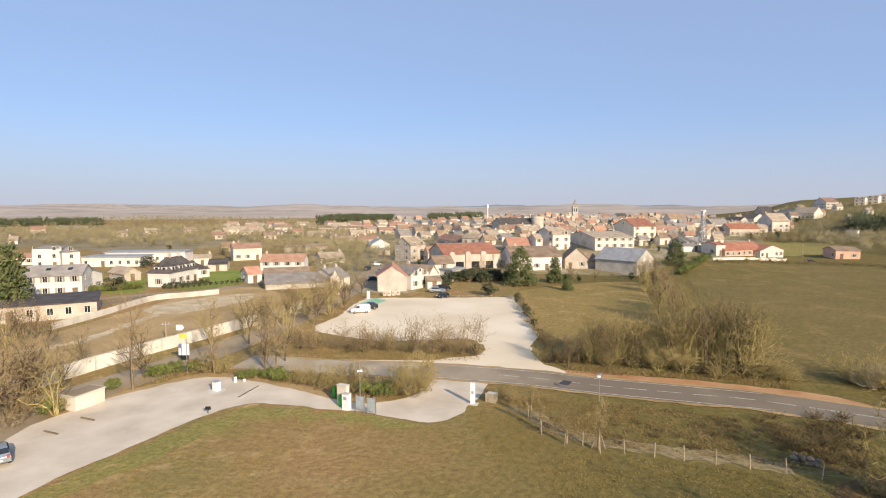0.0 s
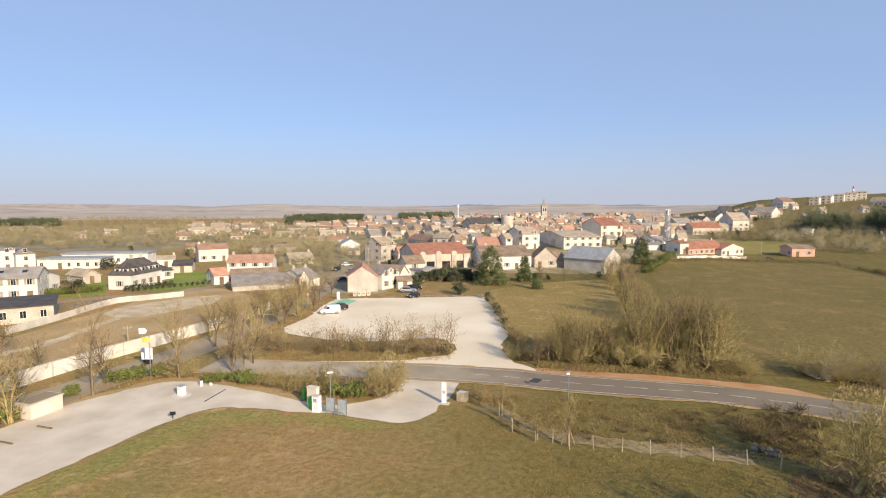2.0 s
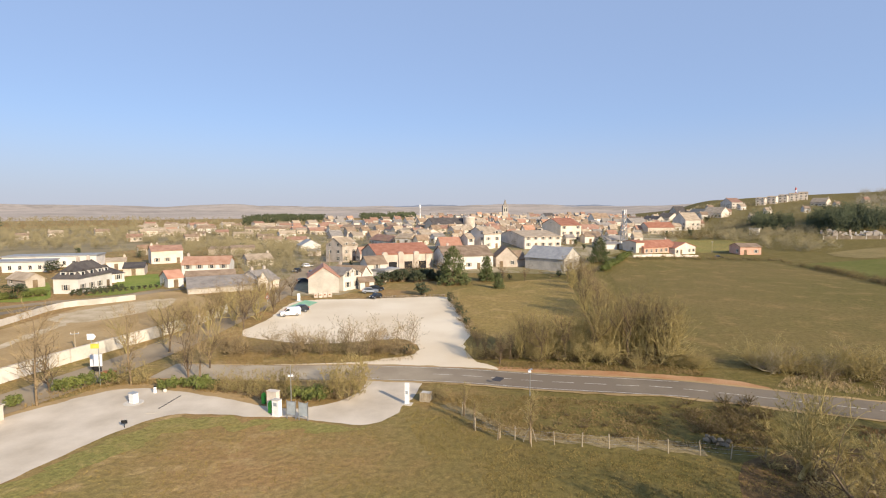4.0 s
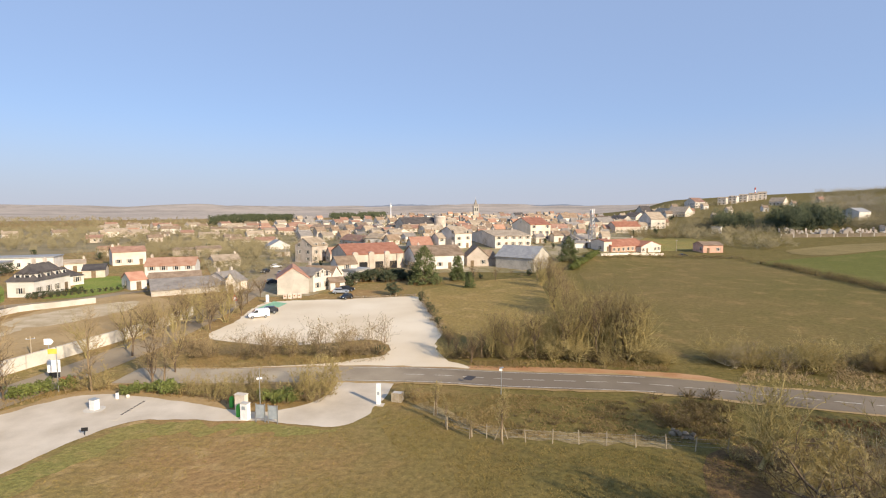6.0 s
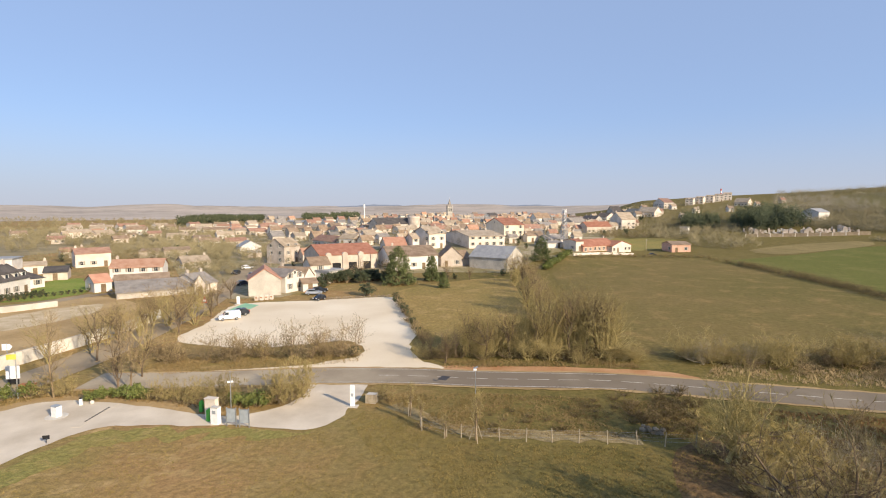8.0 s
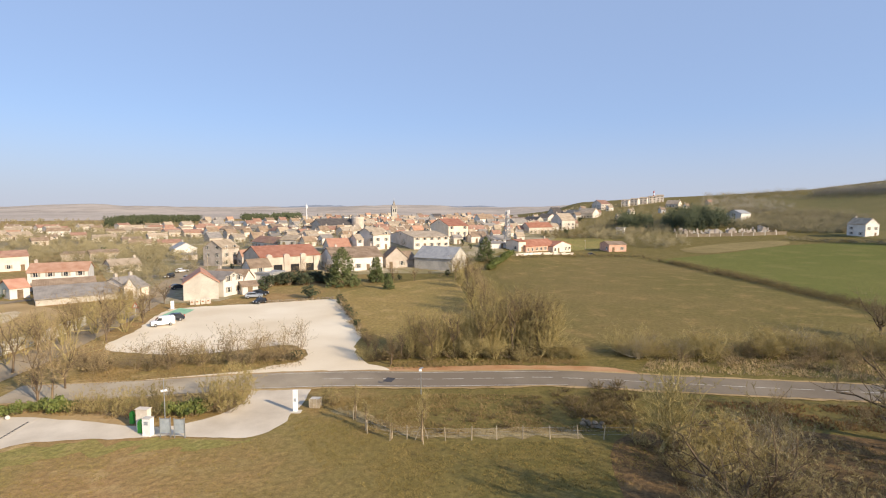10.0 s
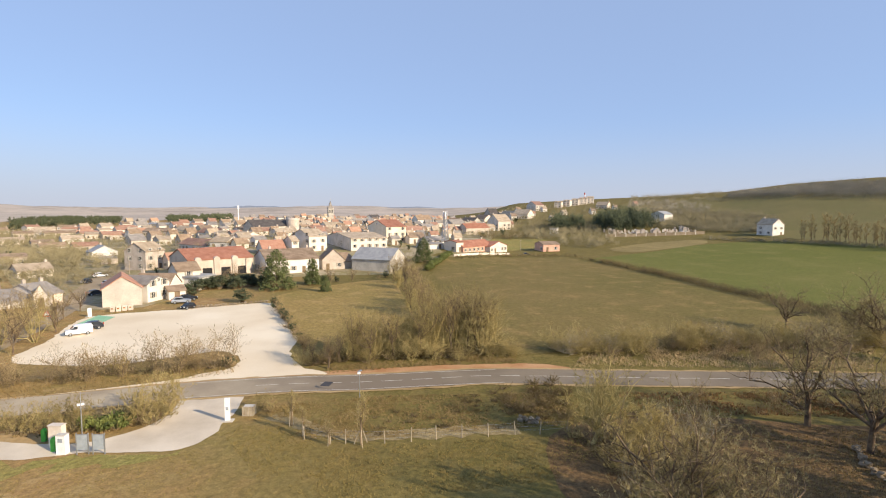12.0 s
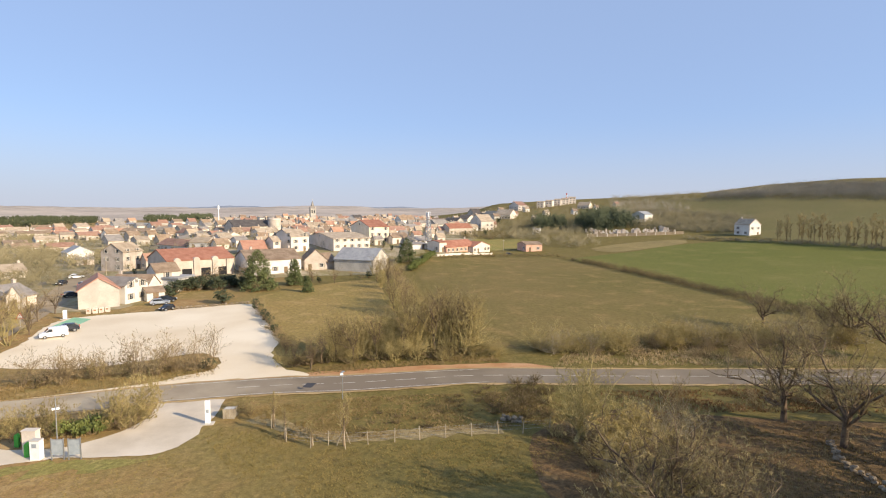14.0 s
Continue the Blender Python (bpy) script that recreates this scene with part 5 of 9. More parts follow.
house(-4.8, 506.3, 15.8, 8.0, 13.1, 3.9, 2.4, "grey", "pale_tile", "grey town house under a weathered tiled roof")
house(11.4, 518.4, 19.0, 7.6, 9.1, 3.7, 2.7, "grey", "orange_tile", "grey town house under a orange tiled roof")
house(22.7, 517.8, 22.7, 6.4, 6.0, 3.5, 3.4, "cream", "red_tile", "cream town house under a red tiled roof")
house(31.5, 477.6, 29.5, 7.9, 5.3, 3.4, 2.8, "white", "red_tile", "white town house under a red tiled roof")
house(42.2, 483.6, 10.2, 5.1, 8.3, 3.5, 2.8, "white", "brown_tile", "white town house under a brown tiled roof")
house(52.7, 478.2, 26.9, 8.3, 5.5, 4.0, 2.0, "grey", "orange_tile", "grey town house under a orange tiled roof")
house(68.8, 505.5, 25.5, 8.1, 5.4, 4.2, 1.6, "grey", "brown_tile", "grey town house under a brown tiled roof")
house(81.0, 514.5, 24.3, 7.9, 5.2, 3.7, 2.2, "cream", "red_tile", "cream town house under a red tiled roof")
house(94.4, 517.3, 14.8, 5.2, 4.9, 4.1, 1.7, "cream", "brown_tile", "cream town house under a brown tiled roof")
house(96.4, 485.5, 4.0, 5.7, 9.3, 3.4, 2.0, "beige", "grey_roof", "stone town house under a grey slate roof")
house(110.4, 503.8, 12.8, 6.7, 6.2, 3.6, 2.9, "beige", "grey_roof", "stone town house under a grey slate roof")
house(119.0, 491.2, 19.6, 8.0, 5.3, 3.9, 2.4, "cream", "grey_roof", "cream town house under a grey slate roof")
house(129.8, 489.8, 18.3, 6.7, 4.5, 3.1, 3.3, "cream", "grey_roof", "cream town house under a grey slate roof")
house(140.8, 488.7, -0.9, 5.2, 8.5, 3.7, 1.7, "beige", "brown_tile", "stone town house under a brown tiled roof")
house(146.7, 481.3, 16.2, 6.2, 4.1, 3.5, 1.6, "cream", "grey_roof", "cream town house under a grey slate roof")
house(-183.7, 505.0, 40.2, 7.8, 9.2, 4.4, 3.2, "cream", "red_tile", "cream town house under a red tiled roof")
house(-167.9, 499.0, 43.9, 9.9, 9.2, 5.0, 1.7, "cream", "pale_tile", "cream town house under a weathered tiled roof")
house(-141.9, 525.2, 30.3, 7.7, 12.5, 5.1, 2.4, "grey", "pale_tile", "grey town house under a weathered tiled roof")
house(-106.3, 493.9, 37.5, 10.6, 9.8, 3.9, 3.0, "cream", "brown_tile", "cream town house under a brown tiled roof")
house(-79.8, 443.6, 25.5, 8.7, 14.2, 4.3, 2.3, "grey", "brown_tile", "grey town house under a brown tiled roof")
house(-59.8, 402.2, 33.7, 6.1, 5.7, 3.9, 1.3, "cream", "grey_roof", "cream town house under a grey slate roof")
house(-44.8, 378.0, 40.1, 8.4, 5.5, 3.4, 1.4, "cream", "brown_tile", "cream town house under a brown tiled roof")
house(-36.6, 399.8, 40.5, 6.9, 4.2, 3.6, 2.4, "cream", "red_tile", "cream town house under a red tiled roof")
house(-26.8, 412.2, 19.0, 7.4, 12.1, 3.2, 2.7, "cream", "brown_tile", "cream town house under a brown tiled roof")
house(-15.8, 393.3, 17.5, 5.1, 8.3, 3.0, 1.8, "cream", "grey_roof", "cream town house under a grey slate roof")
house(-4.9, 405.0, 33.9, 6.9, 4.5, 3.9, 1.3, "grey", "brown_tile", "grey town house under a brown tiled roof")
house(3.9, 400.4, 32.6, 5.7, 3.8, 3.5, 2.3, "cream", "orange_tile", "cream town house under a orange tiled roof")
house(13.1, 395.8, 18.3, 5.5, 6.6, 3.4, 1.7, "grey", "pale_tile", "grey town house under a weathered tiled roof")
house(21.8, 401.3, 22.1, 5.7, 5.3, 3.4, 2.5, "white", "brown_tile", "white town house under a brown tiled roof")
house(32.4, 395.3, 30.6, 7.2, 4.4, 3.4, 1.8, "beige", "brown_tile", "stone town house under a brown tiled roof")
house(41.4, 388.5, 14.1, 4.7, 5.6, 3.7, 1.8, "cream", "pale_tile", "cream town house under a weathered tiled roof")
house(53.0, 399.2, 17.7, 6.2, 5.8, 3.1, 2.4, "cream", "pale_tile", "cream town house under a weathered tiled roof")
house(67.7, 425.4, 6.2, 5.4, 8.8, 3.5, 2.5, "grey", "red_tile", "grey town house under a red tiled roof")
house(75.2, 415.5, 25.0, 7.0, 4.3, 3.1, 2.8, "beige", "brown_tile", "stone town house under a brown tiled roof")
house(101.1, 439.3, 7.3, 6.2, 7.5, 3.9, 1.9, "grey", "red_tile", "grey town house under a red tiled roof")
house(126.7, 449.3, 4.4, 4.9, 5.9, 3.5, 2.5, "white", "grey_roof", "white town house under a grey slate roof")
house(129.5, 430.2, 18.4, 6.5, 4.0, 3.0, 3.0, "cream", "pale_tile", "cream town house under a weathered tiled roof")
house(139.7, 426.6, 15.1, 7.0, 4.7, 3.3, 2.8, "white", "grey_roof", "white town house under a grey slate roof")
house(-125.5, 431.2, 49.5, 9.3, 6.2, 4.8, 2.8, "white", "brown_tile", "white town house under a brown tiled roof")
house(-107.4, 414.8, 34.8, 7.4, 8.9, 4.0, 2.7, "beige", "brown_tile", "stone town house under a brown tiled roof")
house(-93.2, 404.2, 46.2, 6.4, 4.2, 4.3, 2.4, "cream", "brown_tile", "cream town house under a brown tiled roof")
house(-80.5, 398.5, 44.7, 7.4, 4.9, 3.7, 3.3, "beige", "brown_tile", "stone town house under a brown tiled roof")
house(-59.8, 357.8, 42.8, 7.2, 4.8, 3.9, 2.2, "cream", "pale_tile", "cream town house under a weathered tiled roof")
house(-41.6, 322.3, 40.7, 7.3, 4.8, 3.2, 1.4, "grey", "red_tile", "grey town house under a red tiled roof")
house(-31.9, 337.0, 30.7, 6.0, 5.6, 2.9, 2.4, "cream", "brown_tile", "cream town house under a brown tiled roof")
house(-21.4, 340.5, 28.8, 4.7, 4.3, 2.9, 2.9, "beige", "brown_tile", "stone town house under a brown tiled roof")
house(-12.2, 343.9, 17.3, 5.5, 9.0, 3.2, 1.8, "cream", "pale_tile", "cream town house under a weathered tiled roof")
house(-3.3, 320.0, 25.8, 4.7, 4.4, 2.9, 2.5, "grey", "grey_roof", "grey town house under a grey slate roof")
house(5.7, 322.4, 14.2, 4.5, 7.4, 2.8, 2.6, "grey", "red_tile", "grey town house under a red tiled roof")
house(16.2, 344.5, 12.5, 4.8, 7.8, 3.4, 1.6, "cream", "pale_tile", "cream town house under a weathered tiled roof")
house(26.1, 331.7, 20.8, 7.0, 6.6, 3.0, 2.5, "cream", "orange_tile", "cream town house under a orange tiled roof")
house(37.7, 330.2, 8.7, 5.0, 8.2, 3.2, 1.3, "beige", "pale_tile", "stone town house under a weathered tiled roof")
house(45.5, 332.0, 27.4, 5.3, 3.3, 3.3, 1.7, "cream", "brown_tile", "cream town house under a brown tiled roof")
house(75.7, 363.8, 13.5, 5.6, 5.2, 3.1, 2.0, "beige", "brown_tile", "stone town house under a brown tiled roof")
house(82.7, 354.6, 7.1, 4.5, 5.4, 3.1, 2.6, "beige", "pale_tile", "stone town house under a weathered tiled roof")
house(93.9, 367.3, 18.8, 5.2, 3.4, 3.6, 1.8, "beige", "red_tile", "stone town house under a red tiled roof")
house(103.9, 369.4, 9.5, 6.6, 6.2, 3.0, 2.3, "cream", "red_tile", "cream town house under a red tiled roof")
house(119.9, 384.1, 2.9, 5.6, 6.8, 3.2, 2.5, "cream", "pale_tile", "cream town house under a weathered tiled roof")
house(126.9, 377.7, 6.6, 4.2, 4.0, 3.2, 2.4, "beige", "pale_tile", "stone town house under a weathered tiled roof")
house(-103.5, 358.9, 31.4, 8.2, 13.4, 3.5, 3.3, "beige", "grey_roof", "stone town house under a grey slate roof")
house(-87.7, 354.9, 29.2, 7.1, 11.7, 3.7, 1.8, "grey", "pale_tile", "grey town house under a weathered tiled roof")
house(-70.0, 330.0, 45.3, 8.0, 5.3, 3.2, 3.0, "beige", "brown_tile", "stone town house under a brown tiled roof")
house(-56.0, 308.2, 30.6, 5.4, 6.5, 3.6, 1.2, "beige", "grey_roof", "stone town house under a grey slate roof")
house(-45.2, 298.7, 28.9, 5.5, 6.6, 3.7, 1.1, "beige", "pale_tile", "stone town house under a weathered tiled roof")
house(-33.1, 282.9, 27.0, 6.3, 7.5, 2.7, 1.9, "cream", "pale_tile", "cream town house under a weathered tiled roof")
house(-14.2, 273.5, 38.2, 5.3, 3.3, 2.7, 2.4, "white", "brown_tile", "white town house under a brown tiled roof")
house(-5.3, 280.3, 16.3, 4.5, 7.3, 3.1, 1.6, "beige", "orange_tile", "stone town house under a orange tiled roof")
house(4.8, 278.1, 24.3, 6.5, 6.0, 2.8, 2.1, "beige", "grey_roof", "stone town house under a grey slate roof")
house(13.8, 283.2, 30.5, 5.5, 3.6, 2.7, 2.0, "beige", "red_tile", "stone town house under a red tiled roof")
house(21.4, 279.0, 20.9, 5.2, 4.8, 2.9, 1.6, "cream", "red_tile", "cream town house under a red tiled roof")
house(28.8, 284.4, 29.5, 5.3, 3.2, 2.9, 1.9, "cream", "pale_tile", "cream town house under a weathered tiled roof")
house(38.3, 294.6, 27.8, 5.2, 3.2, 2.7, 1.8, "cream", "red_tile", "cream town house under a red tiled roof")
house(46.0, 289.7, 24.2, 4.6, 3.1, 2.8, 2.3, "cream", "orange_tile", "cream town house under a orange tiled roof")
house(53.8, 293.5, 14.8, 4.1, 3.8, 2.7, 2.2, "white", "pale_tile", "white town house under a weathered tiled roof")
house(60.6, 296.6, 13.7, 4.7, 4.4, 3.0, 1.9, "white", "grey_roof", "white town house under a grey slate roof")
house(67.8, 294.3, 22.3, 5.5, 3.4, 3.0, 1.7, "white", "red_tile", "white town house under a red tiled roof")
house(80.7, 315.6, 20.9, 6.0, 3.7, 3.0, 1.7, "cream", "pale_tile", "cream town house under a weathered tiled roof")
house(87.5, 315.5, 19.7, 4.5, 2.8, 3.3, 1.3, "cream", "grey_roof", "cream town house under a grey slate roof")
house(-30.8, 252.4, 42.3, 6.5, 4.0, 2.7, 2.1, "cream", "brown_tile", "cream town house under a brown tiled roof")
house(-23.4, 259.0, 38.5, 6.0, 4.0, 3.4, 1.2, "white", "grey_roof", "white town house under a grey slate roof")
house(-13.8, 256.7, 28.4, 4.8, 4.5, 2.8, 2.1, "white", "pale_tile", "white town house under a weathered tiled roof")
house(-4.8, 258.5, 36.4, 7.0, 4.3, 3.1, 1.6, "white", "red_tile", "white town house under a red tiled roof")
house(39.7, 257.9, 24.5, 4.9, 3.3, 3.2, 1.2, "grey", "grey_roof", "grey town house under a grey slate roof")
house(50.0, 264.2, 22.6, 6.1, 4.1, 3.3, 1.0, "cream", "brown_tile", "cream town house under a brown tiled roof")
house(77.5, 279.6, 9.7, 4.5, 4.2, 3.2, 1.9, "cream", "pale_tile", "cream town house under a weathered tiled roof")
house(106.9, 402.9, 10.3, 5.5, 5.3, 3.4, 2.1, "cream", "pale_tile", "cream house on the slope under a weathered tiled roof")
house(140.8, 453.7, 7.9, 5.2, 6.0, 3.4, 2.1, "beige", "red_tile", "stone house on the slope under a red tiled roof")
house(170.5, 469.2, 5.2, 5.5, 6.3, 3.6, 2.2, "beige", "brown_tile", "stone house on the slope under a brown tiled roof")
house(194.6, 494.6, 3.7, 5.8, 6.6, 3.8, 2.4, "white", "brown_tile", "white house on the slope under a brown tiled roof")
house(223.8, 514.2, 6.6, 5.1, 5.9, 3.5, 2.2, "beige", "red_tile", "stone house on the slope under a red tiled roof")
house(258.9, 562.7, 5.4, 5.6, 6.4, 3.8, 2.5, "white", "pale_tile", "white house on the slope under a weathered tiled roof")
house(233.2, 576.5, 3.1, 5.4, 7.8, 3.9, 2.5, "cream", "brown_tile", "cream house on the slope under a brown tiled roof")
house(210.7, 572.1, 9.9, 5.6, 6.5, 3.8, 2.4, "beige", "pale_tile", "stone house on the slope under a weathered tiled roof")
house(216.1, 450.8, -10.5, 4.0, 10.1, 3.1, 1.9, "beige", "pale_tile", "stone house on the slope under a weathered tiled roof")
house(184.8, 597.7, 12.9, 5.8, 6.7, 3.9, 2.5, "cream", "pale_tile", "cream house on the slope under a weathered tiled roof")
house(137.7, 397.1, 6.1, 5.5, 5.3, 3.4, 2.1, "white", "pale_tile", "white house on the slope under a weathered tiled roof")
house(160.9, 415.2, 3.9, 4.9, 5.6, 3.2, 2.0, "beige", "red_tile", "stone house on the slope under a red tiled roof")
house(251.9, 499.0, 3.3, 5.0, 5.7, 3.4, 2.2, "cream", "pale_tile", "cream house on the slope under a weathered tiled roof")
house(279.3, 490.1, -14.6, 4.4, 11.0, 3.4, 2.2, "white", "brown_tile", "white house on the slope under a brown tiled roof")
house(324.1, 521.0, -6.9, 3.8, 7.2, 3.1, 2.1, "white", "brown_tile", "white house on the slope under a brown tiled roof")
house(364.3, 543.7, -3.8, 4.2, 6.3, 3.3, 2.2, "beige", "red_tile", "stone house on the slope under a red tiled roof")
house(-203.2, 168.5, 56.3, 7.2, 3.1, 3.0, 1.4, "white", "red_tile", "white house among bare gardens under a red tiled roof")
house(-443.2, 383.1, 52.0, 10.8, 8.3, 3.8, 2.4, "beige", "red_tile", "stone house among bare gardens under a red tiled roof")
house(-236.2, 340.7, 34.9, 9.6, 10.0, 3.0, 1.8, "beige", "red_tile", "stone house among bare gardens under a red tiled roof")
house(-312.4, 410.0, 47.2, 10.1, 8.1, 3.2, 2.1, "white", "brown_tile", "white house among bare gardens under a brown tiled roof")
house(-331.5, 385.6, 49.6, 9.4, 7.4, 3.1, 2.0, "cream", "pale_tile", "cream house among bare gardens under a weathered tiled roof")
house(-199.9, 346.6, 42.1, 8.6, 6.8, 3.0, 1.7, "beige", "brown_tile", "stone house among bare gardens under a brown tiled roof")
house(-211.6, 412.4, 29.6, 9.4, 10.0, 3.1, 1.8, "beige", "red_tile", "stone house among bare gardens under a red tiled roof")
house(-268.6, 556.0, 35.6, 9.8, 10.0, 3.4, 2.2, "cream", "brown_tile", "cream house among bare gardens under a brown tiled roof")
house(-289.4, 536.5, 30.4, 8.9, 10.0, 3.4, 2.1, "beige", "red_tile", "stone house among bare gardens under a red tiled roof")
house(-300.6, 487.8, 32.7, 7.9, 10.0, 3.1, 1.8, "beige", "brown_tile", "stone house among bare gardens under a brown tiled roof")
house(-128.9, 312.6, 33.3, 11.5, 7.4, 3.0, 1.8, "white", "brown_tile", "white house among bare gardens under a brown tiled roof")
house(-115.0, 315.3, 31.7, 11.8, 7.6, 3.0, 1.8, "beige", "red_tile", "stone house among bare gardens under a red tiled roof")
house(-149.1, 388.5, 32.3, 11.8, 9.2, 3.2, 2.1, "white", "pale_tile", "white house among bare gardens under a weathered tiled roof")
house(-327.7, 351.6, 40.7, 7.7, 10.0, 3.0, 1.7, "beige", "brown_tile", "stone house among bare gardens under a brown tiled roof")
house(-134.6, 183.3, 36.0, 6.2, 7.0, 3.0, 1.0, "cream", "pale_tile", "cream house among bare gardens under a weathered tiled roof")
house(-162.1, 243.4, 41.2, 8.9, 5.8, 3.0, 1.5, "cream", "red_tile", "cream house among bare gardens under a red tiled roof")
house(-28.1, 373.0, 31.4, 26.0, 14.0, 5.2, 4.1, "grey", "dark_roof", "large dark slate roof of the old castle", floors=-1, chimneys=0, name='castle_hall', category='castle')
plain = random.Random(31)
for i in range(28):
    b, far = radians(plain.uniform(-34, -14)), plain.uniform(450, 720)
    wall, word = plain.choice((("cream", "cream"), ("white", "white"), ("beige", "stone"), ("cream", "cream")))
    roof, tile = plain.choice((("red_tile", "red tiled"), ("pale_tile", "weathered tiled"), ("brown_tile", "brown tiled"), ("orange_tile", "faded orange tiled")))
    house(far * math.sin(b), far * math.cos(b), math.degrees(-b) + plain.uniform(-40, 40), plain.uniform(9, 17), plain.uniform(7, 10), plain.uniform(2.8, 5.2), plain.uniform(1.4, 2.6), wall, roof,
          f"{word} house on the wooded plain under a {tile} roof", chimneys=1, sides="f", shutter=False)


# ---- trees and bushes ----
plant("tree", 20.8, 77.8, 1.20)
plant("tree", 24.6, 77.2, 1.03)
plant("tree", 11.7, 77.1, 0.87)
plant("tree", 2.1, 74.0, 0.63)
plant("tree", 15.5, 76.7, 1.00)
plant("tree", 20.2, 81.0, 1.02)
plant("tree", 23.7, 79.0, 1.04)
plant("tree", 8.0, 76.3, 0.80)
plant("clump", 16.8, 77.4, 1.37, stretch=1.35)
plant("clump", 19.2, 84.6, 1.30, stretch=1.2)
plant("clump", 26.8, 82.8, 1.34)
plant("clump", 21.9, 81.6, 1.21)
plant("clump", 21.5, 78.9, 1.04, stretch=1.2)
plant("clump", 17.8, 81.6, 1.11, stretch=1.2)
plant("clump", 25.4, 76.4, 1.26, stretch=1.35)
plant("clump", 13.1, 80.4, 0.95)
plant("clump", 26.9, 79.6, 1.05)
plant("clump", 26.1, 79.3, 1.12, stretch=1.35)
plant("clump", 5.9, 79.8, 0.88, stretch=1.35)
plant("clump", 20.8, 79.0, 0.99)
plant("clump", 26.3, 80.8, 1.22, stretch=1.2)
plant("clump", 20.4, 85.1, 1.20)
plant("clump", 17.0, 77.7, 1.18, stretch=1.35)
plant("clump", 17.1, 77.6, 1.15)
plant("clump", 25.9, 76.0, 1.21, stretch=1.2)
plant("clump", 12.8, 78.7, 0.76, stretch=1.2)
plant("clump", 23.4, 80.4, 1.21)
plant("clump", 17.7, 80.8, 1.05, stretch=1.2)
plant("clump", 17.6, 77.5, 1.20, stretch=1.2)
plant("clump", 8.1, 78.3, 0.81, stretch=1.2)
plant("clump", 23.3, 80.7, 1.14, stretch=1.35)
plant("clump", 28.0, 82.9, 1.23, stretch=1.35)
plant("clump", 26.8, 77.0, 1.29, stretch=1.2)
plant("clump", 19.5, 80.4, 1.32, stretch=1.35)
plant("clump", 6.6, 81.2, 0.94, stretch=1.35)
plant("clump", 17.5, 77.0, 1.05, stretch=1.35)
plant("clump", 27.7, 80.9, 1.16, stretch=1.2)
plant("clump", 24.3, 80.2, 1.35, stretch=1.35)
plant("clump", 22.7, 77.2, 1.20)
plant("clump", 7.2, 79.7, 0.86, stretch=1.35)
plant("clump", 17.7, 78.8, 1.14)
plant("clump", 17.0, 80.2, 1.16, stretch=1.35)
plant("clump", 8.4, 81.6, 1.03, stretch=1.35)
plant("olive_shrub", 10.7, 76.3, 0.57)
plant("thicket", 14.0, 75.0, 0.74)
plant("thicket", 27.3, 73.9, 0.66)
plant("olive_shrub", 8.2, 77.1, 0.51)
plant("thicket", 29.4, 73.9, 0.45)
plant("thicket", -1.7, 76.7, 0.49)
plant("thicket", -1.2, 78.5, 0.40)
plant("thicket", 15.9, 76.1, 0.67)
plant("olive_shrub", 6.3, 77.2, 0.65)
plant("thicket", 7.6, 76.4, 0.58)
plant("olive_shrub", 25.5, 73.2, 0.41)
plant("bramble", 2.0, 77.7, 0.52)
plant("thicket", 8.0, 76.1, 0.52)
plant("olive_shrub", 20.2, 74.0, 0.41)
plant("olive_shrub", 6.5, 76.5, 0.71)
plant("thicket", 16.5, 76.8, 0.61)
plant("bramble", 20.3, 73.5, 0.57)
plant("thicket", 27.4, 74.4, 0.64)
plant("thicket", 21.3, 73.7, 0.69)
plant("bramble", -0.2, 76.0, 0.67)
plant("thicket", 17.3, 74.8, 0.72)
plant("bramble", 2.6, 77.0, 0.71)
plant("thicket", 29.0, 73.8, 0.61)
plant("olive_shrub", 24.7, 75.6, 0.49)
plant("olive_shrub", 0.5, 78.5, 0.52)
plant("thicket", 12.6, 77.0, 0.65)
plant("olive_shrub", -0.8, 76.2, 0.62)
plant("olive_shrub", 25.1, 75.4, 0.75)
plant("olive_shrub", 21.3, 75.0, 0.61)
plant("bramble", 12.1, 76.8, 0.47)
plant("bramble", 16.4, 75.0, 0.43)
plant("bramble", -0.5, 77.0, 0.54)
plant("olive_shrub", 19.0, 76.4, 0.51)
plant("bramble", 17.9, 75.1, 0.53)
plant("olive_shrub", -0.5, 76.5, 0.60)
plant("bramble", 20.5, 75.5, 0.59)
plant("olive_shrub", 5.4, 78.1, 0.49)
plant("olive_shrub", 22.6, 74.7, 0.68)
plant("thicket", 25.9, 74.4, 0.46)
plant("olive_shrub", 21.3, 74.3, 0.60)
plant("tree", 32.9, 186.9, 0.72)
plant("brown", 22.2, 105.4, 0.82)
plant("tree", 24.9, 129.1, 0.77)
plant("clump", 32.1, 171.5, 0.92)
plant("brown", 29.8, 172.7, 0.94)
plant("brown", 29.8, 153.4, 0.97)
plant("brown", 27.4, 143.4, 0.94)
plant("brown", 22.5, 109.7, 0.96)
plant("clump", 24.5, 124.1, 0.89)
plant("clump", 25.8, 177.6, 0.74)
plant("brown", 27.5, 133.2, 0.75)
plant("tree", 24.1, 106.3, 0.84)
plant("clump", 21.2, 117.9, 0.88)
plant("clump", 23.4, 118.2, 0.81)
plant("clump", 26.3, 168.7, 0.88)
plant("brown", 24.3, 119.6, 0.99)
plant("clump", 27.3, 166.0, 0.93)
plant("clump", 21.6, 114.7, 0.83)
plant("tree", 24.7, 162.4, 0.93)
plant("tree", 26.9, 154.9, 0.96)
plant("clump", 26.2, 134.5, 0.91)
plant("tree", 20.7, 110.6, 0.94)
plant("clump", 25.8, 121.0, 0.82)
plant("clump", 24.1, 149.6, 0.92)
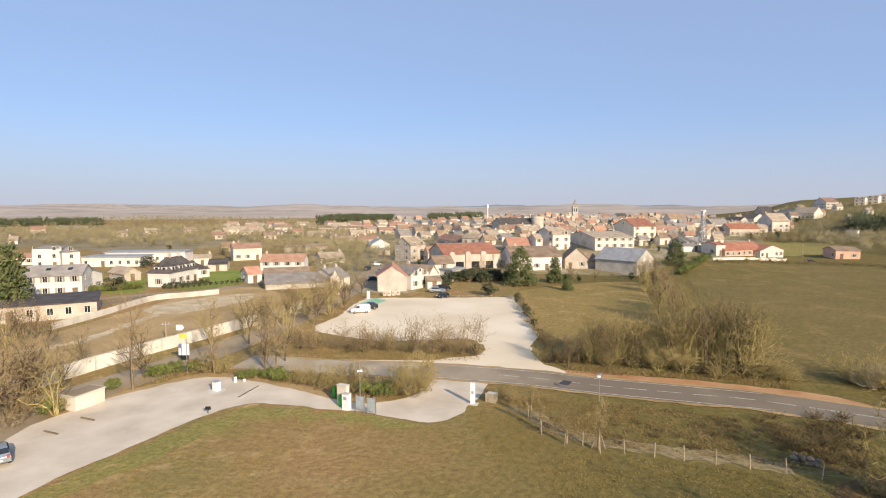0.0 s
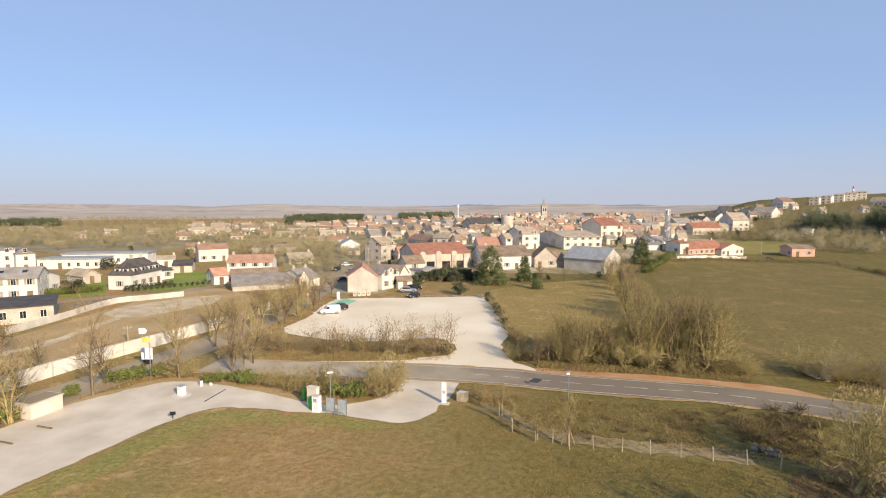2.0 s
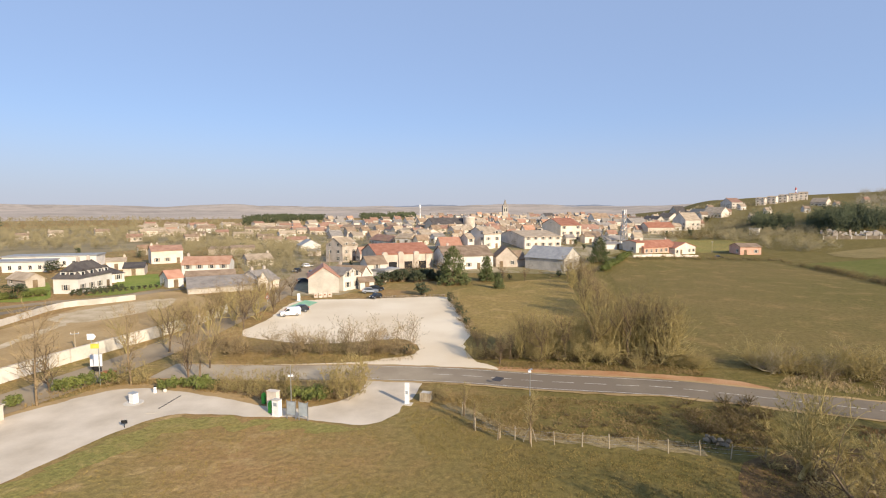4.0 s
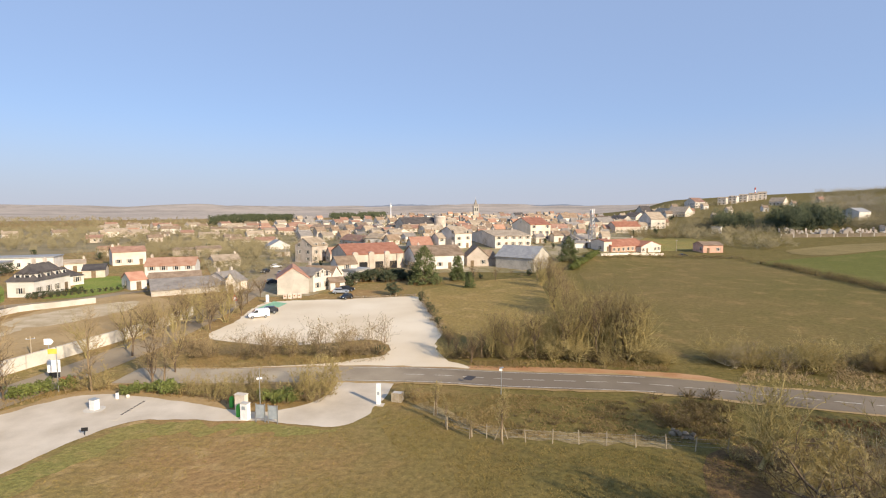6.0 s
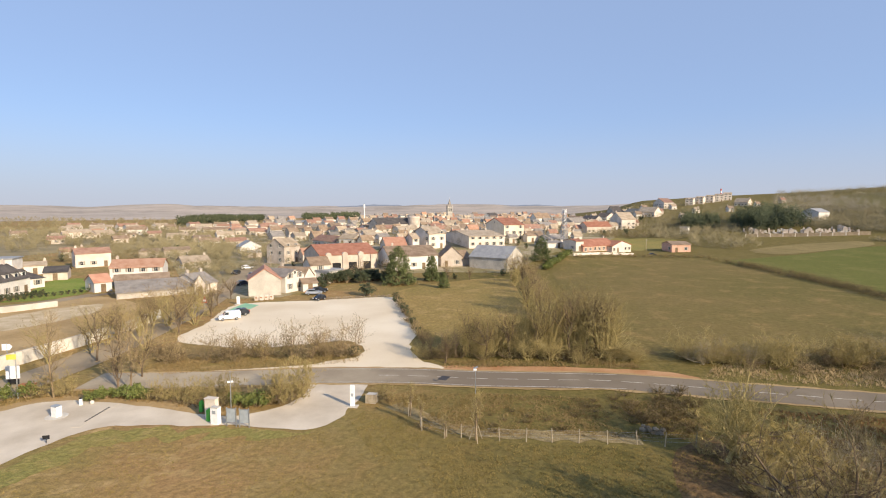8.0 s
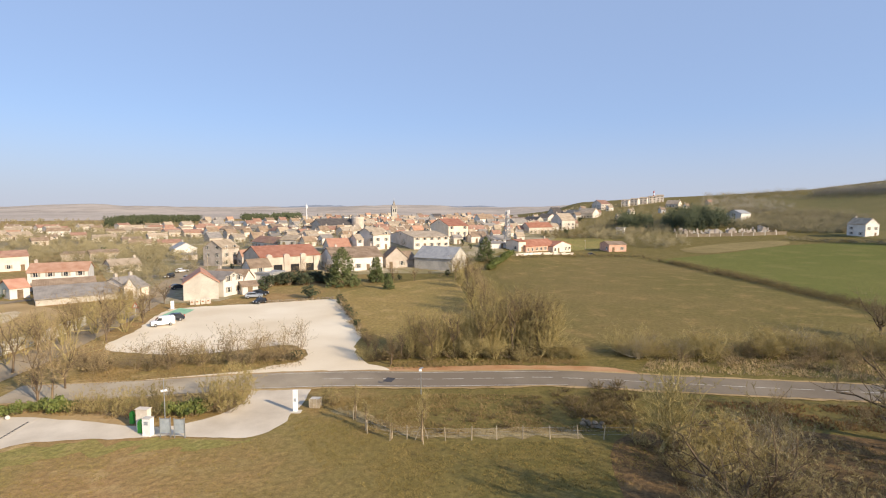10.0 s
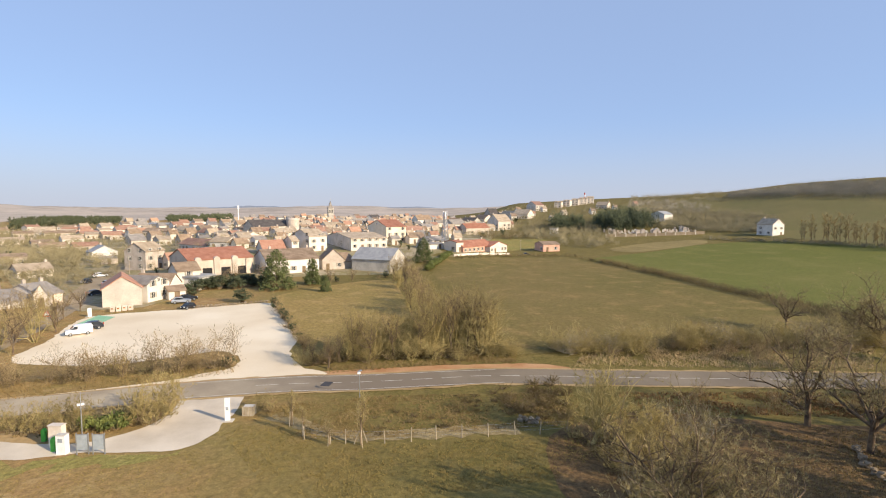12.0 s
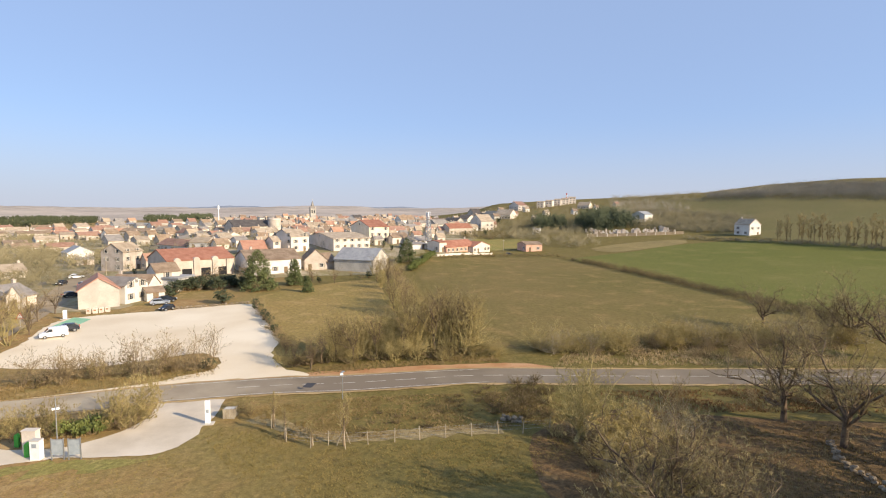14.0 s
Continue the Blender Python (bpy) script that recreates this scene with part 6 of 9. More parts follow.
plant("clump", 21.1, 106.4, 0.94)
plant("tree", 25.7, 145.2, 0.90)
plant("clump", 24.5, 105.2, 0.84)
plant("clump", 24.3, 149.8, 0.88)
plant("clump", 24.1, 105.5, 0.94)
plant("clump", 25.1, 119.9, 0.92)
plant("clump", 23.4, 109.0, 1.04)
plant("clump", 22.5, 117.9, 0.95)
plant("clump", 20.8, 113.4, 0.79)
plant("brown", 27.9, 173.5, 0.98)
plant("clump", 24.8, 123.3, 0.91)
plant("shrub", -8.2, 127.2, 1.02)
plant("cypress", -8.3, 123.2, 0.50)
plant("bramble", -6.9, 120.1, 0.88)
plant("shrub", -6.8, 116.6, 0.88)
plant("cypress", -5.9, 113.6, 0.64)
plant("bramble", -5.6, 110.6, 1.09)
plant("shrub", -5.0, 107.6, 0.74)
plant("cypress", -4.3, 105.2, 0.52)
plant("bramble", -4.5, 102.4, 1.09)
plant("shrub", -4.1, 100.2, 0.93)
plant("cypress", -3.3, 97.9, 0.63)
plant("bramble", -3.0, 95.7, 0.79)
plant("shrub", -2.7, 93.5, 0.78)
plant("cypress", -2.1, 91.5, 0.51)
plant("bramble", -1.6, 89.7, 0.80)
plant("shrub", -1.5, 87.7, 0.80)
plant("shrub", -11.0, 77.5, 1.08, stretch=1.2)
plant("shrub", -28.6, 79.5, 1.02, stretch=1.2)
plant("shrub", -39.7, 78.6, 1.14, stretch=1.2)
plant("bramble", -30.7, 75.5, 1.01, stretch=1.2)
plant("shrub", -25.9, 77.8, 1.16, stretch=1.2)
plant("shrub", -29.6, 80.2, 1.17, stretch=1.2)
plant("bramble", -38.9, 76.1, 1.03, stretch=1.2)
plant("olive_shrub", -25.0, 77.8, 1.00, stretch=1.2)
plant("shrub", -16.7, 78.2, 1.04, stretch=1.2)
plant("shrub", -16.6, 79.3, 1.11, stretch=1.2)
plant("shrub", -24.8, 79.2, 0.81, stretch=1.2)
plant("olive_shrub", -17.0, 78.2, 0.94, stretch=1.2)
plant("shrub", -13.0, 80.2, 0.83, stretch=1.2)
plant("bramble", -17.6, 77.8, 1.20, stretch=1.2)
plant("shrub", -19.2, 76.9, 1.02, stretch=1.2)
plant("bramble", -38.1, 79.0, 1.24, stretch=1.2)
plant("shrub", -23.9, 78.7, 1.10, stretch=1.2)
plant("shrub", -28.3, 76.7, 1.21, stretch=1.2)
plant("shrub", -21.9, 78.8, 1.18, stretch=1.2)
plant("bramble", -13.7, 78.1, 0.91, stretch=1.2)
plant("bramble", -37.5, 78.2, 1.16, stretch=1.2)
plant("shrub", -36.7, 75.0, 1.08, stretch=1.2)
plant("shrub", -17.7, 80.1, 1.06, stretch=1.2)
plant("olive_shrub", -21.2, 77.7, 0.99, stretch=1.2)
plant("shrub", -27.2, 77.9, 0.94, stretch=1.2)
plant("bramble", -31.4, 77.1, 0.88, stretch=1.2)
plant("shrub", -40.1, 78.9, 1.00, stretch=1.2)
plant("bramble", -31.0, 79.7, 1.13, stretch=1.2)
plant("shrub", -38.2, 77.1, 0.94, stretch=1.2)
plant("shrub", -14.8, 78.1, 1.20, stretch=1.2)
plant("pale_clump", -39.9, 77.6, 0.62, stretch=1.1)
plant("pale_clump", -36.3, 76.3, 0.71, stretch=1.1)
plant("pale_clump", -32.6, 76.3, 0.81, stretch=1.1)
plant("pale_clump", -30.2, 76.2, 0.70, stretch=1.1)
plant("pale_clump", -28.1, 75.7, 0.90, stretch=1.1)
plant("pale_clump", -24.4, 76.7, 0.80, stretch=1.1)
plant("pale_clump", -20.4, 76.8, 1.07, stretch=1.1)
plant("pale_clump", -17.7, 76.7, 1.03, stretch=1.1)
plant("pale_clump", -15.8, 77.9, 0.76, stretch=1.1)
plant("pale_clump", -13.4, 78.4, 0.90, stretch=1.1)
plant("pale_clump", -11.6, 82.7, 0.95, stretch=1.1)
plant("cypress", -11.7, 78.1, 0.55)
plant("cypress", -11.1, 78.7, 0.55)
plant("avenue", -50.0, 54.2, 1.25)
plant("avenue", -44.0, 61.6, 1.11)
plant("avenue", -36.4, 63.8, 1.00)
plant("brown", -38.4, 64.7, 0.94)
plant("tree", -48.3, 76.5, 1.04)
plant("clump", -43.8, 81.2, 1.20)
plant("brown", -43.9, 92.3, 1.08)
plant("clump", -44.5, 100.3, 1.16)
plant("brown", -44.6, 107.9, 0.94)
plant("clump", -51.1, 88.6, 1.05)
plant("clump", -49.1, 99.5, 1.06)
plant("clump", -59.1, 91.9, 0.92)
plant("brown", -37.7, 68.9, 0.82)
plant("brown", -51.9, 58.2, 1.05)
plant("clump", -54.1, 75.3, 1.07)
plant("brown", -56.5, 44.6, 1.26)
plant("brown", -57.4, 47.9, 1.05)
plant("clump", -51.8, 45.6, 1.16)
plant("shrub", -53.5, 41.6, 1.41)
plant("shrub", -53.8, 43.6, 1.36)
plant("shrub", -53.3, 45.4, 1.12)
plant("brown", -55.1, 41.2, 1.30)
plant("brown", -63.7, 60.7, 0.79)
plant("clump", -62.9, 58.2, 0.76)
plant("brown", -68.2, 57.2, 0.76)
plant("clump", -74.2, 58.6, 1.18)
plant("brown", -48.3, 120.4, 0.88)
plant("brown", -48.6, 129.2, 0.84)
plant("spruce", -108.4, 87.1, 2.15, stretch=0.75)
plant("brown", -89.6, 69.7, 0.83)
plant("brown", -85.2, 68.0, 0.81)
plant("brown", -84.8, 69.7, 0.82)
plant("brown", -86.0, 72.5, 0.85)
plant("brown", -90.7, 73.5, 0.87)
plant("brown", -77.9, 67.4, 0.79)
plant("cypress", -29.9, 152.3, 1.28, stretch=1.35)
plant("cypress", -29.6, 153.7, 0.95, stretch=1.35)
plant("cypress", -28.6, 156.4, 1.24, stretch=1.35)
plant("cypress", -27.2, 156.7, 1.05, stretch=1.35)
plant("cypress", -26.2, 159.1, 1.30, stretch=1.35)
plant("cypress", -24.8, 156.8, 1.29, stretch=1.35)
plant("cypress", -23.6, 159.0, 1.27, stretch=1.35)
plant("cypress", -23.2, 159.8, 0.98, stretch=1.35)
plant("cypress", -20.7, 155.6, 1.24, stretch=1.35)
plant("cypress", -20.3, 156.4, 1.11, stretch=1.35)
plant("cypress", -19.4, 156.8, 1.33, stretch=1.35)
plant("cypress", -19.0, 164.9, 1.07, stretch=1.35)
plant("cypress", -17.0, 159.8, 1.12, stretch=1.35)
plant("cypress", -15.3, 160.8, 0.91, stretch=1.35)
plant("cypress", -14.1, 159.4, 1.24, stretch=1.35)
plant("cypress", -14.0, 164.9, 0.96, stretch=1.35)
plant("laurel", -50.8, 58.9, 1.07)
plant("laurel", -50.0, 59.9, 0.99)
plant("laurel", -49.3, 60.7, 1.03)
plant("laurel", -38.8, 60.3, 0.83)
plant("laurel", -37.9, 61.2, 0.83)
plant("laurel", -36.4, 61.3, 0.92)
plant("laurel", -34.5, 60.9, 1.08)
plant("laurel", -33.1, 60.8, 0.82)
plant("laurel", -21.8, 58.6, 0.93)
plant("laurel", -20.5, 58.2, 0.87)
plant("laurel", -19.2, 58.2, 1.10)
plant("laurel", -18.4, 58.7, 0.88)
plant("laurel", -47.0, 61.6, 1.02)
plant("laurel", -52.4, 53.7, 0.84)
plant("laurel", -52.5, 45.6, 1.09)
plant("hazel", -16.3, 58.5, 1.70)
plant("hazel", -15.6, 61.3, 1.50)
plant("hazel", -17.7, 58.9, 1.30)
plant("hazel", -23.5, 58.2, 1.10)
plant("hazel", -25.2, 58.8, 1.00)
plant("hazel", -26.7, 59.0, 1.00)
plant("hazel", -28.6, 59.8, 0.90)
plant("hazel", -30.3, 60.3, 0.90)
plant("olive_shrub", -32.0, 60.6, 0.80)
plant("hazel", -22.7, 59.8, 1.20)
plant("olive_shrub", -4.8, 59.3, 0.70)
plant("olive_shrub", -5.8, 60.0, 0.70)
plant("hazel", -45.9, 61.8, 0.90)
plant("hazel", -43.3, 62.4, 1.00)
plant("conifer", -9.3, 152.7, 1.06)
plant("spruce", 0.4, 160.7, 1.09)
plant("spruce", 3.7, 145.7, 0.63)
plant("cypress", -15.7, 133.1, 1.20, stretch=1.6)
plant("cypress", -29.5, 145.3, 1.22, stretch=1.6)
plant("conifer", 43.2, 205.0, 0.92)
plant("cypress", -148.0, 170.1, 1.54, stretch=1.6)
plant("cypress", -114.7, 120.0, 1.37, stretch=1.6)
plant("cypress", -16.0, 161.2, 1.27, stretch=1.6)
plant("cypress", -19.3, 167.4, 1.07, stretch=1.6)
plant("cypress", -23.2, 169.4, 1.09, stretch=1.6)
plant("cypress", -26.3, 171.5, 0.87, stretch=1.6)
plant("lichen", 25.5, 43.8, 1.02)
plant("lichen", 27.2, 44.6, 0.84)
plant("thicket", 24.4, 45.6, 0.55)
plant("tan_bush", 28.6, 41.4, 1.15)
plant("tan_bush", 27.2, 39.6, 0.95)
plant("tan_bush", 30.6, 40.2, 0.90)
plant("gnarl", 33.6, 41.8, 0.98, stretch=0.8)
plant("gnarl", 35.8, 41.4, 0.86, stretch=0.8)
plant("gnarl", 31.6, 43.0, 0.85, stretch=0.8)
plant("oak", 24.7, 30.4, 1.14, stretch=0.78)
plant("gnarl", 23.8, 34.6, 0.78, stretch=0.62)
plant("gnarl", 24.9, 33.0, 0.70, stretch=0.62)
plant("tan_bush", 29.8, 33.8, 0.80)
plant("tan_bush", 27.8, 36.2, 0.78)
plant("tan_bush", 24.8, 38.0, 0.62)
plant("tan_bush", 27.4, 27.4, 1.0)
plant("thicket", 25.4, 29.6, 1.05)
plant("oak", 25.8, 25.4, 0.9)
plant("oak", 21.0, 25.5, 0.85)
plant("oak", 22.8, 27.4, 0.95)
plant("thicket", 20.6, 27.4, 0.95)
plant("tan_bush", 22.6, 28.6, 1.0)
plant("tan_bush", 23.8, 31.4, 0.8)
plant("thicket", 18.4, 27.0, 0.9)
plant("oak", 49.2, 42.4, 1.26)
plant("oak", 49.2, 36.1, 1.26)
plant("oak", 85.4, 78.9, 0.95)
plant("oak", 91.4, 66.0, 1.18)
plant("oak", 67.9, 56.0, 0.92)
plant("oak", 85.3, 55.5, 1.22)
plant("oak", 89.1, 68.7, 0.92)
plant("bramble", 34.0, 40.7, 1.74)
plant("bramble", 31.4, 44.0, 1.54)
plant("bramble", 33.8, 44.6, 1.60)
plant("thicket", 96.3, 71.2, 1.09)
plant("thicket", 94.5, 74.0, 0.92)
plant("thicket", 95.7, 66.8, 1.17)
plant("thicket", 101.8, 67.3, 1.31)
plant("thicket", 96.0, 78.5, 0.79)
plant("thicket", 39.5, 73.9, 0.81, stretch=1.3)
plant("thicket", 40.1, 72.4, 0.63, stretch=1.3)
plant("thicket", 43.8, 72.0, 0.72, stretch=1.3)
plant("thicket", 47.3, 71.9, 0.76, stretch=1.3)
plant("thicket", 50.7, 71.6, 0.64, stretch=1.3)
plant("thicket", 55.9, 73.0, 0.93, stretch=1.3)
plant("thicket", 57.9, 71.5, 0.74, stretch=1.3)
plant("thicket", 61.3, 71.6, 0.97, stretch=1.3)
plant("thicket", 63.5, 71.0, 0.79, stretch=1.3)
plant("thicket", 69.1, 70.2, 0.67, stretch=1.3)
plant("thicket", 73.0, 68.4, 0.66, stretch=1.3)
plant("thicket", 78.3, 66.9, 0.75, stretch=1.3)
plant("thicket", 83.5, 66.2, 0.81, stretch=1.3)
plant("thicket", 28.2, 75.1, 0.53, stretch=1.3)
plant("thicket", 29.6, 74.0, 0.44, stretch=1.3)
plant("bramble", 25.6, 54.5, 0.91)
plant("bramble", 26.0, 50.7, 0.95)
plant("bramble", 26.1, 57.3, 0.85)
plant("bramble", 28.8, 56.6, 1.29)
plant("bramble", 21.4, 54.4, 1.37)
plant("bramble", 29.4, 56.9, 1.38)
plant("bramble", 21.9, 52.3, 0.81)
plant("bramble", 23.5, 50.5, 1.16)
plant("bramble", 27.5, 53.6, 0.81)
plant("bramble", 21.8, 52.7, 1.10)
plant("bramble", 25.9, 50.2, 1.20)
plant("bramble", 25.5, 53.2, 0.93)
plant("bramble", 23.7, 52.4, 1.29)
plant("bramble", 27.6, 54.1, 1.34)
plant("bramble", 20.7, 52.6, 0.90)
plant("bramble", 24.6, 56.1, 0.91)
plant("bramble", 29.1, 57.0, 1.02)
plant("bramble", 25.4, 56.8, 0.88)
plant("bramble", 26.0, 58.8, 1.18)
plant("bramble", 25.9, 51.6, 0.85)
plant("bramble", 28.3, 57.7, 1.05)
plant("bramble", 22.1, 53.6, 1.25)
plant("bramble", 61.5, 69.7, 0.56)
plant("shrub", 41.6, 74.7, 0.51, stretch=1.3)
plant("shrub", 43.2, 76.7, 0.65)
plant("shrub", 44.4, 72.5, 0.63)
plant("shrub", 68.1, 67.3, 0.91, stretch=1.5)
plant("bramble", 61.1, 63.7, 0.93)
plant("bramble", 49.3, 70.8, 0.56, stretch=1.3)
plant("shrub", 71.8, 69.6, 0.85, stretch=1.3)
plant("bramble", 47.0, 69.9, 0.86)
plant("bramble", 76.9, 66.2, 0.90)
plant("shrub", 63.6, 67.8, 0.79, stretch=1.3)
plant("bramble", 65.3, 69.0, 0.94, stretch=1.3)
plant("shrub", 75.9, 63.1, 0.79)
plant("bramble", 71.3, 65.0, 0.54, stretch=1.5)
plant("bramble", 50.9, 70.3, 0.56, stretch=1.3)
plant("bramble", 42.7, 78.1, 0.76)
plant("shrub", 42.2, 77.5, 0.90, stretch=1.3)
plant("shrub", 84.6, 63.9, 0.72)
plant("shrub", 73.7, 66.9, 0.78, stretch=1.3)
plant("shrub", 43.6, 70.0, 0.77, stretch=1.3)
plant("bramble", 76.8, 60.4, 0.75, stretch=1.5)
plant("bramble", 56.2, 73.2, 0.52, stretch=1.5)
plant("shrub", 57.8, 65.4, 0.51, stretch=1.3)
plant("bramble", 41.7, 71.2, 0.78)
plant("shrub", 60.9, 66.2, 0.82, stretch=1.5)
plant("bramble", 43.8, 77.2, 0.64, stretch=1.5)
plant("shrub", 76.9, 61.6, 0.93, stretch=1.5)
plant("shrub", 79.9, 66.6, 0.62, stretch=1.3)
plant("shrub", 49.1, 67.8, 0.73, stretch=1.3)
plant("bramble", 61.4, 71.5, 0.92, stretch=1.3)
plant("shrub", 84.1, 64.6, 0.57)
plant("bramble", 67.5, 66.8, 0.58)
plant("bramble", 82.9, 65.3, 0.92, stretch=1.3)
plant("shrub", 83.0, 65.5, 0.75, stretch=1.5)
plant("bramble", 59.6, 64.8, 0.80, stretch=1.3)
plant("shrub", 64.8, 69.5, 0.63)
plant("shrub", 46.9, 72.7, 0.72, stretch=1.5)
plant("shrub", 63.8, 63.1, 0.81)
plant("shrub", 55.5, 73.7, 0.88, stretch=1.5)
plant("bramble", 44.2, 69.9, 0.58, stretch=1.3)
plant("bramble", 73.0, 67.2, 0.89)
plant("shrub", 53.1, 72.3, 0.68, stretch=1.3)
plant("bramble", 41.2, 75.5, 0.52)
plant("bramble", 70.9, 61.7, 0.55, stretch=1.3)
plant("shrub", 41.1, 74.4, 0.79, stretch=1.5)
plant("shrub", 58.2, 64.7, 0.71)
plant("shrub", 46.6, 74.6, 0.54, stretch=1.5)
plant("shrub", 63.0, 68.1, 0.64, stretch=1.3)
plant("bramble", 83.3, 62.7, 0.90)
plant("bramble", 54.3, 68.6, 0.65, stretch=1.5)
plant("shrub", 64.5, 70.7, 0.89, stretch=1.5)
plant("shrub", 59.3, 69.0, 0.63, stretch=1.5)
plant("bramble", 66.8, 66.8, 0.84, stretch=1.5)
plant("bramble", 41.5, 72.5, 0.81, stretch=1.5)
plant("bramble", 73.5, 65.2, 0.56)
plant("shrub", 65.5, 64.6, 0.78, stretch=1.5)
plant("shrub", 43.9, 70.7, 0.63, stretch=1.3)
plant("shrub", 65.0, 65.1, 0.59)
plant("bramble", 52.4, 69.5, 0.89, stretch=1.5)
plant("shrub", 82.0, 64.4, 0.53, stretch=1.3)
plant("bramble", 44.0, 73.6, 0.67)
plant("shrub", 52.6, 73.4, 0.50)
plant("shrub", 49.9, 67.9, 0.69, stretch=1.5)
plant("shrub", 70.0, 67.2, 0.82, stretch=1.5)
plant("shrub", 63.5, 48.3, 0.63)
plant("shrub", 55.4, 46.0, 0.59)
plant("shrub", 51.2, 48.5, 0.49)
plant("shrub", 35.2, 48.3, 0.69)
plant("shrub", 43.9, 52.3, 0.60)
plant("shrub", 56.7, 46.7, 0.44)
plant("shrub", 46.8, 45.8, 0.66)
plant("shrub", 65.5, 45.9, 0.49)
plant("shrub", 37.1, 48.1, 0.55)
plant("shrub", 55.6, 48.5, 0.44)
plant("shrub", 52.5, 46.6, 0.72)
plant("shrub", 57.7, 43.9, 0.76)
plant("shrub", 55.8, 50.5, 0.57)
plant("shrub", 52.4, 49.8, 0.48)
plant("shrub", 40.1, 47.6, 0.76)
plant("shrub", 52.0, 49.1, 0.43)
plant("shrub", 57.5, 44.2, 0.65)
plant("shrub", 49.6, 46.9, 0.64)
plant("shrub", 60.1, 42.3, 0.48)
plant("shrub", 55.9, 46.5, 0.60)
plant("shrub", 62.9, 42.6, 0.48)
plant("shrub", 49.8, 44.8, 0.47)
plant("shrub", 51.5, 51.4, 0.42)
plant("shrub", 40.6, 47.5, 0.56)
plant("shrub", 62.0, 47.7, 0.55)
plant("shrub", 44.6, 52.3, 0.76)
plant("bramble", 18.6, 58.6, 0.61)
plant("bramble", 25.5, 58.4, 0.66)
plant("bramble", 22.7, 52.6, 0.94)
plant("bramble", 23.3, 53.9, 1.04)
plant("bramble", 10.4, 54.3, 0.62)
plant("bramble", 27.1, 61.0, 1.09)
plant("bramble", 28.9, 59.9, 0.98)
plant("bramble", 22.0, 56.6, 1.09)
plant("bramble", 21.1, 59.1, 0.93)
plant("bramble", 21.7, 56.2, 1.10)
plant("bramble", 24.8, 54.1, 1.13)
plant("bramble", 17.3, 56.9, 0.71)
plant("bramble", 22.5, 57.2, 1.13)
plant("bramble", 12.4, 51.0, 0.51)
plant("bramble", 6.3, 54.9, 0.40)
plant("bramble", 7.6, 53.5, 0.47)
plant("bramble", 13.3, 52.9, 0.38)
plant("bramble", 24.6, 53.9, 1.12)
plant("bramble", 22.7, 60.4, 0.89)
plant("bramble", 26.6, 59.0, 0.78)
plant("bramble", 15.2, 54.4, 0.56)
plant("bramble", 27.2, 56.3, 1.13)
plant("bramble", 24.0, 55.3, 0.64)
plant("bramble", 20.2, 56.5, 0.71)
plant("bramble", 25.8, 57.7, 0.66)
plant("bramble", 6.2, 50.6, 0.61)
plant("bramble", 26.1, 55.4, 1.13)
plant("bramble", 17.7, 55.5, 0.40)
plant("bramble", 10.0, 52.8, 0.70)
plant("bramble", 6.4, 52.1, 0.51)
plant("bramble", 28.5, 60.4, 0.61)
plant("bramble", 18.5, 53.9, 0.38)
plant("bramble", 27.2, 58.5, 0.78)
plant("bramble", 12.2, 53.4, 0.55)
plant("bramble", 27.5, 55.8, 0.84)
plant("bramble", 13.1, 50.8, 0.67)
plant("bramble", 26.9, 57.8, 0.98)
plant("bramble", 8.7, 55.8, 0.52)
plant("bramble", 18.5, 57.1, 0.43)
plant("bramble", 30.0, 61.6, 1.01)
plant("bramble", 25.9, 56.0, 0.67)
plant("laurel", 40.6, 184.3, 1.18)
plant("laurel", 41.0, 185.5, 1.26)
plant("laurel", 42.0, 187.1, 1.45)
plant("laurel", 42.6, 188.5, 1.11)
plant("laurel", 42.8, 189.7, 1.32)
plant("laurel", 43.4, 191.1, 1.23)
plant("laurel", 44.3, 192.7, 1.44)
plant("laurel", 44.6, 193.9, 1.18)
plant("laurel", 45.3, 195.3, 1.29)
plant("laurel", 46.1, 196.9, 1.47)
plant("laurel", 47.4, 198.4, 1.23)
plant("laurel", 47.5, 199.7, 1.25)
plant("laurel", 47.9, 201.1, 1.38)
plant("laurel", 49.2, 202.6, 1.14)
plant("laurel", 49.8, 204.0, 1.15)
plant("laurel", 50.7, 205.6, 1.35)
plant("laurel", 51.3, 207.0, 1.46)
plant("laurel", 51.8, 208.4, 1.47)
plant("laurel", 52.4, 210.1, 1.23)
plant("laurel", 53.2, 211.7, 1.41)
plant("laurel", 53.8, 213.3, 1.26)
plant("laurel", 54.5, 214.9, 1.49)
plant("laurel", 55.8, 216.7, 1.41)
plant("laurel", 56.3, 218.4, 1.19)
plant("laurel", 56.7, 219.8, 1.40)
plant("laurel", 58.2, 222.0, 1.48)
plant("shrub", -14.1, 160.4, 0.61)
plant("brown", -24.4, 166.2, 0.56)
plant("brown", 11.9, 160.8, 0.65)
plant("cypress", 23.6, 171.6, 0.80)
plant("brown", 4.9, 171.2, 0.64)
plant("cypress", -12.3, 169.8, 0.62)
plant("cypress", -19.0, 172.7, 0.58)
plant("shrub", 20.9, 169.5, 0.59)
plant("cypress", -14.8, 160.3, 0.59)
plant("shrub", 18.3, 177.3, 0.55)
plant("cypress", 4.7, 163.4, 0.74)
plant("brown", -14.3, 164.6, 0.78)
plant("brown", -22.3, 168.3, 0.82)
plant("cypress", 7.6, 164.6, 0.64)
plant("shrub", -1.2, 165.7, 0.62)
plant("cypress", 3.1, 165.0, 0.81)
plant("cypress", -5.9, 158.9, 0.74)
plant("cypress", -8.6, 171.0, 0.72)
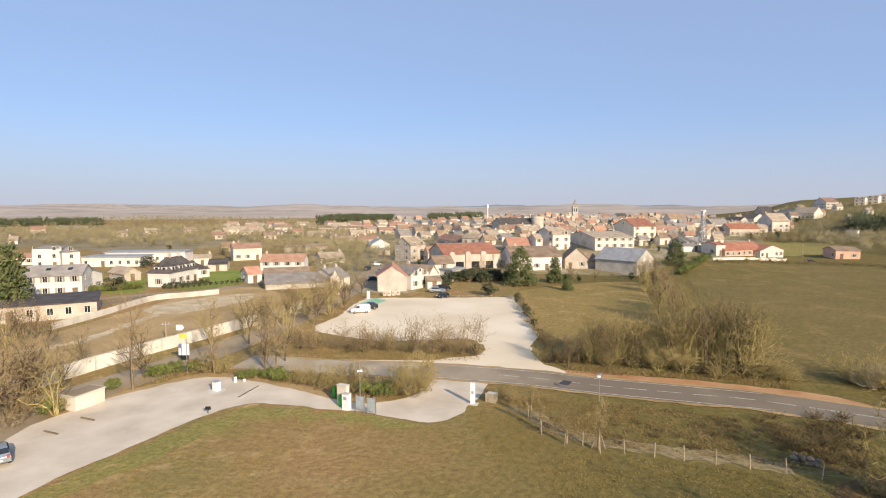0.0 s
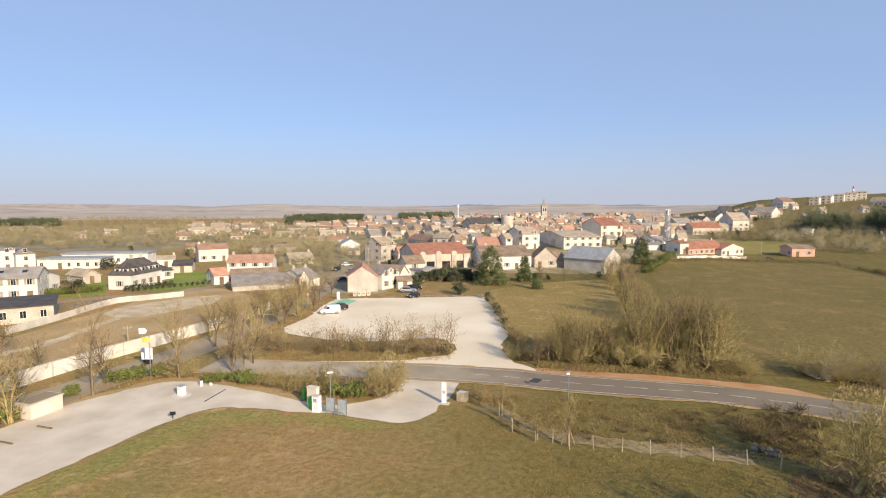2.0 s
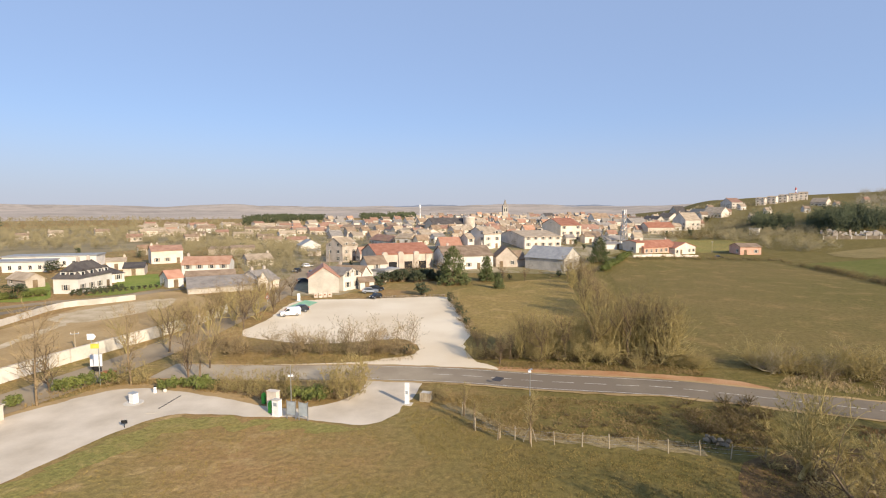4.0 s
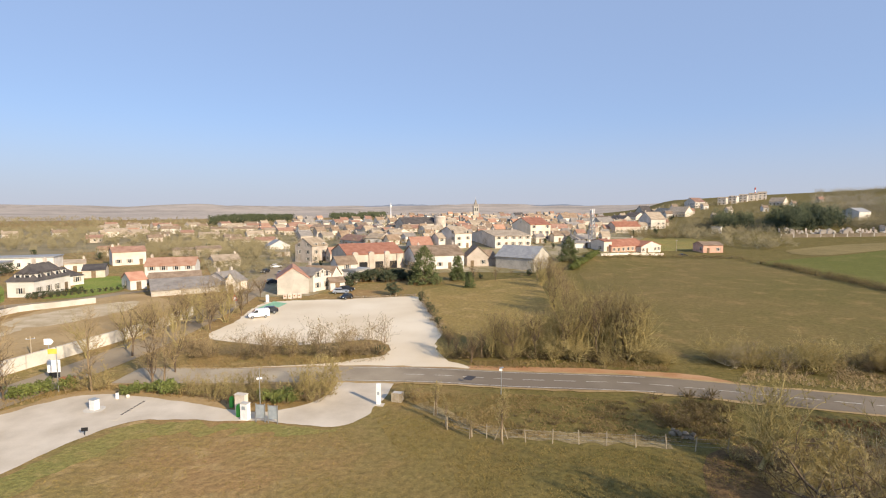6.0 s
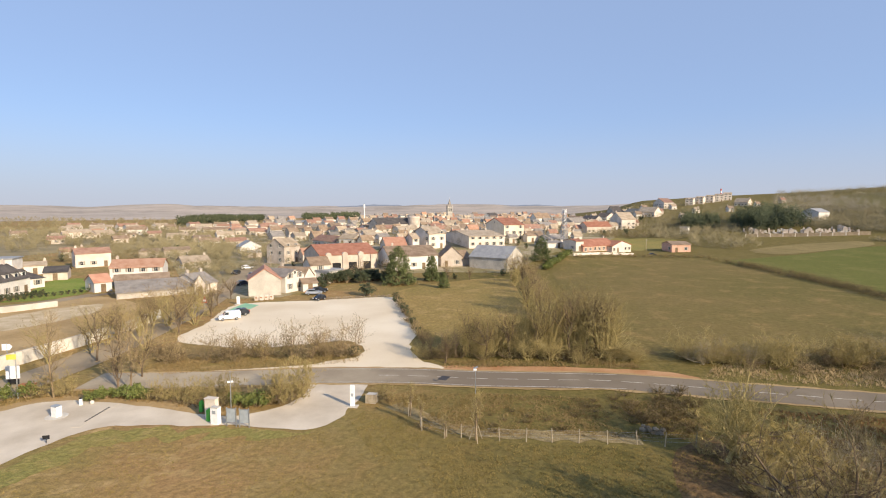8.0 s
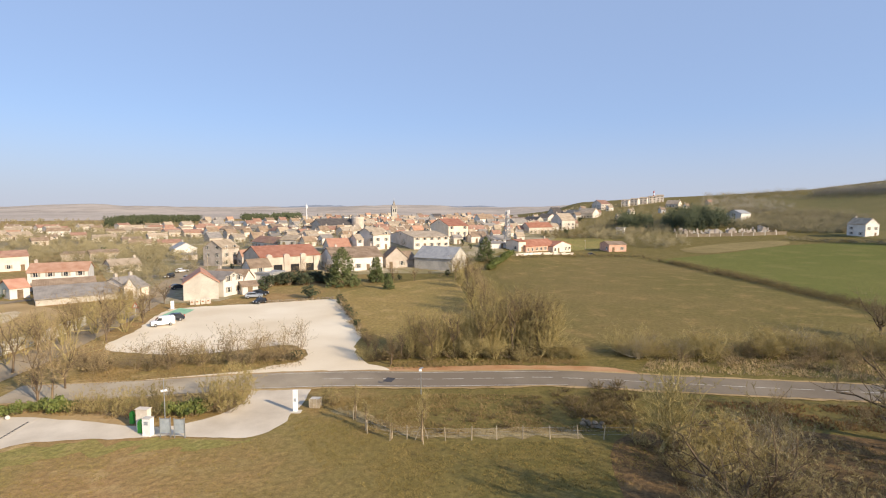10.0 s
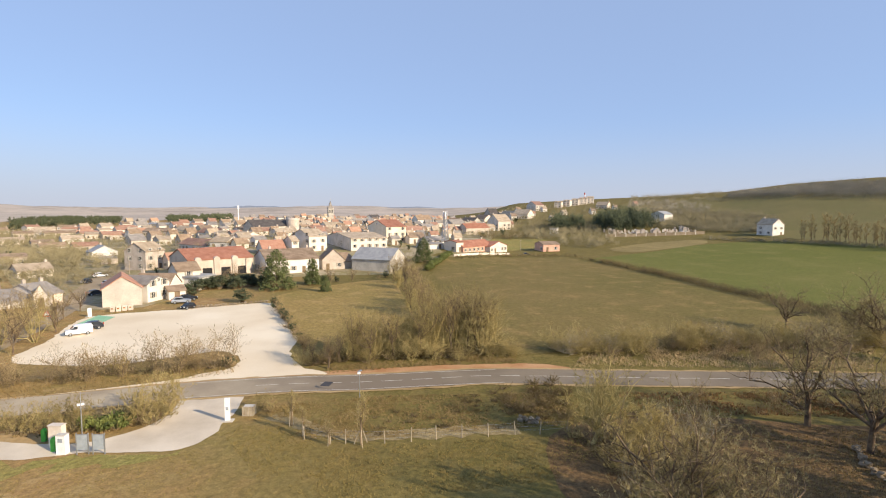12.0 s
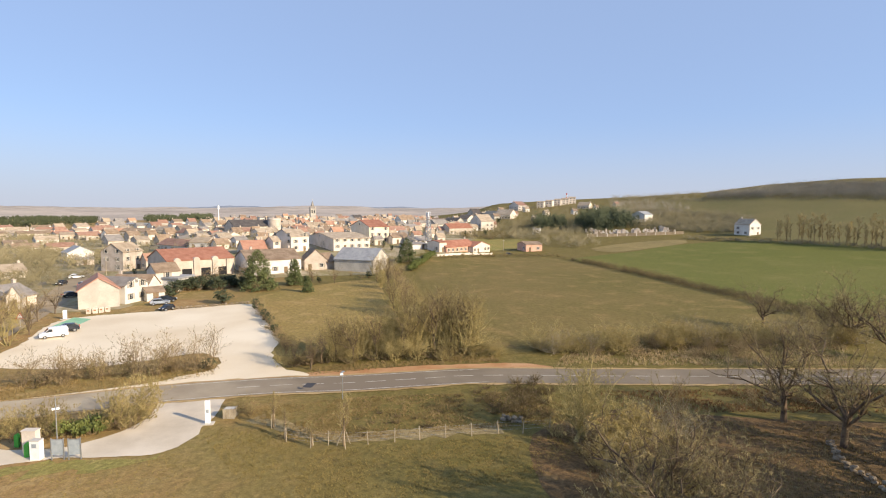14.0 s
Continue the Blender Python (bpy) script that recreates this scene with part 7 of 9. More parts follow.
plant("shrub", -16.4, 171.5, 0.87)
plant("shrub", -16.2, 162.2, 0.61)
plant("brown", -17.5, 164.8, 0.53)
plant("cypress", -7.3, 161.1, 0.60)
plant("brown", 5.1, 159.2, 0.68)
plant("brown", -12.4, 164.3, 0.89)
plant("cypress", -73.1, 239.6, 1.24, stretch=0.8)
plant("cypress", -50.8, 197.6, 0.87, stretch=0.8)
plant("cypress", -41.9, 247.0, 1.07, stretch=0.8)
plant("cypress", -33.0, 231.7, 0.82, stretch=0.8)
plant("cypress", 7.0, 231.4, 0.96, stretch=0.8)
plant("cypress", 40.9, 247.6, 1.32, stretch=0.8)
plant("cypress", 43.2, 237.9, 0.96, stretch=0.8)
plant("cypress", 67.3, 278.5, 1.28, stretch=0.8)
plant("cypress", 86.3, 318.8, 1.46, stretch=0.8)
plant("cypress", 112.0, 337.4, 1.53, stretch=0.8)
plant("cypress", 127.5, 342.8, 1.75, stretch=0.8)
plant("cypress", 173.9, 434.5, 2.20, stretch=0.8)
plant("cypress", -113.7, 323.6, 1.45, stretch=0.8)
plant("cypress", -128.2, 271.5, 1.45, stretch=0.8)
plant("cypress", -90.6, 226.8, 1.03, stretch=0.8)
plant("cypress", -191.3, 234.9, 1.34, stretch=0.8)
plant("cypress", -152.7, 223.0, 1.24, stretch=0.8)
plant("laurel", -119.3, 116.2, 1.10)
plant("cypress", -104.3, 125.3, 0.60)
plant("laurel", -118.6, 116.9, 1.10)
plant("cypress", -103.8, 126.3, 0.60)
plant("laurel", -117.9, 117.6, 1.10)
plant("cypress", -103.4, 127.3, 0.60)
plant("laurel", -117.1, 118.3, 1.10)
plant("cypress", -102.8, 128.1, 0.60)
plant("laurel", -116.4, 119.0, 1.10)
plant("cypress", -102.3, 129.1, 0.60)
plant("laurel", -115.9, 119.9, 1.10)
plant("cypress", -101.9, 130.1, 0.60)
plant("laurel", -115.1, 120.6, 1.10)
plant("cypress", -101.4, 131.1, 0.60)
plant("laurel", -114.3, 121.4, 1.10)
plant("cypress", -100.9, 132.2, 0.60)
plant("laurel", -113.6, 122.1, 1.10)
plant("cypress", -100.4, 133.2, 0.60)
plant("laurel", -113.0, 123.0, 1.10)
plant("cypress", -99.8, 134.2, 0.60)
plant("laurel", -112.2, 123.7, 1.10)
plant("cypress", -99.3, 135.2, 0.60)
plant("laurel", -111.4, 124.4, 1.10)
plant("cypress", -98.7, 136.2, 0.60)
plant("oak", 50.0, 22.0, 1.4)
plant("oak", 55.0, 27.0, 1.4)
plant("oak", 60.0, 31.0, 1.2)
plant("oak", 46.0, 18.0, 1.4)
plant("oak", 52.0, 16.0, 1.3)
plant("oak", 66.0, 35.0, 1.2)
plant("oak", 42.0, 14.0, 1.4)
plant("oak", 48.0, 11.0, 1.3)
plant("oak", 75.0, 42.0, 1.2)
plant("oak", 38.0, 12.0, 1.9)
plant("oak", 44.0, 17.0, 1.6)
plant("clump", -50.2, 91.7, 0.90)
plant("clump", -51.9, 81.1, 0.72)
plant("brown", -54.9, 85.1, 0.64)
plant("clump", -54.1, 103.8, 0.90)
plant("clump", -49.8, 101.1, 0.90)
plant("brown", -48.9, 104.4, 0.87)
plant("clump", -48.4, 107.9, 0.97)
plant("brown", -53.8, 90.5, 0.87)
plant("clump", -52.3, 85.8, 0.86)
plant("brown", -51.8, 96.5, 0.73)
plant("brown", -47.2, 101.0, 0.68)
plant("brown", -52.5, 97.8, 0.91)
plant("clump", -51.4, 119.7, 1.05)
plant("brown", -52.9, 111.3, 1.03)
plant("clump", -52.3, 119.6, 0.94)
plant("brown", -56.5, 93.2, 0.72)
plant("brown", -49.4, 109.1, 0.89)
plant("brown", -50.8, 111.5, 1.10)
plant("brown", -52.0, 99.2, 0.96)
plant("brown", -51.4, 90.4, 0.69)
plant("brown", -55.1, 105.5, 0.88)
plant("brown", -50.8, 86.4, 0.82)
plant("brown", -52.7, 89.1, 0.74)
plant("clump", -50.1, 121.0, 0.87)
plant("shrub", -57.2, 46.2, 0.92)
plant("shrub", -56.7, 44.8, 0.98)
plant("olive_shrub", -56.7, 45.6, 0.64)
plant("brown", -56.6, 47.2, 0.81)
plant("shrub", -57.0, 45.2, 0.64)
plant("shrub", -56.9, 45.4, 0.73)
plant("brown", -56.8, 50.8, 0.77)
plant("brown", -57.0, 43.2, 0.89)
plant("shrub", -55.2, 47.4, 0.73)
plant("brown", -56.8, 47.4, 0.96)
plant("brown", -55.3, 43.0, 0.95)
plant("brown", -56.4, 44.8, 0.60)
plant("olive_shrub", -55.6, 45.7, 0.64)
plant("olive_shrub", -57.0, 47.2, 0.64)
row = random.Random(4)
for i in range(40):
    u = i / 39
    plant("poplar", 252.0 + 24 * u - 9 * u * u + row.uniform(-2, 2), 226.0 - 62 * u + row.uniform(-0.6, 0.6), row.uniform(0.6, 1.15))
for i in range(15):
    plant("cypress", -102.0 + 12.4 * i / 14, 125.0 + 17.6 * i / 14, 0.42, stretch=1.2)
edge = random.Random(15)
for i in range(40):
    u = i / 39
    plant(edge.choice(("shrub", "cypress", "bramble", "olive_shrub", "shrub")), -8.2 + 6.9 * u + edge.uniform(-0.3, 0.5), 127.4 - 40.0 * u, edge.uniform(0.45, 0.75))
bank = random.Random(5)
for i in range(64):
    u = i / 63
    x = 37.0 + 52 * u + bank.uniform(-0.8, 0.8)
    y = 74.6 - 4.6 * u - 3.2 * u * u + bank.uniform(-2.4, 1.6)
    plant(bank.choice(("thicket", "gnarl", "shrub", "bramble", "tan_bush")), x, y, bank.uniform(0.55, 1.0), stretch=1.3)
for x, y, q in ((2.1, 74.2, 0.62), (3.6, 76.8, 0.55), (0.2, 77.6, 0.5), (-1.4, 79.4, 0.5), (6.0, 78.0, 0.85), (22.0, 80.5, 1.3), (25.8, 79.0, 1.1), (23.4, 84.0, 1.15)):
    plant("tree", x, y, q)
fill = random.Random(12)
for i in range(18):
    plant("clump", 5.2 + 11.5 * i / 17 + fill.uniform(-0.5, 0.5), 77.4 + fill.uniform(0, 3.2), fill.uniform(0.8, 1.12), stretch=1.1)
under = random.Random(6)
for i in range(46):
    u = under.random()
    plant("bramble", 0.5 + 28 * u, 76.2 + (2 + 8 * math.sin(math.pi * u)) * under.random() - 1.4 * u, under.uniform(1.0, 1.9))


# ---- woods, scrub and rough grass ----
def inside(points, x, y):
    hit = False
    for (x1, y1), (x2, y2) in zip(points, points[1:] + points[:1]):
        if (y1 > y) != (y2 > y) and x < (x2 - x1) * (y - y1) / (y2 - y1) + x1:
            hit = not hit
    return hit


def scatter(points, count, seed):
    rnd = random.Random(seed)
    xs, ys = [p[0] for p in points], [p[1] for p in points]
    got = []
    while len(got) < count:
        x, y = rnd.uniform(min(xs), max(xs)), rnd.uniform(min(ys), max(ys))
        if inside(points, x, y):
            got.append((x, y))
    return got


def wood(name, points, count, tall, slips, slip, mat, label, category, seed=1, round_=0.45, upright=0.5, stem=0.05, thick=0.1):
    """Many far trees or bushes as one thing: each a stem, a few limbs and a rounded crown of fine slips pointing outwards."""
    rnd = random.Random(seed)
    v, f = [], []
    for x, y in scatter(points, count, seed):
        z, h = float(height(x, y)), tall * rnd.uniform(0.5, 1.15)
        w = h * round_ * rnd.uniform(0.75, 1.3)
        base = Vector((x, y, z - 0.2))
        mid = Vector((x + rnd.gauss(0, 0.1) * h, y + rnd.gauss(0, 0.1) * h, z + h * 0.52))
        n = len(v)
        v += [base - Vector((stem, 0, 0)), base + Vector((stem, 0, 0)), mid, base - Vector((0, stem, 0)), base + Vector((0, stem, 0))]
        f += [(n, n + 1, n + 2), (n + 3, n + 4, n + 2)]
        for i in range(slips):
            o = Vector((rnd.gauss(0, 1), rnd.gauss(0, 1), rnd.gauss(0, 1))).normalized() * rnd.random() ** 0.45
            p = mid + Vector((o.x * w, o.y * w, o.z * h * 0.46))
            t = (o + Vector((rnd.gauss(0, 0.4), rnd.gauss(0, 0.4), upright + rnd.gauss(0, 0.3)))).normalized() * slip * rnd.uniform(0.6, 1.5)
            u = t.orthogonal().normalized() * slip * thick
            n = len(v)
            v += [p - u, p + u, p + t]
            f.append((n, n + 1, n + 2))
    return tagged(put(name, mesh(name, v, f, mat)), label, category, kind="stuff")


def rough_grass(name, points, count, tall, mat, label, seed=3):
    """Tussocks of dry grass: little fans of blades."""
    rnd = random.Random(seed)
    v, f = [], []
    for x, y in scatter(points, count, seed):
        if noise.noise((x * 0.22, y * 0.22, seed)) + 0.5 * noise.noise((x * 0.9, y * 0.9, seed)) < rnd.uniform(-0.5, 0.2):
            continue
        z = float(height(x, y))
        for i in range(4):
            a, h = rnd.uniform(0, 6.3), tall * rnd.uniform(0.4, 1.1)
            o = Vector((math.cos(a), math.sin(a), 0))
            s = Vector((-o.y, o.x, 0)) * 0.035
            p = Vector((x, y, z)) + o * 0.06
            n = len(v)
            v += [p - s, p + s, p + o * h * rnd.uniform(0.2, 0.7) + Vector((0, 0, h))]
            f.append((n, n + 1, n + 2))
    return tagged(put(name, mesh(name, v, f, mat)), label, "grass", kind="stuff")


# hilltop twigs, greyed and lightened in colour to stand for distance haze
M["twig_crest"] = surface("hazed_hilltop_twigs", lin(0x7E7766), lin(0x9C9480), 0.05, 0.95, 0.0, 10)
M["dry_grass"] = surface("dry_grass", lin(0x7C6A40), lin(0x98835A), 0.3, 0.95, 0.0, 10)
M["pale_grass"] = surface("bleached_grass", lin(0xA28C66), lin(0xC4AE86), 0.3, 0.95, 0.0, 10)
M["tuft"] = surface("meadow_tufts", lin(0x7C7040), lin(0x95824F), 0.3, 0.95, 0.0, 10)
M["red_scrub"] = surface("reddish_scrub", lin(0x70553A), lin(0x94724A), 0.3, 0.95, 0.0, 10)
M["pale_wood"] = surface("weathered_post", lin(0x948772), lin(0xB4A78F), 1.5, 0.9, 0.2, 8, vary=0.1)
M["stone"] = surface("field_stone", lin(0x7C6F5C), lin(0x988A74), 0.8, 0.95, 0.4, 8, vary=0.15)
M["yellow_sign"] = surface("yellow_sign_paint", lin(0xC4BC48), lin(0xD2CA5C), 2, 0.5, 0, 6)
M["red_paint"] = surface("red_paint", lin(0xB8452F), lin(0xC85A40), 2, 0.6, 0, 6)
M["rust"] = surface("rusty_paint", lin(0x8C5A3A), lin(0xA87248), 2, 0.8, 0.1, 6)
M["grey_panel"] = surface("grey_panel", lin(0x8F979C), lin(0xA3AAAE), 2, 0.5, 0, 6)
M["bay_green"] = surface("green_bay_paint", lin(0x7FB08A), lin(0x9CC4A2), 0.6, 0.8, 0, 14)
# the blue of distant haze, put straight into the ridge colour
M["ridge_haze"] = surface("hazed_ridge", lin(0x7E8894), lin(0x8D939B), 0.003, 0.95, 0, 6)
M["patch"] = surface("fresh_tar", lin(0x3E3D40), lin(0x4C4B4D), 1, 0.8, 0.1, 9)
wood("brown_wood", [(-287.1, 215.1), (-316.7, 270.5), (-234.4, 241.0), (-207.5, 255.0), (-199.6, 294.8), (-149.3, 316.3), (-86.1, 236.8), (-103.6, 294.6), (-211.2, 563.5), (-382.2, 565.5), (-471.1, 493.2), (-568.6, 427.2)], 1500, 5.0, 80, 0.95, M["twig_far"], "wide belt of leafless brown woodland and gardens", "wood", 1)
wood("garden_trees", [(-158.0, 214.0), (-112.0, 214.0), (-74.0, 206.0), (-70.0, 262.0), (-108.0, 300.0), (-175.0, 300.0)], 260, 5.5, 150, 0.7, M["twig_far"], "bare olive-brown trees between the gardens", "garden trees", 31)
wood("garden_trees", [(-100.0, 168.0), (-66.0, 158.0), (-62.0, 196.0), (-96.0, 198.0)], 60, 4.2, 170, 0.55, M["twig_far"], "bare shrubs and fruit trees in the gardens", "garden trees", 32)
wood("far_scrub", [(-599.6, 450.6), (-224.1, 597.9), (-265.4, 871.5), (-992.4, 1223.7), (-968.3, 728.5)], 520, 7, 40, 1.6, M["twig_far"], "distant brown scrub beyond the town", "wood", 2)
wood("conifer_wood", [(-634.1, 476.6), (-540.6, 553.3), (-697.3, 708.7), (-823.6, 619.4)], 170, 9, 60, 1.8, M["needle"], "dark strip of distant conifers", "wood", 3, thick=0.3)
wood("dark_wood", [(-294.6, 625.1), (-274.8, 869.4), (-382.4, 1256.1), (-553.7, 1311.4), (-430.8, 926.5)], 330, 9, 40, 2.4, M["needle"], "dark distant woodland", "wood", 4, thick=0.3)
wood("dark_wood", [(-204.9, 847.1), (-97.0, 734.9), (-170.5, 1291.3), (-352.5, 1491.9)], 160, 9, 40, 2.4, M["needle"], "dark distant woodland", "wood", 5, thick=0.3)
wood("crest_wood", [(473.0, 530.8), (462.2, 448.4), (475.5, 326.4), (486.5, 303.7), (582.7, 364.4), (572.5, 432.1), (558.7, 487.2), (518.2, 503.1), (500.4, 535.6)], 1400, 9, 70, 1.4, M["twig_crest"], "brown leafless wood along the crest of the hill", "wood", 6)
wood("skyline_trees", [(423.5, 639.5), (452.8, 600.4), (503.3, 566.8), (533.1, 600.5), (481.2, 638.2), (454.4, 686.2)], 150, 8, 90, 1.0, M["twig_far"], "scattered bare trees along the skyline of the hill", "trees", 19)
wood("hill_trees", [(292.0, 430.0), (332.0, 392.0), (384.0, 440.0), (430.0, 560.0), (400.0, 610.0), (350.0, 540.0)], 300, 6.5, 90, 0.9, M["twig_crest"], "scattered grey-olive trees on the upper slope", "trees", 33)
wood("hillside_scrub", [(243.4, 355.4), (252.7, 304.3), (263.2, 271.3), (276.0, 268.0), (302.0, 292.0), (330.0, 318.0), (352.8, 358.5), (345.4, 485.1), (273.1, 444.0)], 1500, 5, 90, 0.8, M["twig_far"], "olive scrub and young trees on the hillside", "scrub", 7)
wood("hill_hedge", [(428.5, 537.0), (443.3, 385.9), (463.5, 289.1), (490.1, 305.9), (467.4, 407.0), (470.6, 579.2)], 300, 5, 60, 0.9, M["twig_far"], "dark hedge across the hillside", "hedge", 8)
wood("lane_hedge", [(224.6, 265.5), (239.3, 225.4), (265.1, 164.1), (275.5, 170.6), (246.7, 232.5), (232.1, 271.9)], 200, 2.5, 50, 0.8, M["twig_far"], "dark hedge along the lane", "hedge", 10)
wood("field_hedge", [(115.9, 218.4), (120.9, 195.7), (120.1, 164.3), (115.7, 133.6), (113.0, 110.1), (112.5, 96.6), (110.7, 82.0), (101.9, 75.4), (102.5, 87.9), (105.2, 102.3), (108.9, 125.7), (112.9, 154.4), (114.2, 184.8)], 760, 1.9, 90, 0.28, M["bramble"], "unkempt brown hedgerow between the two fields", "hedge", 11)
wood("town_gardens", [(-90.0, 190.3), (-68.6, 194.8), (-20.2, 241.2), (63.8, 244.6), (118.2, 356.4), (165.1, 499.2), (-41.2, 490.3), (-211.2, 563.5), (-128.2, 271.5)], 900, 4.5, 80, 0.6, M["twig_far"], "bare garden trees and shrubs among the houses", "garden trees", 12)
wood("bungalow_hedge", [(57.3, 210.3), (89.9, 227.7), (112.2, 222.6), (117.6, 219.8), (121.3, 226.8), (93.9, 237.9), (59.1, 217.1)], 170, 1.3, 60, 0.35, M["bramble"], "dark clipped hedge along the top of the pasture", "hedge", 18)
wood("slope_hedge", [(103.4, 321.0), (145.7, 313.8), (162.9, 351.1), (120.7, 375.3)], 130, 3, 70, 0.6, M["bramble"], "dark hedge and brambles behind the paddock", "hedge", 20)
wood("east_scrub", [(90.2, 295.3), (124.5, 316.7), (174.1, 326.8), (190.3, 322.6), (243.0, 413.1), (179.3, 457.9), (117.9, 386.9)], 420, 5, 80, 0.6, M["twig_far"], "brown scrub on the slope above the bungalows", "scrub", 13)
wood("east_scrub", [(137.4, 256.0), (156.6, 248.3), (223.0, 354.2), (206.4, 394.8), (172.8, 409.8), (132.4, 313.7)], 220, 5.5, 70, 1.0, M["twig_far"], "tangled bare trees by the cemetery", "scrub", 14)
wood("slope_gardens", [(156.0, 479.5), (203.9, 410.4), (308.0, 450.3), (386.7, 566.0), (312.5, 629.7), (242.3, 671.9)], 700, 5.5, 50, 0.8, M["twig_far"], "bare garden trees on the slope among the houses", "garden trees", 15)
wood("cemetery_conifers", [(199.0, 344.1), (207.3, 329.2), (246.3, 342.0), (270.3, 380.8), (267.7, 425.6), (239.8, 407.4)], 130, 15, 220, 1.0, M["needle"], "group of tall dark conifers at the cemetery", "conifers", 16, round_=0.2, thick=0.3)
wood("cemetery_conifers", [(169.1, 353.7), (191.6, 348.9), (218.4, 398.0), (200.3, 413.6)], 58, 12, 200, 1.0, M["needle"], "dark conifers behind the gardens", "conifers", 17, round_=0.2, thick=0.3)
rough_grass("rough_grass", [(-6.3, 61.4), (7.8, 61.5), (31.2, 57.3), (26.7, 48.1), (15.8, 49.3), (4.4, 49.8), (-0.8, 51.2)], 11000, 0.17, M["dry_grass"], "dry grass in the ditch below the road", 21)
rough_grass("rough_grass", [(1.7, 71.7), (16.0, 72.0), (28.6, 70.7), (30.6, 75.8), (16.8, 76.2), (1.8, 75.0)], 3000, 0.3, M["dry_grass"], "dry grass at the foot of the thicket", 22)
rough_grass("rough_grass", [(35.7, 66.8), (56.4, 61.2), (75.3, 55.4), (86.3, 63.7), (65.0, 70.7), (39.5, 71.3)], 3800, 0.45, M["pale_grass"], "pale dry grass on the bank above the road", 23)
rough_grass("rough_grass", [(34.9, 55.8), (52.1, 51.8), (69.9, 46.6), (72.9, 44.1), (65.7, 39.6), (46.3, 45.9), (35.0, 48.1)], 4500, 0.3, M["red_scrub"], "reddish dead bracken below the road", 24)
rough_grass("rough_grass", [(-38.1, 68.9), (-10.2, 74.8), (-11.7, 79.9), (-41.1, 78.1)], 2200, 0.3, M["dry_grass"], "dry grass under the roadside bushes", 25)
rough_grass("rough_grass", [(-51.0, 52.2), (-48.0, 58.0), (-44.9, 61.6), (-38.9, 61.5), (-30.5, 59.1), (-25.3, 57.4), (-20.8, 56.8), (-17.1, 59.1), (-16.4, 61.6), (-35.5, 64.1), (-46.8, 63.1), (-53.0, 58.9)], 1600, 0.35, M["dry_grass"], "rough grass under the bushes by the forecourt", 26)
rough_grass("rough_grass", [(25.1, 45.0), (33.3, 47.8), (49.5, 41.8), (60.6, 36.5), (45.1, 26.8), (22.3, 31.7)], 7000, 0.2, M["dry_grass"], "leaf litter and dry grass under the bare trees", 27)
rough_grass("meadow_tufts", [(-8.6, 54.3), (-5.7, 58.5), (1.3, 48.7), (13.0, 47.5), (25.3, 46.0), (29.3, 44.1), (19.3, 38.4), (1.1, 38.7), (-4.5, 44.5)], 9000, 0.1, M["tuft"], "rough tussocks of meadow grass", 28)
rough_grass("meadow_tufts", [(-38.8, 31.9), (-37.9, 38.5), (-34.3, 47.7), (-29.7, 51.0), (-15.6, 50.7), (-9.8, 51.3), (-6.3, 46.3), (-3.0, 37.9), (-22.5, 32.2)], 6000, 0.07, M["tuft"], "short tussocks of meadow grass", 29)
WALL = [(-61.0, 44.0), (-61.8, 47.6), (-61.4, 55.9), (-60.1, 65.9), (-58.0, 75.6), (-54.8, 90.8), (-54.2, 98.3), (-54.5, 107.7)]
PANELS = [(-89.0, 78.6), (-90.5, 90.9), (-93.6, 108.4), (-89.0, 114.5), (-83.8, 120.8)]
CEMETERY = [(184.9, 306.8), (213.1, 298.5), (233.8, 291.9), (248.1, 289.2)]
PARK_EDGE = [(-26.2, 127.6), (-17.7, 129.3), (-10.2, 131.6)]
TOMBS = [(191.4, 316.1), (247.0, 294.7)]
GARDEN_WALL = [(59.9, 220.0), (74.0, 228.1), (92.8, 237.8)]
POSTS = [(-0.9, 51.2), (1.4, 49.5), (2.9, 49.4), (6.5, 48.6), (9.0, 48.4), (11.4, 48.2), (13.9, 48.0), (16.5, 47.7), (19.2, 47.5), (21.6, 47.0), (24.4, 46.8)]
STONE_ROW = [(48.4, 36.7), (46.5, 34.6), (45.4, 32.4), (45.0, 30.3), (44.7, 28.4)]
CULVERT = [(21.1, 50.5), (21.6, 49.8), (22.5, 49.7)]
GREENS = [(-24.9, 56.8), (-23.0, 54.1)]
BOARDS = [(-20.2, 52.8), (-18.8, 52.5)]
STOPS = [(-48.0, 41.6), (-47.4, 45.2)]
DRAIN = [(-35.8, 52.8), (-35.6, 59.4)]
SHELTER = [(-50.5, 46.7), (-50.0, 50.1)]
BINS = [(-41.6, 126.9), (-40.5, 127.2), (-39.5, 127.8), (-38.5, 128.4)]
BAYS = [(-43.9, 113.6), (-43.1, 123.2), (-39.1, 120.6), (-39.8, 110.8)]
RP = (1.7, 67.2)
CABINET = (-23.0, 54.9)
PUMP_WHITE = (-22.0, 53.4)
LAMP1 = (-21.6, 56.5)
LAMP2 = (5.3, 61.5)
TOTEM = (-8.7, 57.8)
CRATE = (-6.7, 59.1)
PUMP = (-39.7, 55.8)
BOLLARD = (-39.3, 59.1)
BALL = (-38.3, 59.5)
SMALL_SIGN = (-36.1, 49.2)
SIGN_POST = (-47.9, 61.3)
HOARDING = (-52.0, 66.0)
HIGH_SIGN = (-60.1, 75.5)
RUSTY = (-48.6, 63.8)
TRIANGLE = (-49.1, 115.5)
EV_POST = (-44.2, 122.0)
CHURCH = (23.5, 649.6)
KEEP = (-11.5, 374.1)
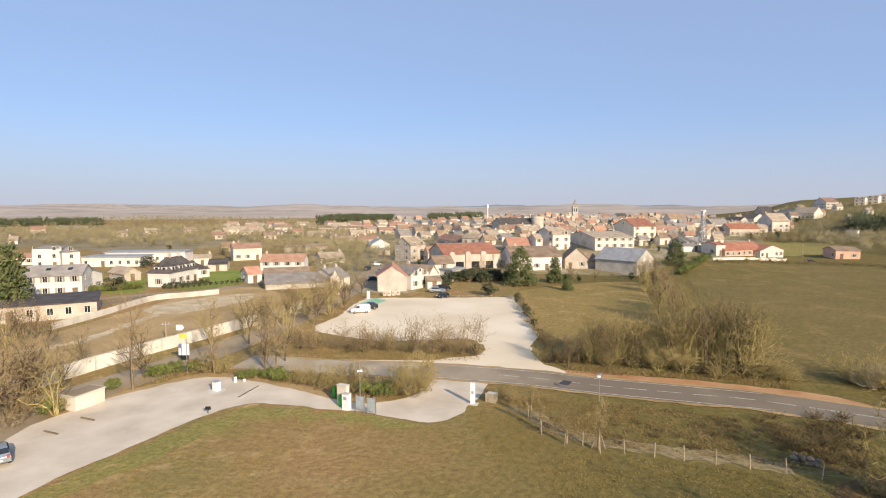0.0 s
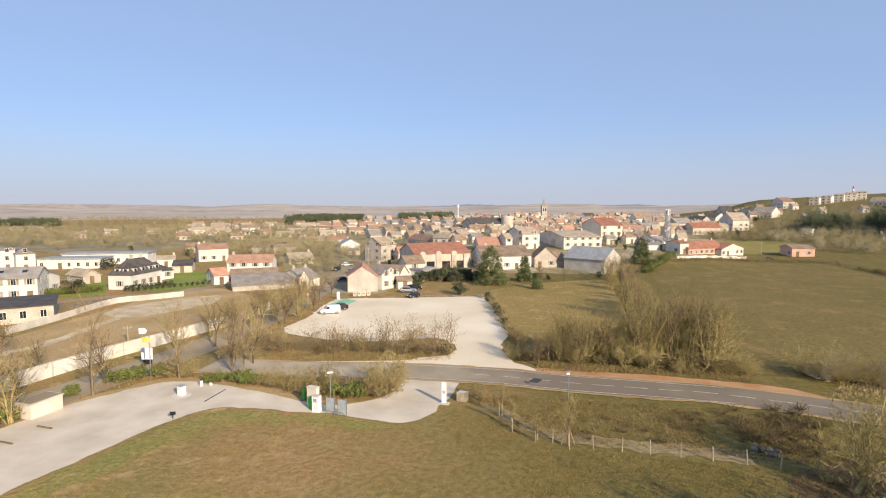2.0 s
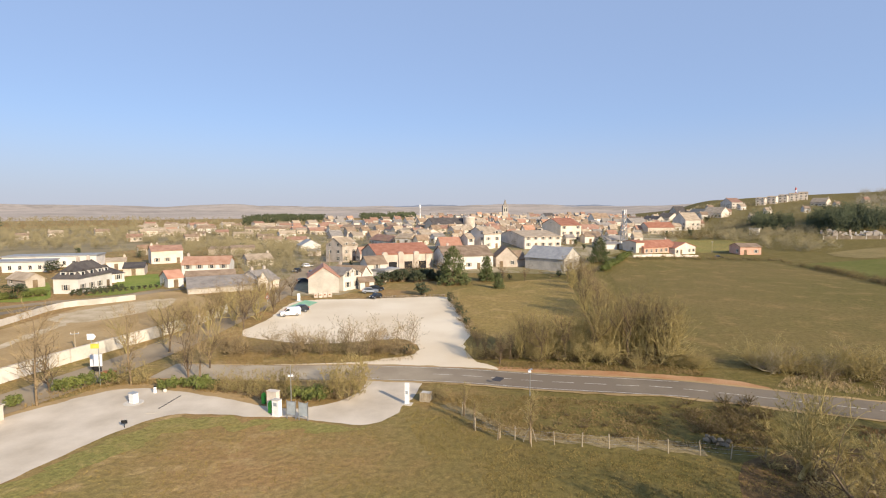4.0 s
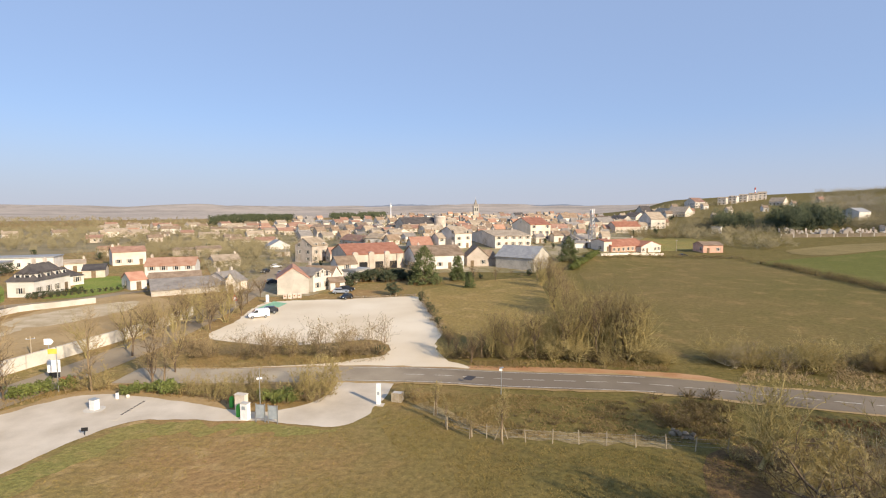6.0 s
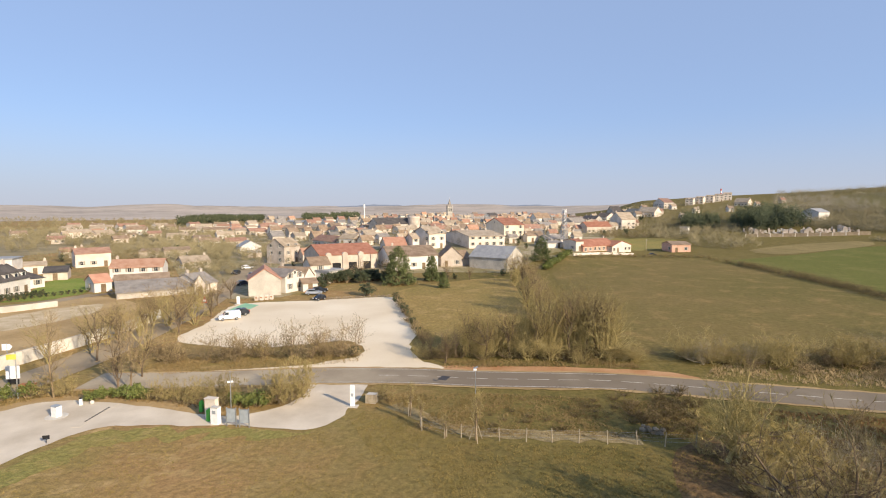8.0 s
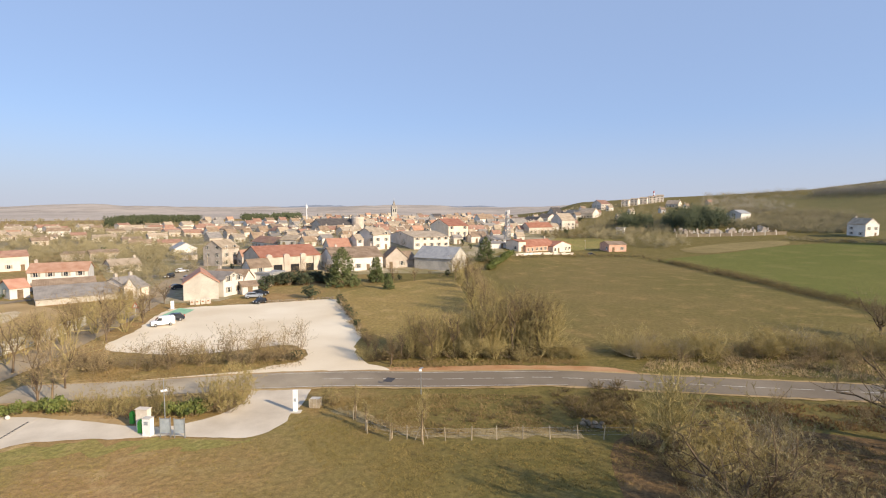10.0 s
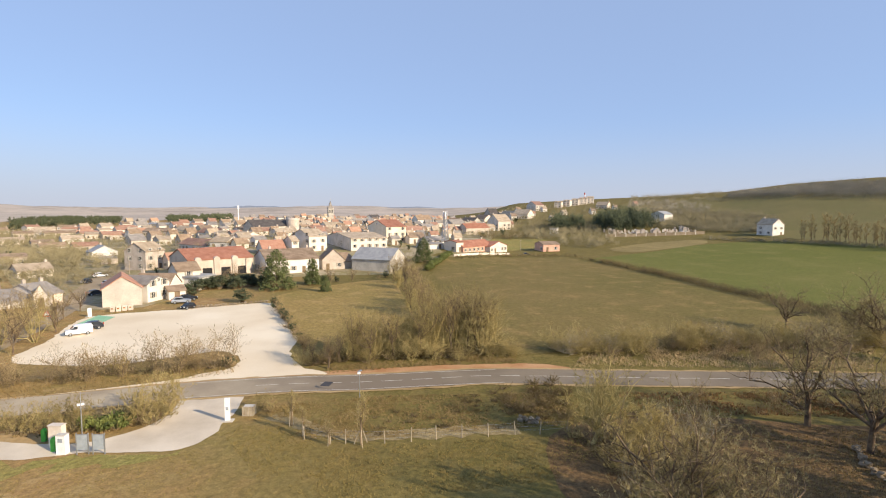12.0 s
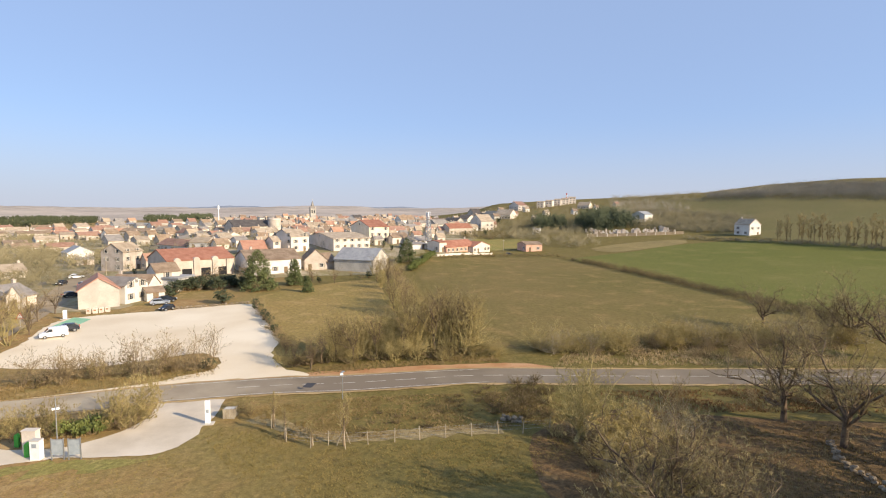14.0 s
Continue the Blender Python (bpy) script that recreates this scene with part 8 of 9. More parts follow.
DRAIN_TURN, DRAIN_LONG = 88.3, 6.6
STOP_TURN = -8.5
CHURCH_H = 27.4
KEEP_H = 9.4


# ---- walls, fences and road furniture ----
def part(name, solid, mat, parent, label="", at=None):
    return put(name, solid.mesh(name, M[mat]), parent, at, label)


def thing(name, label, category, x, y, turn=0.0, group="", z=None):
    ob = tagged(new(name), label, category, group)
    ob.matrix_basis = pose(x, y, float(height(x, y)) if z is None else z, 0, 0, turn)
    return ob


def panel_wall(name, points, tall, step, thick, mat, post, label, category, cap=0.0):
    """A wall or fence of panels between posts along a line."""
    line = curve(points, 0.5)
    root = tagged(new(name), label, category, kind="structure")
    stops, run, last = [line[0]], 0.0, line[0]
    for p in line[1:]:
        run += (p - last).length
        last = p
        if run >= step:
            stops.append(p)
            run = 0.0
    pm = Solid().box(-0.5, 0.5, -thick / 2, thick / 2, -0.4, tall - 0.05).mesh("panel", M[mat])
    qm = Solid().box(-post, post, -post, post, -0.4, tall).mesh("post", M["concrete"])
    cm = Solid().box(-0.5, 0.5, -thick / 2 - cap, thick / 2 + cap, tall - 0.05, tall + 0.04).mesh("coping", M["concrete"]) if cap else None
    for a, b in zip(stops, stops[1:]):
        c, d = (a + b) / 2, b - a
        z = float(height(c.x, c.y))
        m = pose(c.x, c.y, z, 0, 0, math.degrees(math.atan2(d.y, d.x))) @ Matrix.Diagonal((d.length - 2 * post - 0.01, 1, 1, 1))
        w = put("panel", pm, root, m)
        if cm:
            put("coping", cm, root, pose(c.x, c.y, z, 0, 0, math.degrees(math.atan2(d.y, d.x))) @ Matrix.Diagonal((d.length - 2 * post - 0.01, 1, 1, 1)))
        put("post", qm, root, pose(a.x, a.y, float(height(a.x, a.y)), 0, 0, math.degrees(math.atan2(d.y, d.x))))
    return root


def wire_fence(points, label):
    """Wooden posts with three wires."""
    root = tagged(new("wire_fence"), label, "fence")
    rnd = random.Random(9)
    for p in points:
        s = Solid().tube((0, 0, -0.3), (0, 0, 1.35), 0.055, 0.05, 6)
        put("post", s.mesh("post", M["pale_wood"]), root, pose(p[0], p[1], 0, rnd.uniform(-4, 4), rnd.uniform(-5, 5), 0))
    for h in (0.45, 0.8, 1.15):
        s = Solid()
        for a, b in zip(points, points[1:]):
            s.tube((*a, h), (*b, h), 0.006, 0.006, 3, False)
        put("wire", s.mesh("wire", M["steel"]), root)
    return root


def dashes(points, start, long, step, wide, name, count=400):
    """Painted strokes along a line, each laid on the road."""
    line = curve(points, 0.25)
    run, made, k = 0.0, 0, 0
    dist = [0.0]
    for a, b in zip(line, line[1:]):
        dist.append(dist[-1] + (b - a).length)

    def at(s):
        i = min(int(np.searchsorted(dist, s)), len(line) - 1)
        j = max(i - 1, 0)
        return line[i] + (line[i] - line[j]) * ((s - dist[i]) / max(dist[i] - dist[j], 1e-6)), (line[i] - line[j]).normalized()
    me = Solid().box(-long / 2, long / 2, -wide / 2, wide / 2, 0, 0.006).mesh(name, M["paint"])
    s = start
    while s < dist[-1] - long and made < count:
        p, t = at(s)
        put(name, me, road, pose(p.x, p.y, float(height(p.x, p.y)) + 0.092, 0, 0, math.degrees(math.atan2(t.y, t.x))))
        s += step
        made += 1


panel_wall("white_wall", WALL, 1.95, 5.0, 0.14, "panel", 0.1, "long white rendered wall along the avenue", "wall", 0.05)
panel_wall("panel_fence", PANELS, 1.35, 2.2, 0.06, "concrete", 0.07, "pale concrete panel fence round the waste ground", "fence")
panel_wall("cemetery_wall", CEMETERY, 2.0, 6.0, 0.4, "stone", 0.25, "long grey stone wall of the cemetery", "wall")
panel_wall("garden_wall", GARDEN_WALL, 1.0, 5.0, 0.25, "cream", 0.15, "low pale garden wall behind the pasture", "wall")
wire_fence(POSTS, "leaning wooden posts with wire along the meadow")
dashes(ROAD, 38, 2.7, 3.9, 0.11, "centre_stroke")
WEST = [p for p in ROAD if -15 < p[0] < 36]
ribbon("dusty_surface", [p for p in ROAD if p[0] < 17], -3.05, 3.05, 0.094, M["dusty"], "", "", step=1.0, parent=road, rag=0.25)
for side in (-2.75, 2.75):
    ribbon("edge_line", WEST, side - 0.06, side + 0.06, 0.096, M["paint"], "", "", parent=road)
ribbon("tar_patch", [(RP[0] - 0.35, RP[1] - 0.8), (RP[0] + 0.35, RP[1] + 0.8)], -0.6, 0.6, 0.1, M["patch"], "", "", parent=road)


def utility_pole(x, y, h):
    p = thing("utility_pole", "slim grey timber pole with a short crossarm", "utility pole", x, y, 30, "utility poles")
    part("pole", Solid().tube((0, 0, -0.2), (0, 0, h), 0.11, 0.08, 8), "pale_wood", p)
    part("crossarm", Solid().box(-0.6, 0.6, -0.05, 0.05, h - 0.5, h - 0.4), "steel", p)
    for q in (-0.5, 0.0, 0.5):
        part("insulator", Solid().tube((q, 0, h - 0.4), (q, 0, h - 0.2), 0.05, 0.04, 6), "frame", p)


def service_point():
    x, y = CABINET
    a = -16
    c = thing("service_cabinet", "tall pale cabinet of the camper service point", "service cabinet", x, y, a)
    part("body", Solid().box(-0.62, 0.62, -0.3, 0.3, 0, 2.15).box(-0.68, 0.68, -0.36, 0.36, 2.15, 2.22), "cream", c)
    part("plinth", Solid().box(-0.75, 0.75, -0.45, 0.45, 0, 0.08), "concrete", c)
    x, y = PUMP_WHITE
    w = thing("dispenser", "white waste-water dispenser with a grey screen", "dispenser", x, y, a)
    part("body", Solid().box(-0.42, 0.42, -0.28, 0.28, 0, 1.75), "plain_white", w)
    part("screen", Solid().box(-0.2, 0.2, -0.31, -0.28, 1.15, 1.5), "grey_panel", w, "small grey screen")
    part("cap", Solid().box(-0.45, 0.45, -0.31, 0.31, 1.75, 1.82), "concrete", w)
    for (x, y), h in zip(GREENS, (1.05, 1.15)):
        g = thing("charging_post", "bright green charging post with a hose", "charging post", x, y, a, "green posts")
        part("body", Solid().box(-0.19, 0.19, -0.16, 0.16, 0, h).prism([(-0.19, h), (0.19, h), (0.0, h + 0.22)], -0.16, 0.16), "green", g)
        part("hose", Solid().tube((0.19, 0, 0.9), (0.45, -0.2, 0.4), 0.03, 0.03, 5).tube((0.45, -0.2, 0.4), (0.4, -0.3, 0.05), 0.03, 0.03, 5), "black", g)
    for x, y in BOARDS:
        b = thing("notice_board", "grey notice board in a steel frame", "notice board", x, y, a + 8, "notice boards")
        for q in (-0.5, 0.5):
            part("post", Solid().box(q - 0.04, q + 0.04, -0.04, 0.04, 0, 1.95), "steel", b)
        part("panel", Solid().box(-0.46, 0.46, -0.02, 0.02, 0.45, 1.8), "grey_panel", b)
        part("rail", Solid().box(-0.5, 0.5, -0.03, 0.03, 1.8, 1.86), "steel", b)
    x, y = LAMP1
    m = thing("lamp_mast", "slim pale lamp mast with two white floodlights", "street lamp", x, y, 20)
    part("pole", Solid().tube((0, 0, 0), (0, 0, 4.6), 0.06, 0.035, 8), "steel", m)
    for s in (-1, 1):
        part("floodlight", Solid().box(min(0.04 * s, 0.3 * s), max(0.04 * s, 0.3 * s), -0.1, 0.1, 3.3, 3.48), "plain_white", m)
    x, y = LAMP2
    m = thing("solar_lamp", "slim grey lamp mast with a small solar panel", "street lamp", x, y, 10)
    part("pole", Solid().tube((0, 0, 0), (0, 0, 3.1), 0.06, 0.04, 8), "steel", m)
    part("head", Solid().box(-0.26, 0.1, -0.1, 0.1, 2.85, 3.05), "plain_white", m)
    part("solar_panel", Solid().prism([(-0.2, 3.1), (0.25, 3.25), (0.25, 3.29), (-0.2, 3.14)], -0.18, 0.18), "grey_panel", m)
    x, y = TOTEM
    t = thing("totem", "tall white sign totem with a shaded edge", "sign totem", x, y, -9)
    part("panel", Solid().box(-0.24, 0.24, -0.13, 0.13, 0.1, 2.45), "plain_white", t)
    part("base", Solid().box(-0.6, 0.6, -0.4, 0.4, 0, 0.1), "concrete", t)
    part("stripe", Solid().box(-0.14, 0.14, -0.135, -0.13, 1.2, 1.55), "grey_panel", t, "faint grey emblem")
    x, y = CRATE
    c = thing("slatted_bin", "pale slatted bin enclosure beside the road", "bin", x, y, -12)
    for i in range(7):
        part("slat", Solid().box(-0.6 + i * 0.175, -0.46 + i * 0.175, -0.5, -0.46, 0.05, 1.05), "pale_wood", c)
        part("slat", Solid().box(0.58, 0.62, -0.44 + i * 0.13, -0.34 + i * 0.13, 0.05, 1.05), "pale_wood", c)
    part("body", Solid().box(-0.55, 0.56, -0.45, 0.45, 0, 0.98), "concrete", c)
    x, y = PUMP
    p = thing("service_pillar", "white service pillar with a dark side on a round concrete pad", "service pillar", x, y, -20)
    part("pad", Solid().tube((0, 0, 0.0), (0, 0, 0.06), 1.1, 1.05, 16), "concrete", p)
    part("body", Solid().box(-0.4, 0.42, -0.3, 0.3, 0.06, 1.15), "plain_white", p)
    part("side_panel", Solid().box(-0.47, -0.4, -0.28, 0.28, 0.1, 1.1), "black", p)
    part("cap", Solid().box(-0.46, 0.46, -0.34, 0.34, 1.15, 1.22), "grey_panel", p)
    x, y = BOLLARD
    b = thing("bollard", "short white bollard with a dark cap", "bollard", x, y)
    part("shaft", Solid().tube((0, 0, 0), (0, 0, 0.75), 0.2, 0.16, 10), "plain_white", b)
    part("cap", Solid().tube((0, 0, 0.75), (0, 0, 0.88), 0.17, 0.1, 10), "black", b)
    x, y = BALL
    b = thing("boulder", "rounded pale marker stone", "marker stone", x, y)
    bm = bmesh.new()
    bmesh.ops.create_icosphere(bm, subdivisions=2, radius=0.24)
    for v in bm.verts:
        v.co *= 1 + 0.12 * noise.noise(v.co * 4)
        v.co.z = v.co.z * 0.95 + 0.19
    me = bpy.data.meshes.new("stone")
    bm.to_mesh(me)
    bm.free()
    me.materials.append(M["cream"])
    put("stone", me, b)
    x, y = SMALL_SIGN
    b = thing("small_sign", "small dark sign on a short post at the lawn's edge", "sign", x, y, 15)
    part("post", Solid().tube((0, 0, -0.1), (0, 0, 0.55), 0.04, 0.04, 6), "black", b)
    part("plate", Solid().box(-0.28, 0.28, -0.03, 0.03, 0.45, 0.8), "black", b)
    b = thing("drain_grate", "long sunken drain with a dark grate in the forecourt", "drain", *DRAIN[0], DRAIN_TURN)
    part("rim", Solid().box(0, DRAIN_LONG, -0.45, 0.45, 0.0, 0.055), "drive", b)
    for i in range(8):
        q = DRAIN_LONG * (0.22 + i * 0.08)
        part("slot", Solid().box(q, q + DRAIN_LONG * 0.06, -0.1, 0.1, 0.055, 0.064), "black", b)
    for k, (x, y) in enumerate(STOPS):
        b = thing("wheel_stop", "low dark timber wheel stop on the forecourt", "wheel stop", x, y, STOP_TURN, "wheel stops", 0.03)
        part("beam", Solid().prism([(-0.1, 0), (0.1, 0), (0.07, 0.13), (-0.07, 0.13)], -1.0, 1.0, "x"), "wood", b)


service_point()
utility_pole(-64.1, 77.1, 2.9)
utility_pole(-58.9, 196.6, 6.6)
utility_pole(105.1, 255.5, 5.6)


def shelter():
    """The closed concrete shelter by the forecourt."""
    (x0, y0), (x1, y1) = SHELTER
    d = Vector((x1 - x0, y1 - y0))
    s = thing("concrete_shelter", "low cream concrete shelter with a pale flat roof", "shelter", x0, y0, math.degrees(math.atan2(d.y, d.x)))
    w = d.length
    part("body", Solid().box(0, w, 0, 2.4, 0, 1.6), "cream", s)
    part("roof", Solid().box(-0.12, w + 0.12, -0.12, 2.52, 1.6, 1.7), "concrete", s)
    part("covering", Solid().box(0.05, w - 0.05, 0.05, 2.35, 1.7, 1.73), "worn_asphalt", s, "pale worn roofing felt")


shelter()


def signs():
    x, y = SIGN_POST
    p = thing("direction_sign", "tall post with a yellow panel and white panels", "road sign", x, y, 10)
    part("post", Solid().tube((0, 0, 0), (0, 0, 5.6), 0.07, 0.06, 8), "steel", p)
    part("panel", Solid().box(-0.9, 0.1, -0.1, -0.06, 4.7, 5.3), "yellow_sign", p, "yellow panel")
    x, y = HOARDING
    b = thing("hoarding", "white advertising hoarding on dark legs", "hoarding", x, y, 12)
    part("panel", Solid().box(-0.75, 0.75, -0.06, 0.06, 0.9, 2.5), "plain_white", b)
    part("apron", Solid().box(-0.6, 0.6, -0.05, 0.05, 0.2, 0.85), "black", b)
    for q in (-0.55, 0.55):
        part("leg", Solid().box(q - 0.06, q + 0.06, 0.06, 0.16, 0, 2.6), "steel", b)
    x, y = HIGH_SIGN
    b = thing("arrow_sign", "white arrow-shaped panel on a pole behind the wall", "road sign", x, y, 10)
    part("pole", Solid().tube((0, 0, 0), (0, 0, 3.0), 0.06, 0.06, 8), "steel", b)
    part("panel", Solid().prism([(-0.6, 2.0), (0.35, 2.0), (0.7, 2.45), (0.35, 2.9), (-0.6, 2.9)], -0.05, 0.05), "plain_white", b)
    x, y = RUSTY
    b = thing("utility_box", "rusty brown utility box by the bushes", "utility box", x, y, 5)
    part("body", Solid().box(-0.8, 0.8, -0.35, 0.35, 0, 0.9).box(-0.86, 0.86, -0.4, 0.4, 0.9, 0.97), "rust", b)
    x, y = TRIANGLE
    b = thing("warning_sign", "triangular warning sign with a red border", "road sign", x, y, -10)
    part("post", Solid().tube((0, 0, 0), (0, 0, 2.3), 0.05, 0.05, 6), "steel", b)
    part("plate", Solid().prism([(-0.75, 1.6), (0.75, 1.6), (0, 2.9)], -0.03, 0.03), "red_paint", b)
    part("face", Solid().prism([(-0.52, 1.72), (0.52, 1.72), (0, 2.62)], -0.045, -0.03), "plain_white", b)
    x, y = EV_POST
    b = thing("charging_column", "tall white charging column by the green bays", "charging column", x, y, 0)
    part("body", Solid().box(-0.32, 0.32, -0.2, 0.2, 0, 1.75).box(-0.28, 0.28, -0.16, 0.16, 1.75, 1.85), "plain_white", b)
    part("plinth", Solid().box(-0.7, 0.7, -0.5, 0.5, 0, 0.1), "concrete", b)
    for x, y in BINS:
        b = thing("recycling_bin", "cream recycling container with a dark opening", "container", x, y, 2, "row of containers")
        part("body", Solid().box(-0.4, 0.4, -0.4, 0.4, 0.05, 1.0).prism([(-0.4, 1.0), (0.4, 1.0), (0.25, 1.2), (-0.25, 1.2)], -0.4, 0.4), "cream", b)
        part("slot", Solid().box(-0.22, 0.22, -0.425, -0.4, 0.6, 0.85), "rust", b)
        part("foot", Solid().box(-0.32, 0.32, -0.32, 0.32, 0, 0.05), "black", b)


signs()
area("charging_bay", BAYS, 0.07, M["bay_green"], "green painted charging bays on the gravel", "parking bay", 2, False)


# ---- vehicles ----
def vehicle(name, label, x, y, turn, paint, van=False, small=False, size=1.0):
    """A parked car or van: x forward."""
    c = thing(name, label, "van" if van else "car", x, y, turn, "parked vehicles", 0.05)
    c.matrix_basis = c.matrix_basis @ Matrix.Scale(size, 4)
    if van:
        prof = [(-2.35, 0.35), (2.3, 0.35), (2.4, 0.75), (2.3, 1.05), (1.45, 1.22), (0.75, 1.95), (0.4, 2.05), (-2.2, 2.05), (-2.38, 1.8)]
        glass = [(1.37, 1.25), (0.76, 1.86), (0.2, 1.86), (0.2, 1.25)]
        w, axles, tall = 0.95, (-1.45, 1.5), 0.34
    else:
        k = 0.88 if small else 1.0
        prof = [(p * k, q) for p, q in [(-2.05, 0.35), (2.05, 0.32), (2.12, 0.62), (1.95, 0.8), (1.05, 0.95), (0.25, 1.42), (-0.2, 1.48), (-1.3, 1.42), (-1.85, 1.02), (-2.1, 0.85)]]
        glass = [(p * k, q) for p, q in [(0.92, 0.97), (0.2, 1.37), (-1.22, 1.37), (-1.6, 1.0)]]
        w, axles, tall = 0.88, (-1.3 * k, 1.32 * k), 0.32
    bm = bmesh.new()
    n = len(prof)
    rows = []
    for s, inset in ((-1, 0), (1, 0)):
        rows.append([bm.verts.new((p, s * (w - (0.14 if q > 1.0 else 0.0)), q)) for p, q in prof])
    bm.faces.new(rows[0]), bm.faces.new(rows[1][::-1])
    for i in range(n):
        bm.faces.new((rows[0][i], rows[1][i], rows[1][(i + 1) % n], rows[0][(i + 1) % n]))
    bmesh.ops.recalc_face_normals(bm, faces=bm.faces)
    bmesh.ops.bevel(bm, geom=bm.edges[:], offset=0.05, segments=1, affect="EDGES")
    me = bpy.data.meshes.new("body")
    bm.to_mesh(me)
    bm.free()
    me.materials.append(M[paint])
    put("body", me, c)
    for s in (-1, 1):
        y0 = s * (w - 0.09)
        part("side_window", Solid().prism(glass, min(y0, y0 + s * 0.035), max(y0, y0 + s * 0.035)), "glass", c)
        for a in axles:
            wheel = put("wheel", Solid().tube((a, s * (w - 0.2), tall), (a, s * (w + 0.015), tall), tall, tall, 14).mesh("tyre", M["black"]), c)
            put("rim", Solid().tube((a, s * (w + 0.015), tall), (a, s * (w + 0.03), tall), tall * 0.62, tall * 0.55, 10).mesh("rim", M["steel"]), wheel)
        part("headlight", Solid().box(prof[1][0] - 0.1, prof[1][0] + 0.07, s * w * 0.62 - 0.17, s * w * 0.62 + 0.17, 0.62, 0.76), "plain_white", c)
        part("tail_light", Solid().box(prof[0][0] - 0.06, prof[0][0] + 0.1, s * w * 0.76 - 0.1, s * w * 0.76 + 0.1, 0.75, 0.98), "red_paint", c)

    def pane(label, a, b):
        (x1, z1), (x2, z2) = a, b
        t = Vector((z2 - z1, 0, x1 - x2)).normalized() * 0.025
        if t.z < 0:
            t = -t
        q = 0.74
        p = [Vector((x1, 0, z1)).lerp(Vector((x2, 0, z2)), f) for f in (0.12, 0.9)]
        vs = [(u.x + o.x, sgn * q, u.z + o.z) for u in p for o in (t * 0.2, t * 1.6) for sgn in (-1, 1)]
        s = Solid().add(vs, [(0, 1, 3, 2), (4, 6, 7, 5), (0, 4, 5, 1), (2, 3, 7, 6), (0, 2, 6, 4), (1, 5, 7, 3)])
        part(label, s, "glass", c)
    if van:
        pane("windscreen", prof[4], prof[5])
    else:
        pane("windscreen", prof[4], prof[5])
        pane("rear_window", prof[8], prof[7])
    part("bumper", Solid().box(prof[1][0] - 0.05, prof[1][0] + 0.1, -w * 0.9, w * 0.9, 0.38, 0.56), "black" if van else paint, c)
    part("plate", Solid().box(prof[0][0] - 0.09, prof[0][0] - 0.02, -0.26, 0.26, 0.55, 0.66), "plain_white", c)
    return c


vehicle("van", "small white panel van parked on the gravel", -39.8, 104.8, -153.8, "car_white", van=True, size=0.86)
vehicle("car", "black hatchback parked beside the van", -39.5, 109.1, -160.1, "car_dark")
vehicle("car", "small black car at the edge of the gravel", -26.7, 127.0, -121.0, "car_dark", small=True, size=0.88)
vehicle("car", "silver car parked by the white house", -29.8, 135.0, 12.5, "car_silver")
vehicle("car", "dark blue car parked by the white house", -29.1, 139.0, 11.8, "car_dark")
vehicle("car", "grey estate car parked on the forecourt", -47.4, 35.9, 146.6, "car_silver")
vehicle("car", "white car on the avenue", -66.5, 193.5, 25.8, "car_white")
vehicle("car", "dark car parked along the avenue", -64.9, 177.8, -92.0, "car_dark")
vehicle("car", "silver car parked along the avenue", -57.3, 172.5, 75.8, "car_silver")
vehicle("car", "blue car parked beside the pink bungalow", 101.2, 238.2, -4.6, "car_dark", small=True)
vehicle("car", "dark car parked by the corner house", -53.5, 152.4, 35.6, "car_dark")


# ---- details of single buildings ----
def barn_front(b, w, d, eave):
    """Piers, tall dark openings and small rounded gables along the barn's front."""
    for u in (-0.36, -0.08, 0.2, 0.42):
        part("pier", Solid().box(u * w - 0.9, u * w + 0.9, -d / 2 - 0.45, -d / 2, 0, eave - 0.3), "beige", b)
    for u, q in ((-0.45, 1.3), (-0.22, 1.5), (0.06, 1.5), (0.31, 2.0)):
        part("opening", Solid().box(u * w - q, u * w + q, -d / 2 - 0.06, -d / 2 + 0.02, 0, eave * 0.52), "black", b)
    for u in (-0.36, -0.08, 0.2):
        part("gablet", Solid().prism([(u * w - 1.0, eave - 0.4)] + [(u * w - 1.0 * math.cos(math.pi * k / 8), eave + 0.1 + 0.8 * math.sin(math.pi * k / 8)) for k in range(9)] + [(u * w + 1.0, eave - 0.4)], -d / 2 - 0.5, -d / 2 + 0.6), "beige", b)


def dormers(b, spots, roof="dark_roof"):
    """White dormers with dark little roofs."""
    for x, y, z, turn in spots:
        m = pose(x, y, z, 0, 0, turn)
        q = part("dormer", Solid().box(-0.8, 0.8, 0, 2.2, 0, 1.4), "white", b, "white dormer", m)
        part("dormer_roof", Solid().prism([(-1.0, 1.35), (1.0, 1.35), (0, 2.0)], -0.15, 2.6), roof, q)
        part("pane", Solid().box(-0.45, 0.45, -0.04, 0.0, 0.3, 1.2), "glass", q)


def skylights(b, spots):
    for x, y, z, tilt in spots:
        part("skylight", Solid().box(-0.5, 0.5, -0.6, 0.6, 0, 0.08), "glass", b, "", pose(x, y, z, tilt, 0, 0))


skylights(long_house, [(-1.5, -2.2, 6.7, 22.9)])
skylights(long_house, [(3.2, -2.2, 6.7, 22.9)])
dormers(villa, [(-4.4, -2.9, 4.3, 0), (-1.0, -2.9, 4.3, 0), (2.4, -2.9, 4.3, 0), (5.2, -2.9, 4.3, 0), (-6.4, 0.9, 4.3, -90), (-6.4, -1.4, 4.3, -90)])
barn_front(barn, 21.0, 19.4, 5.7)


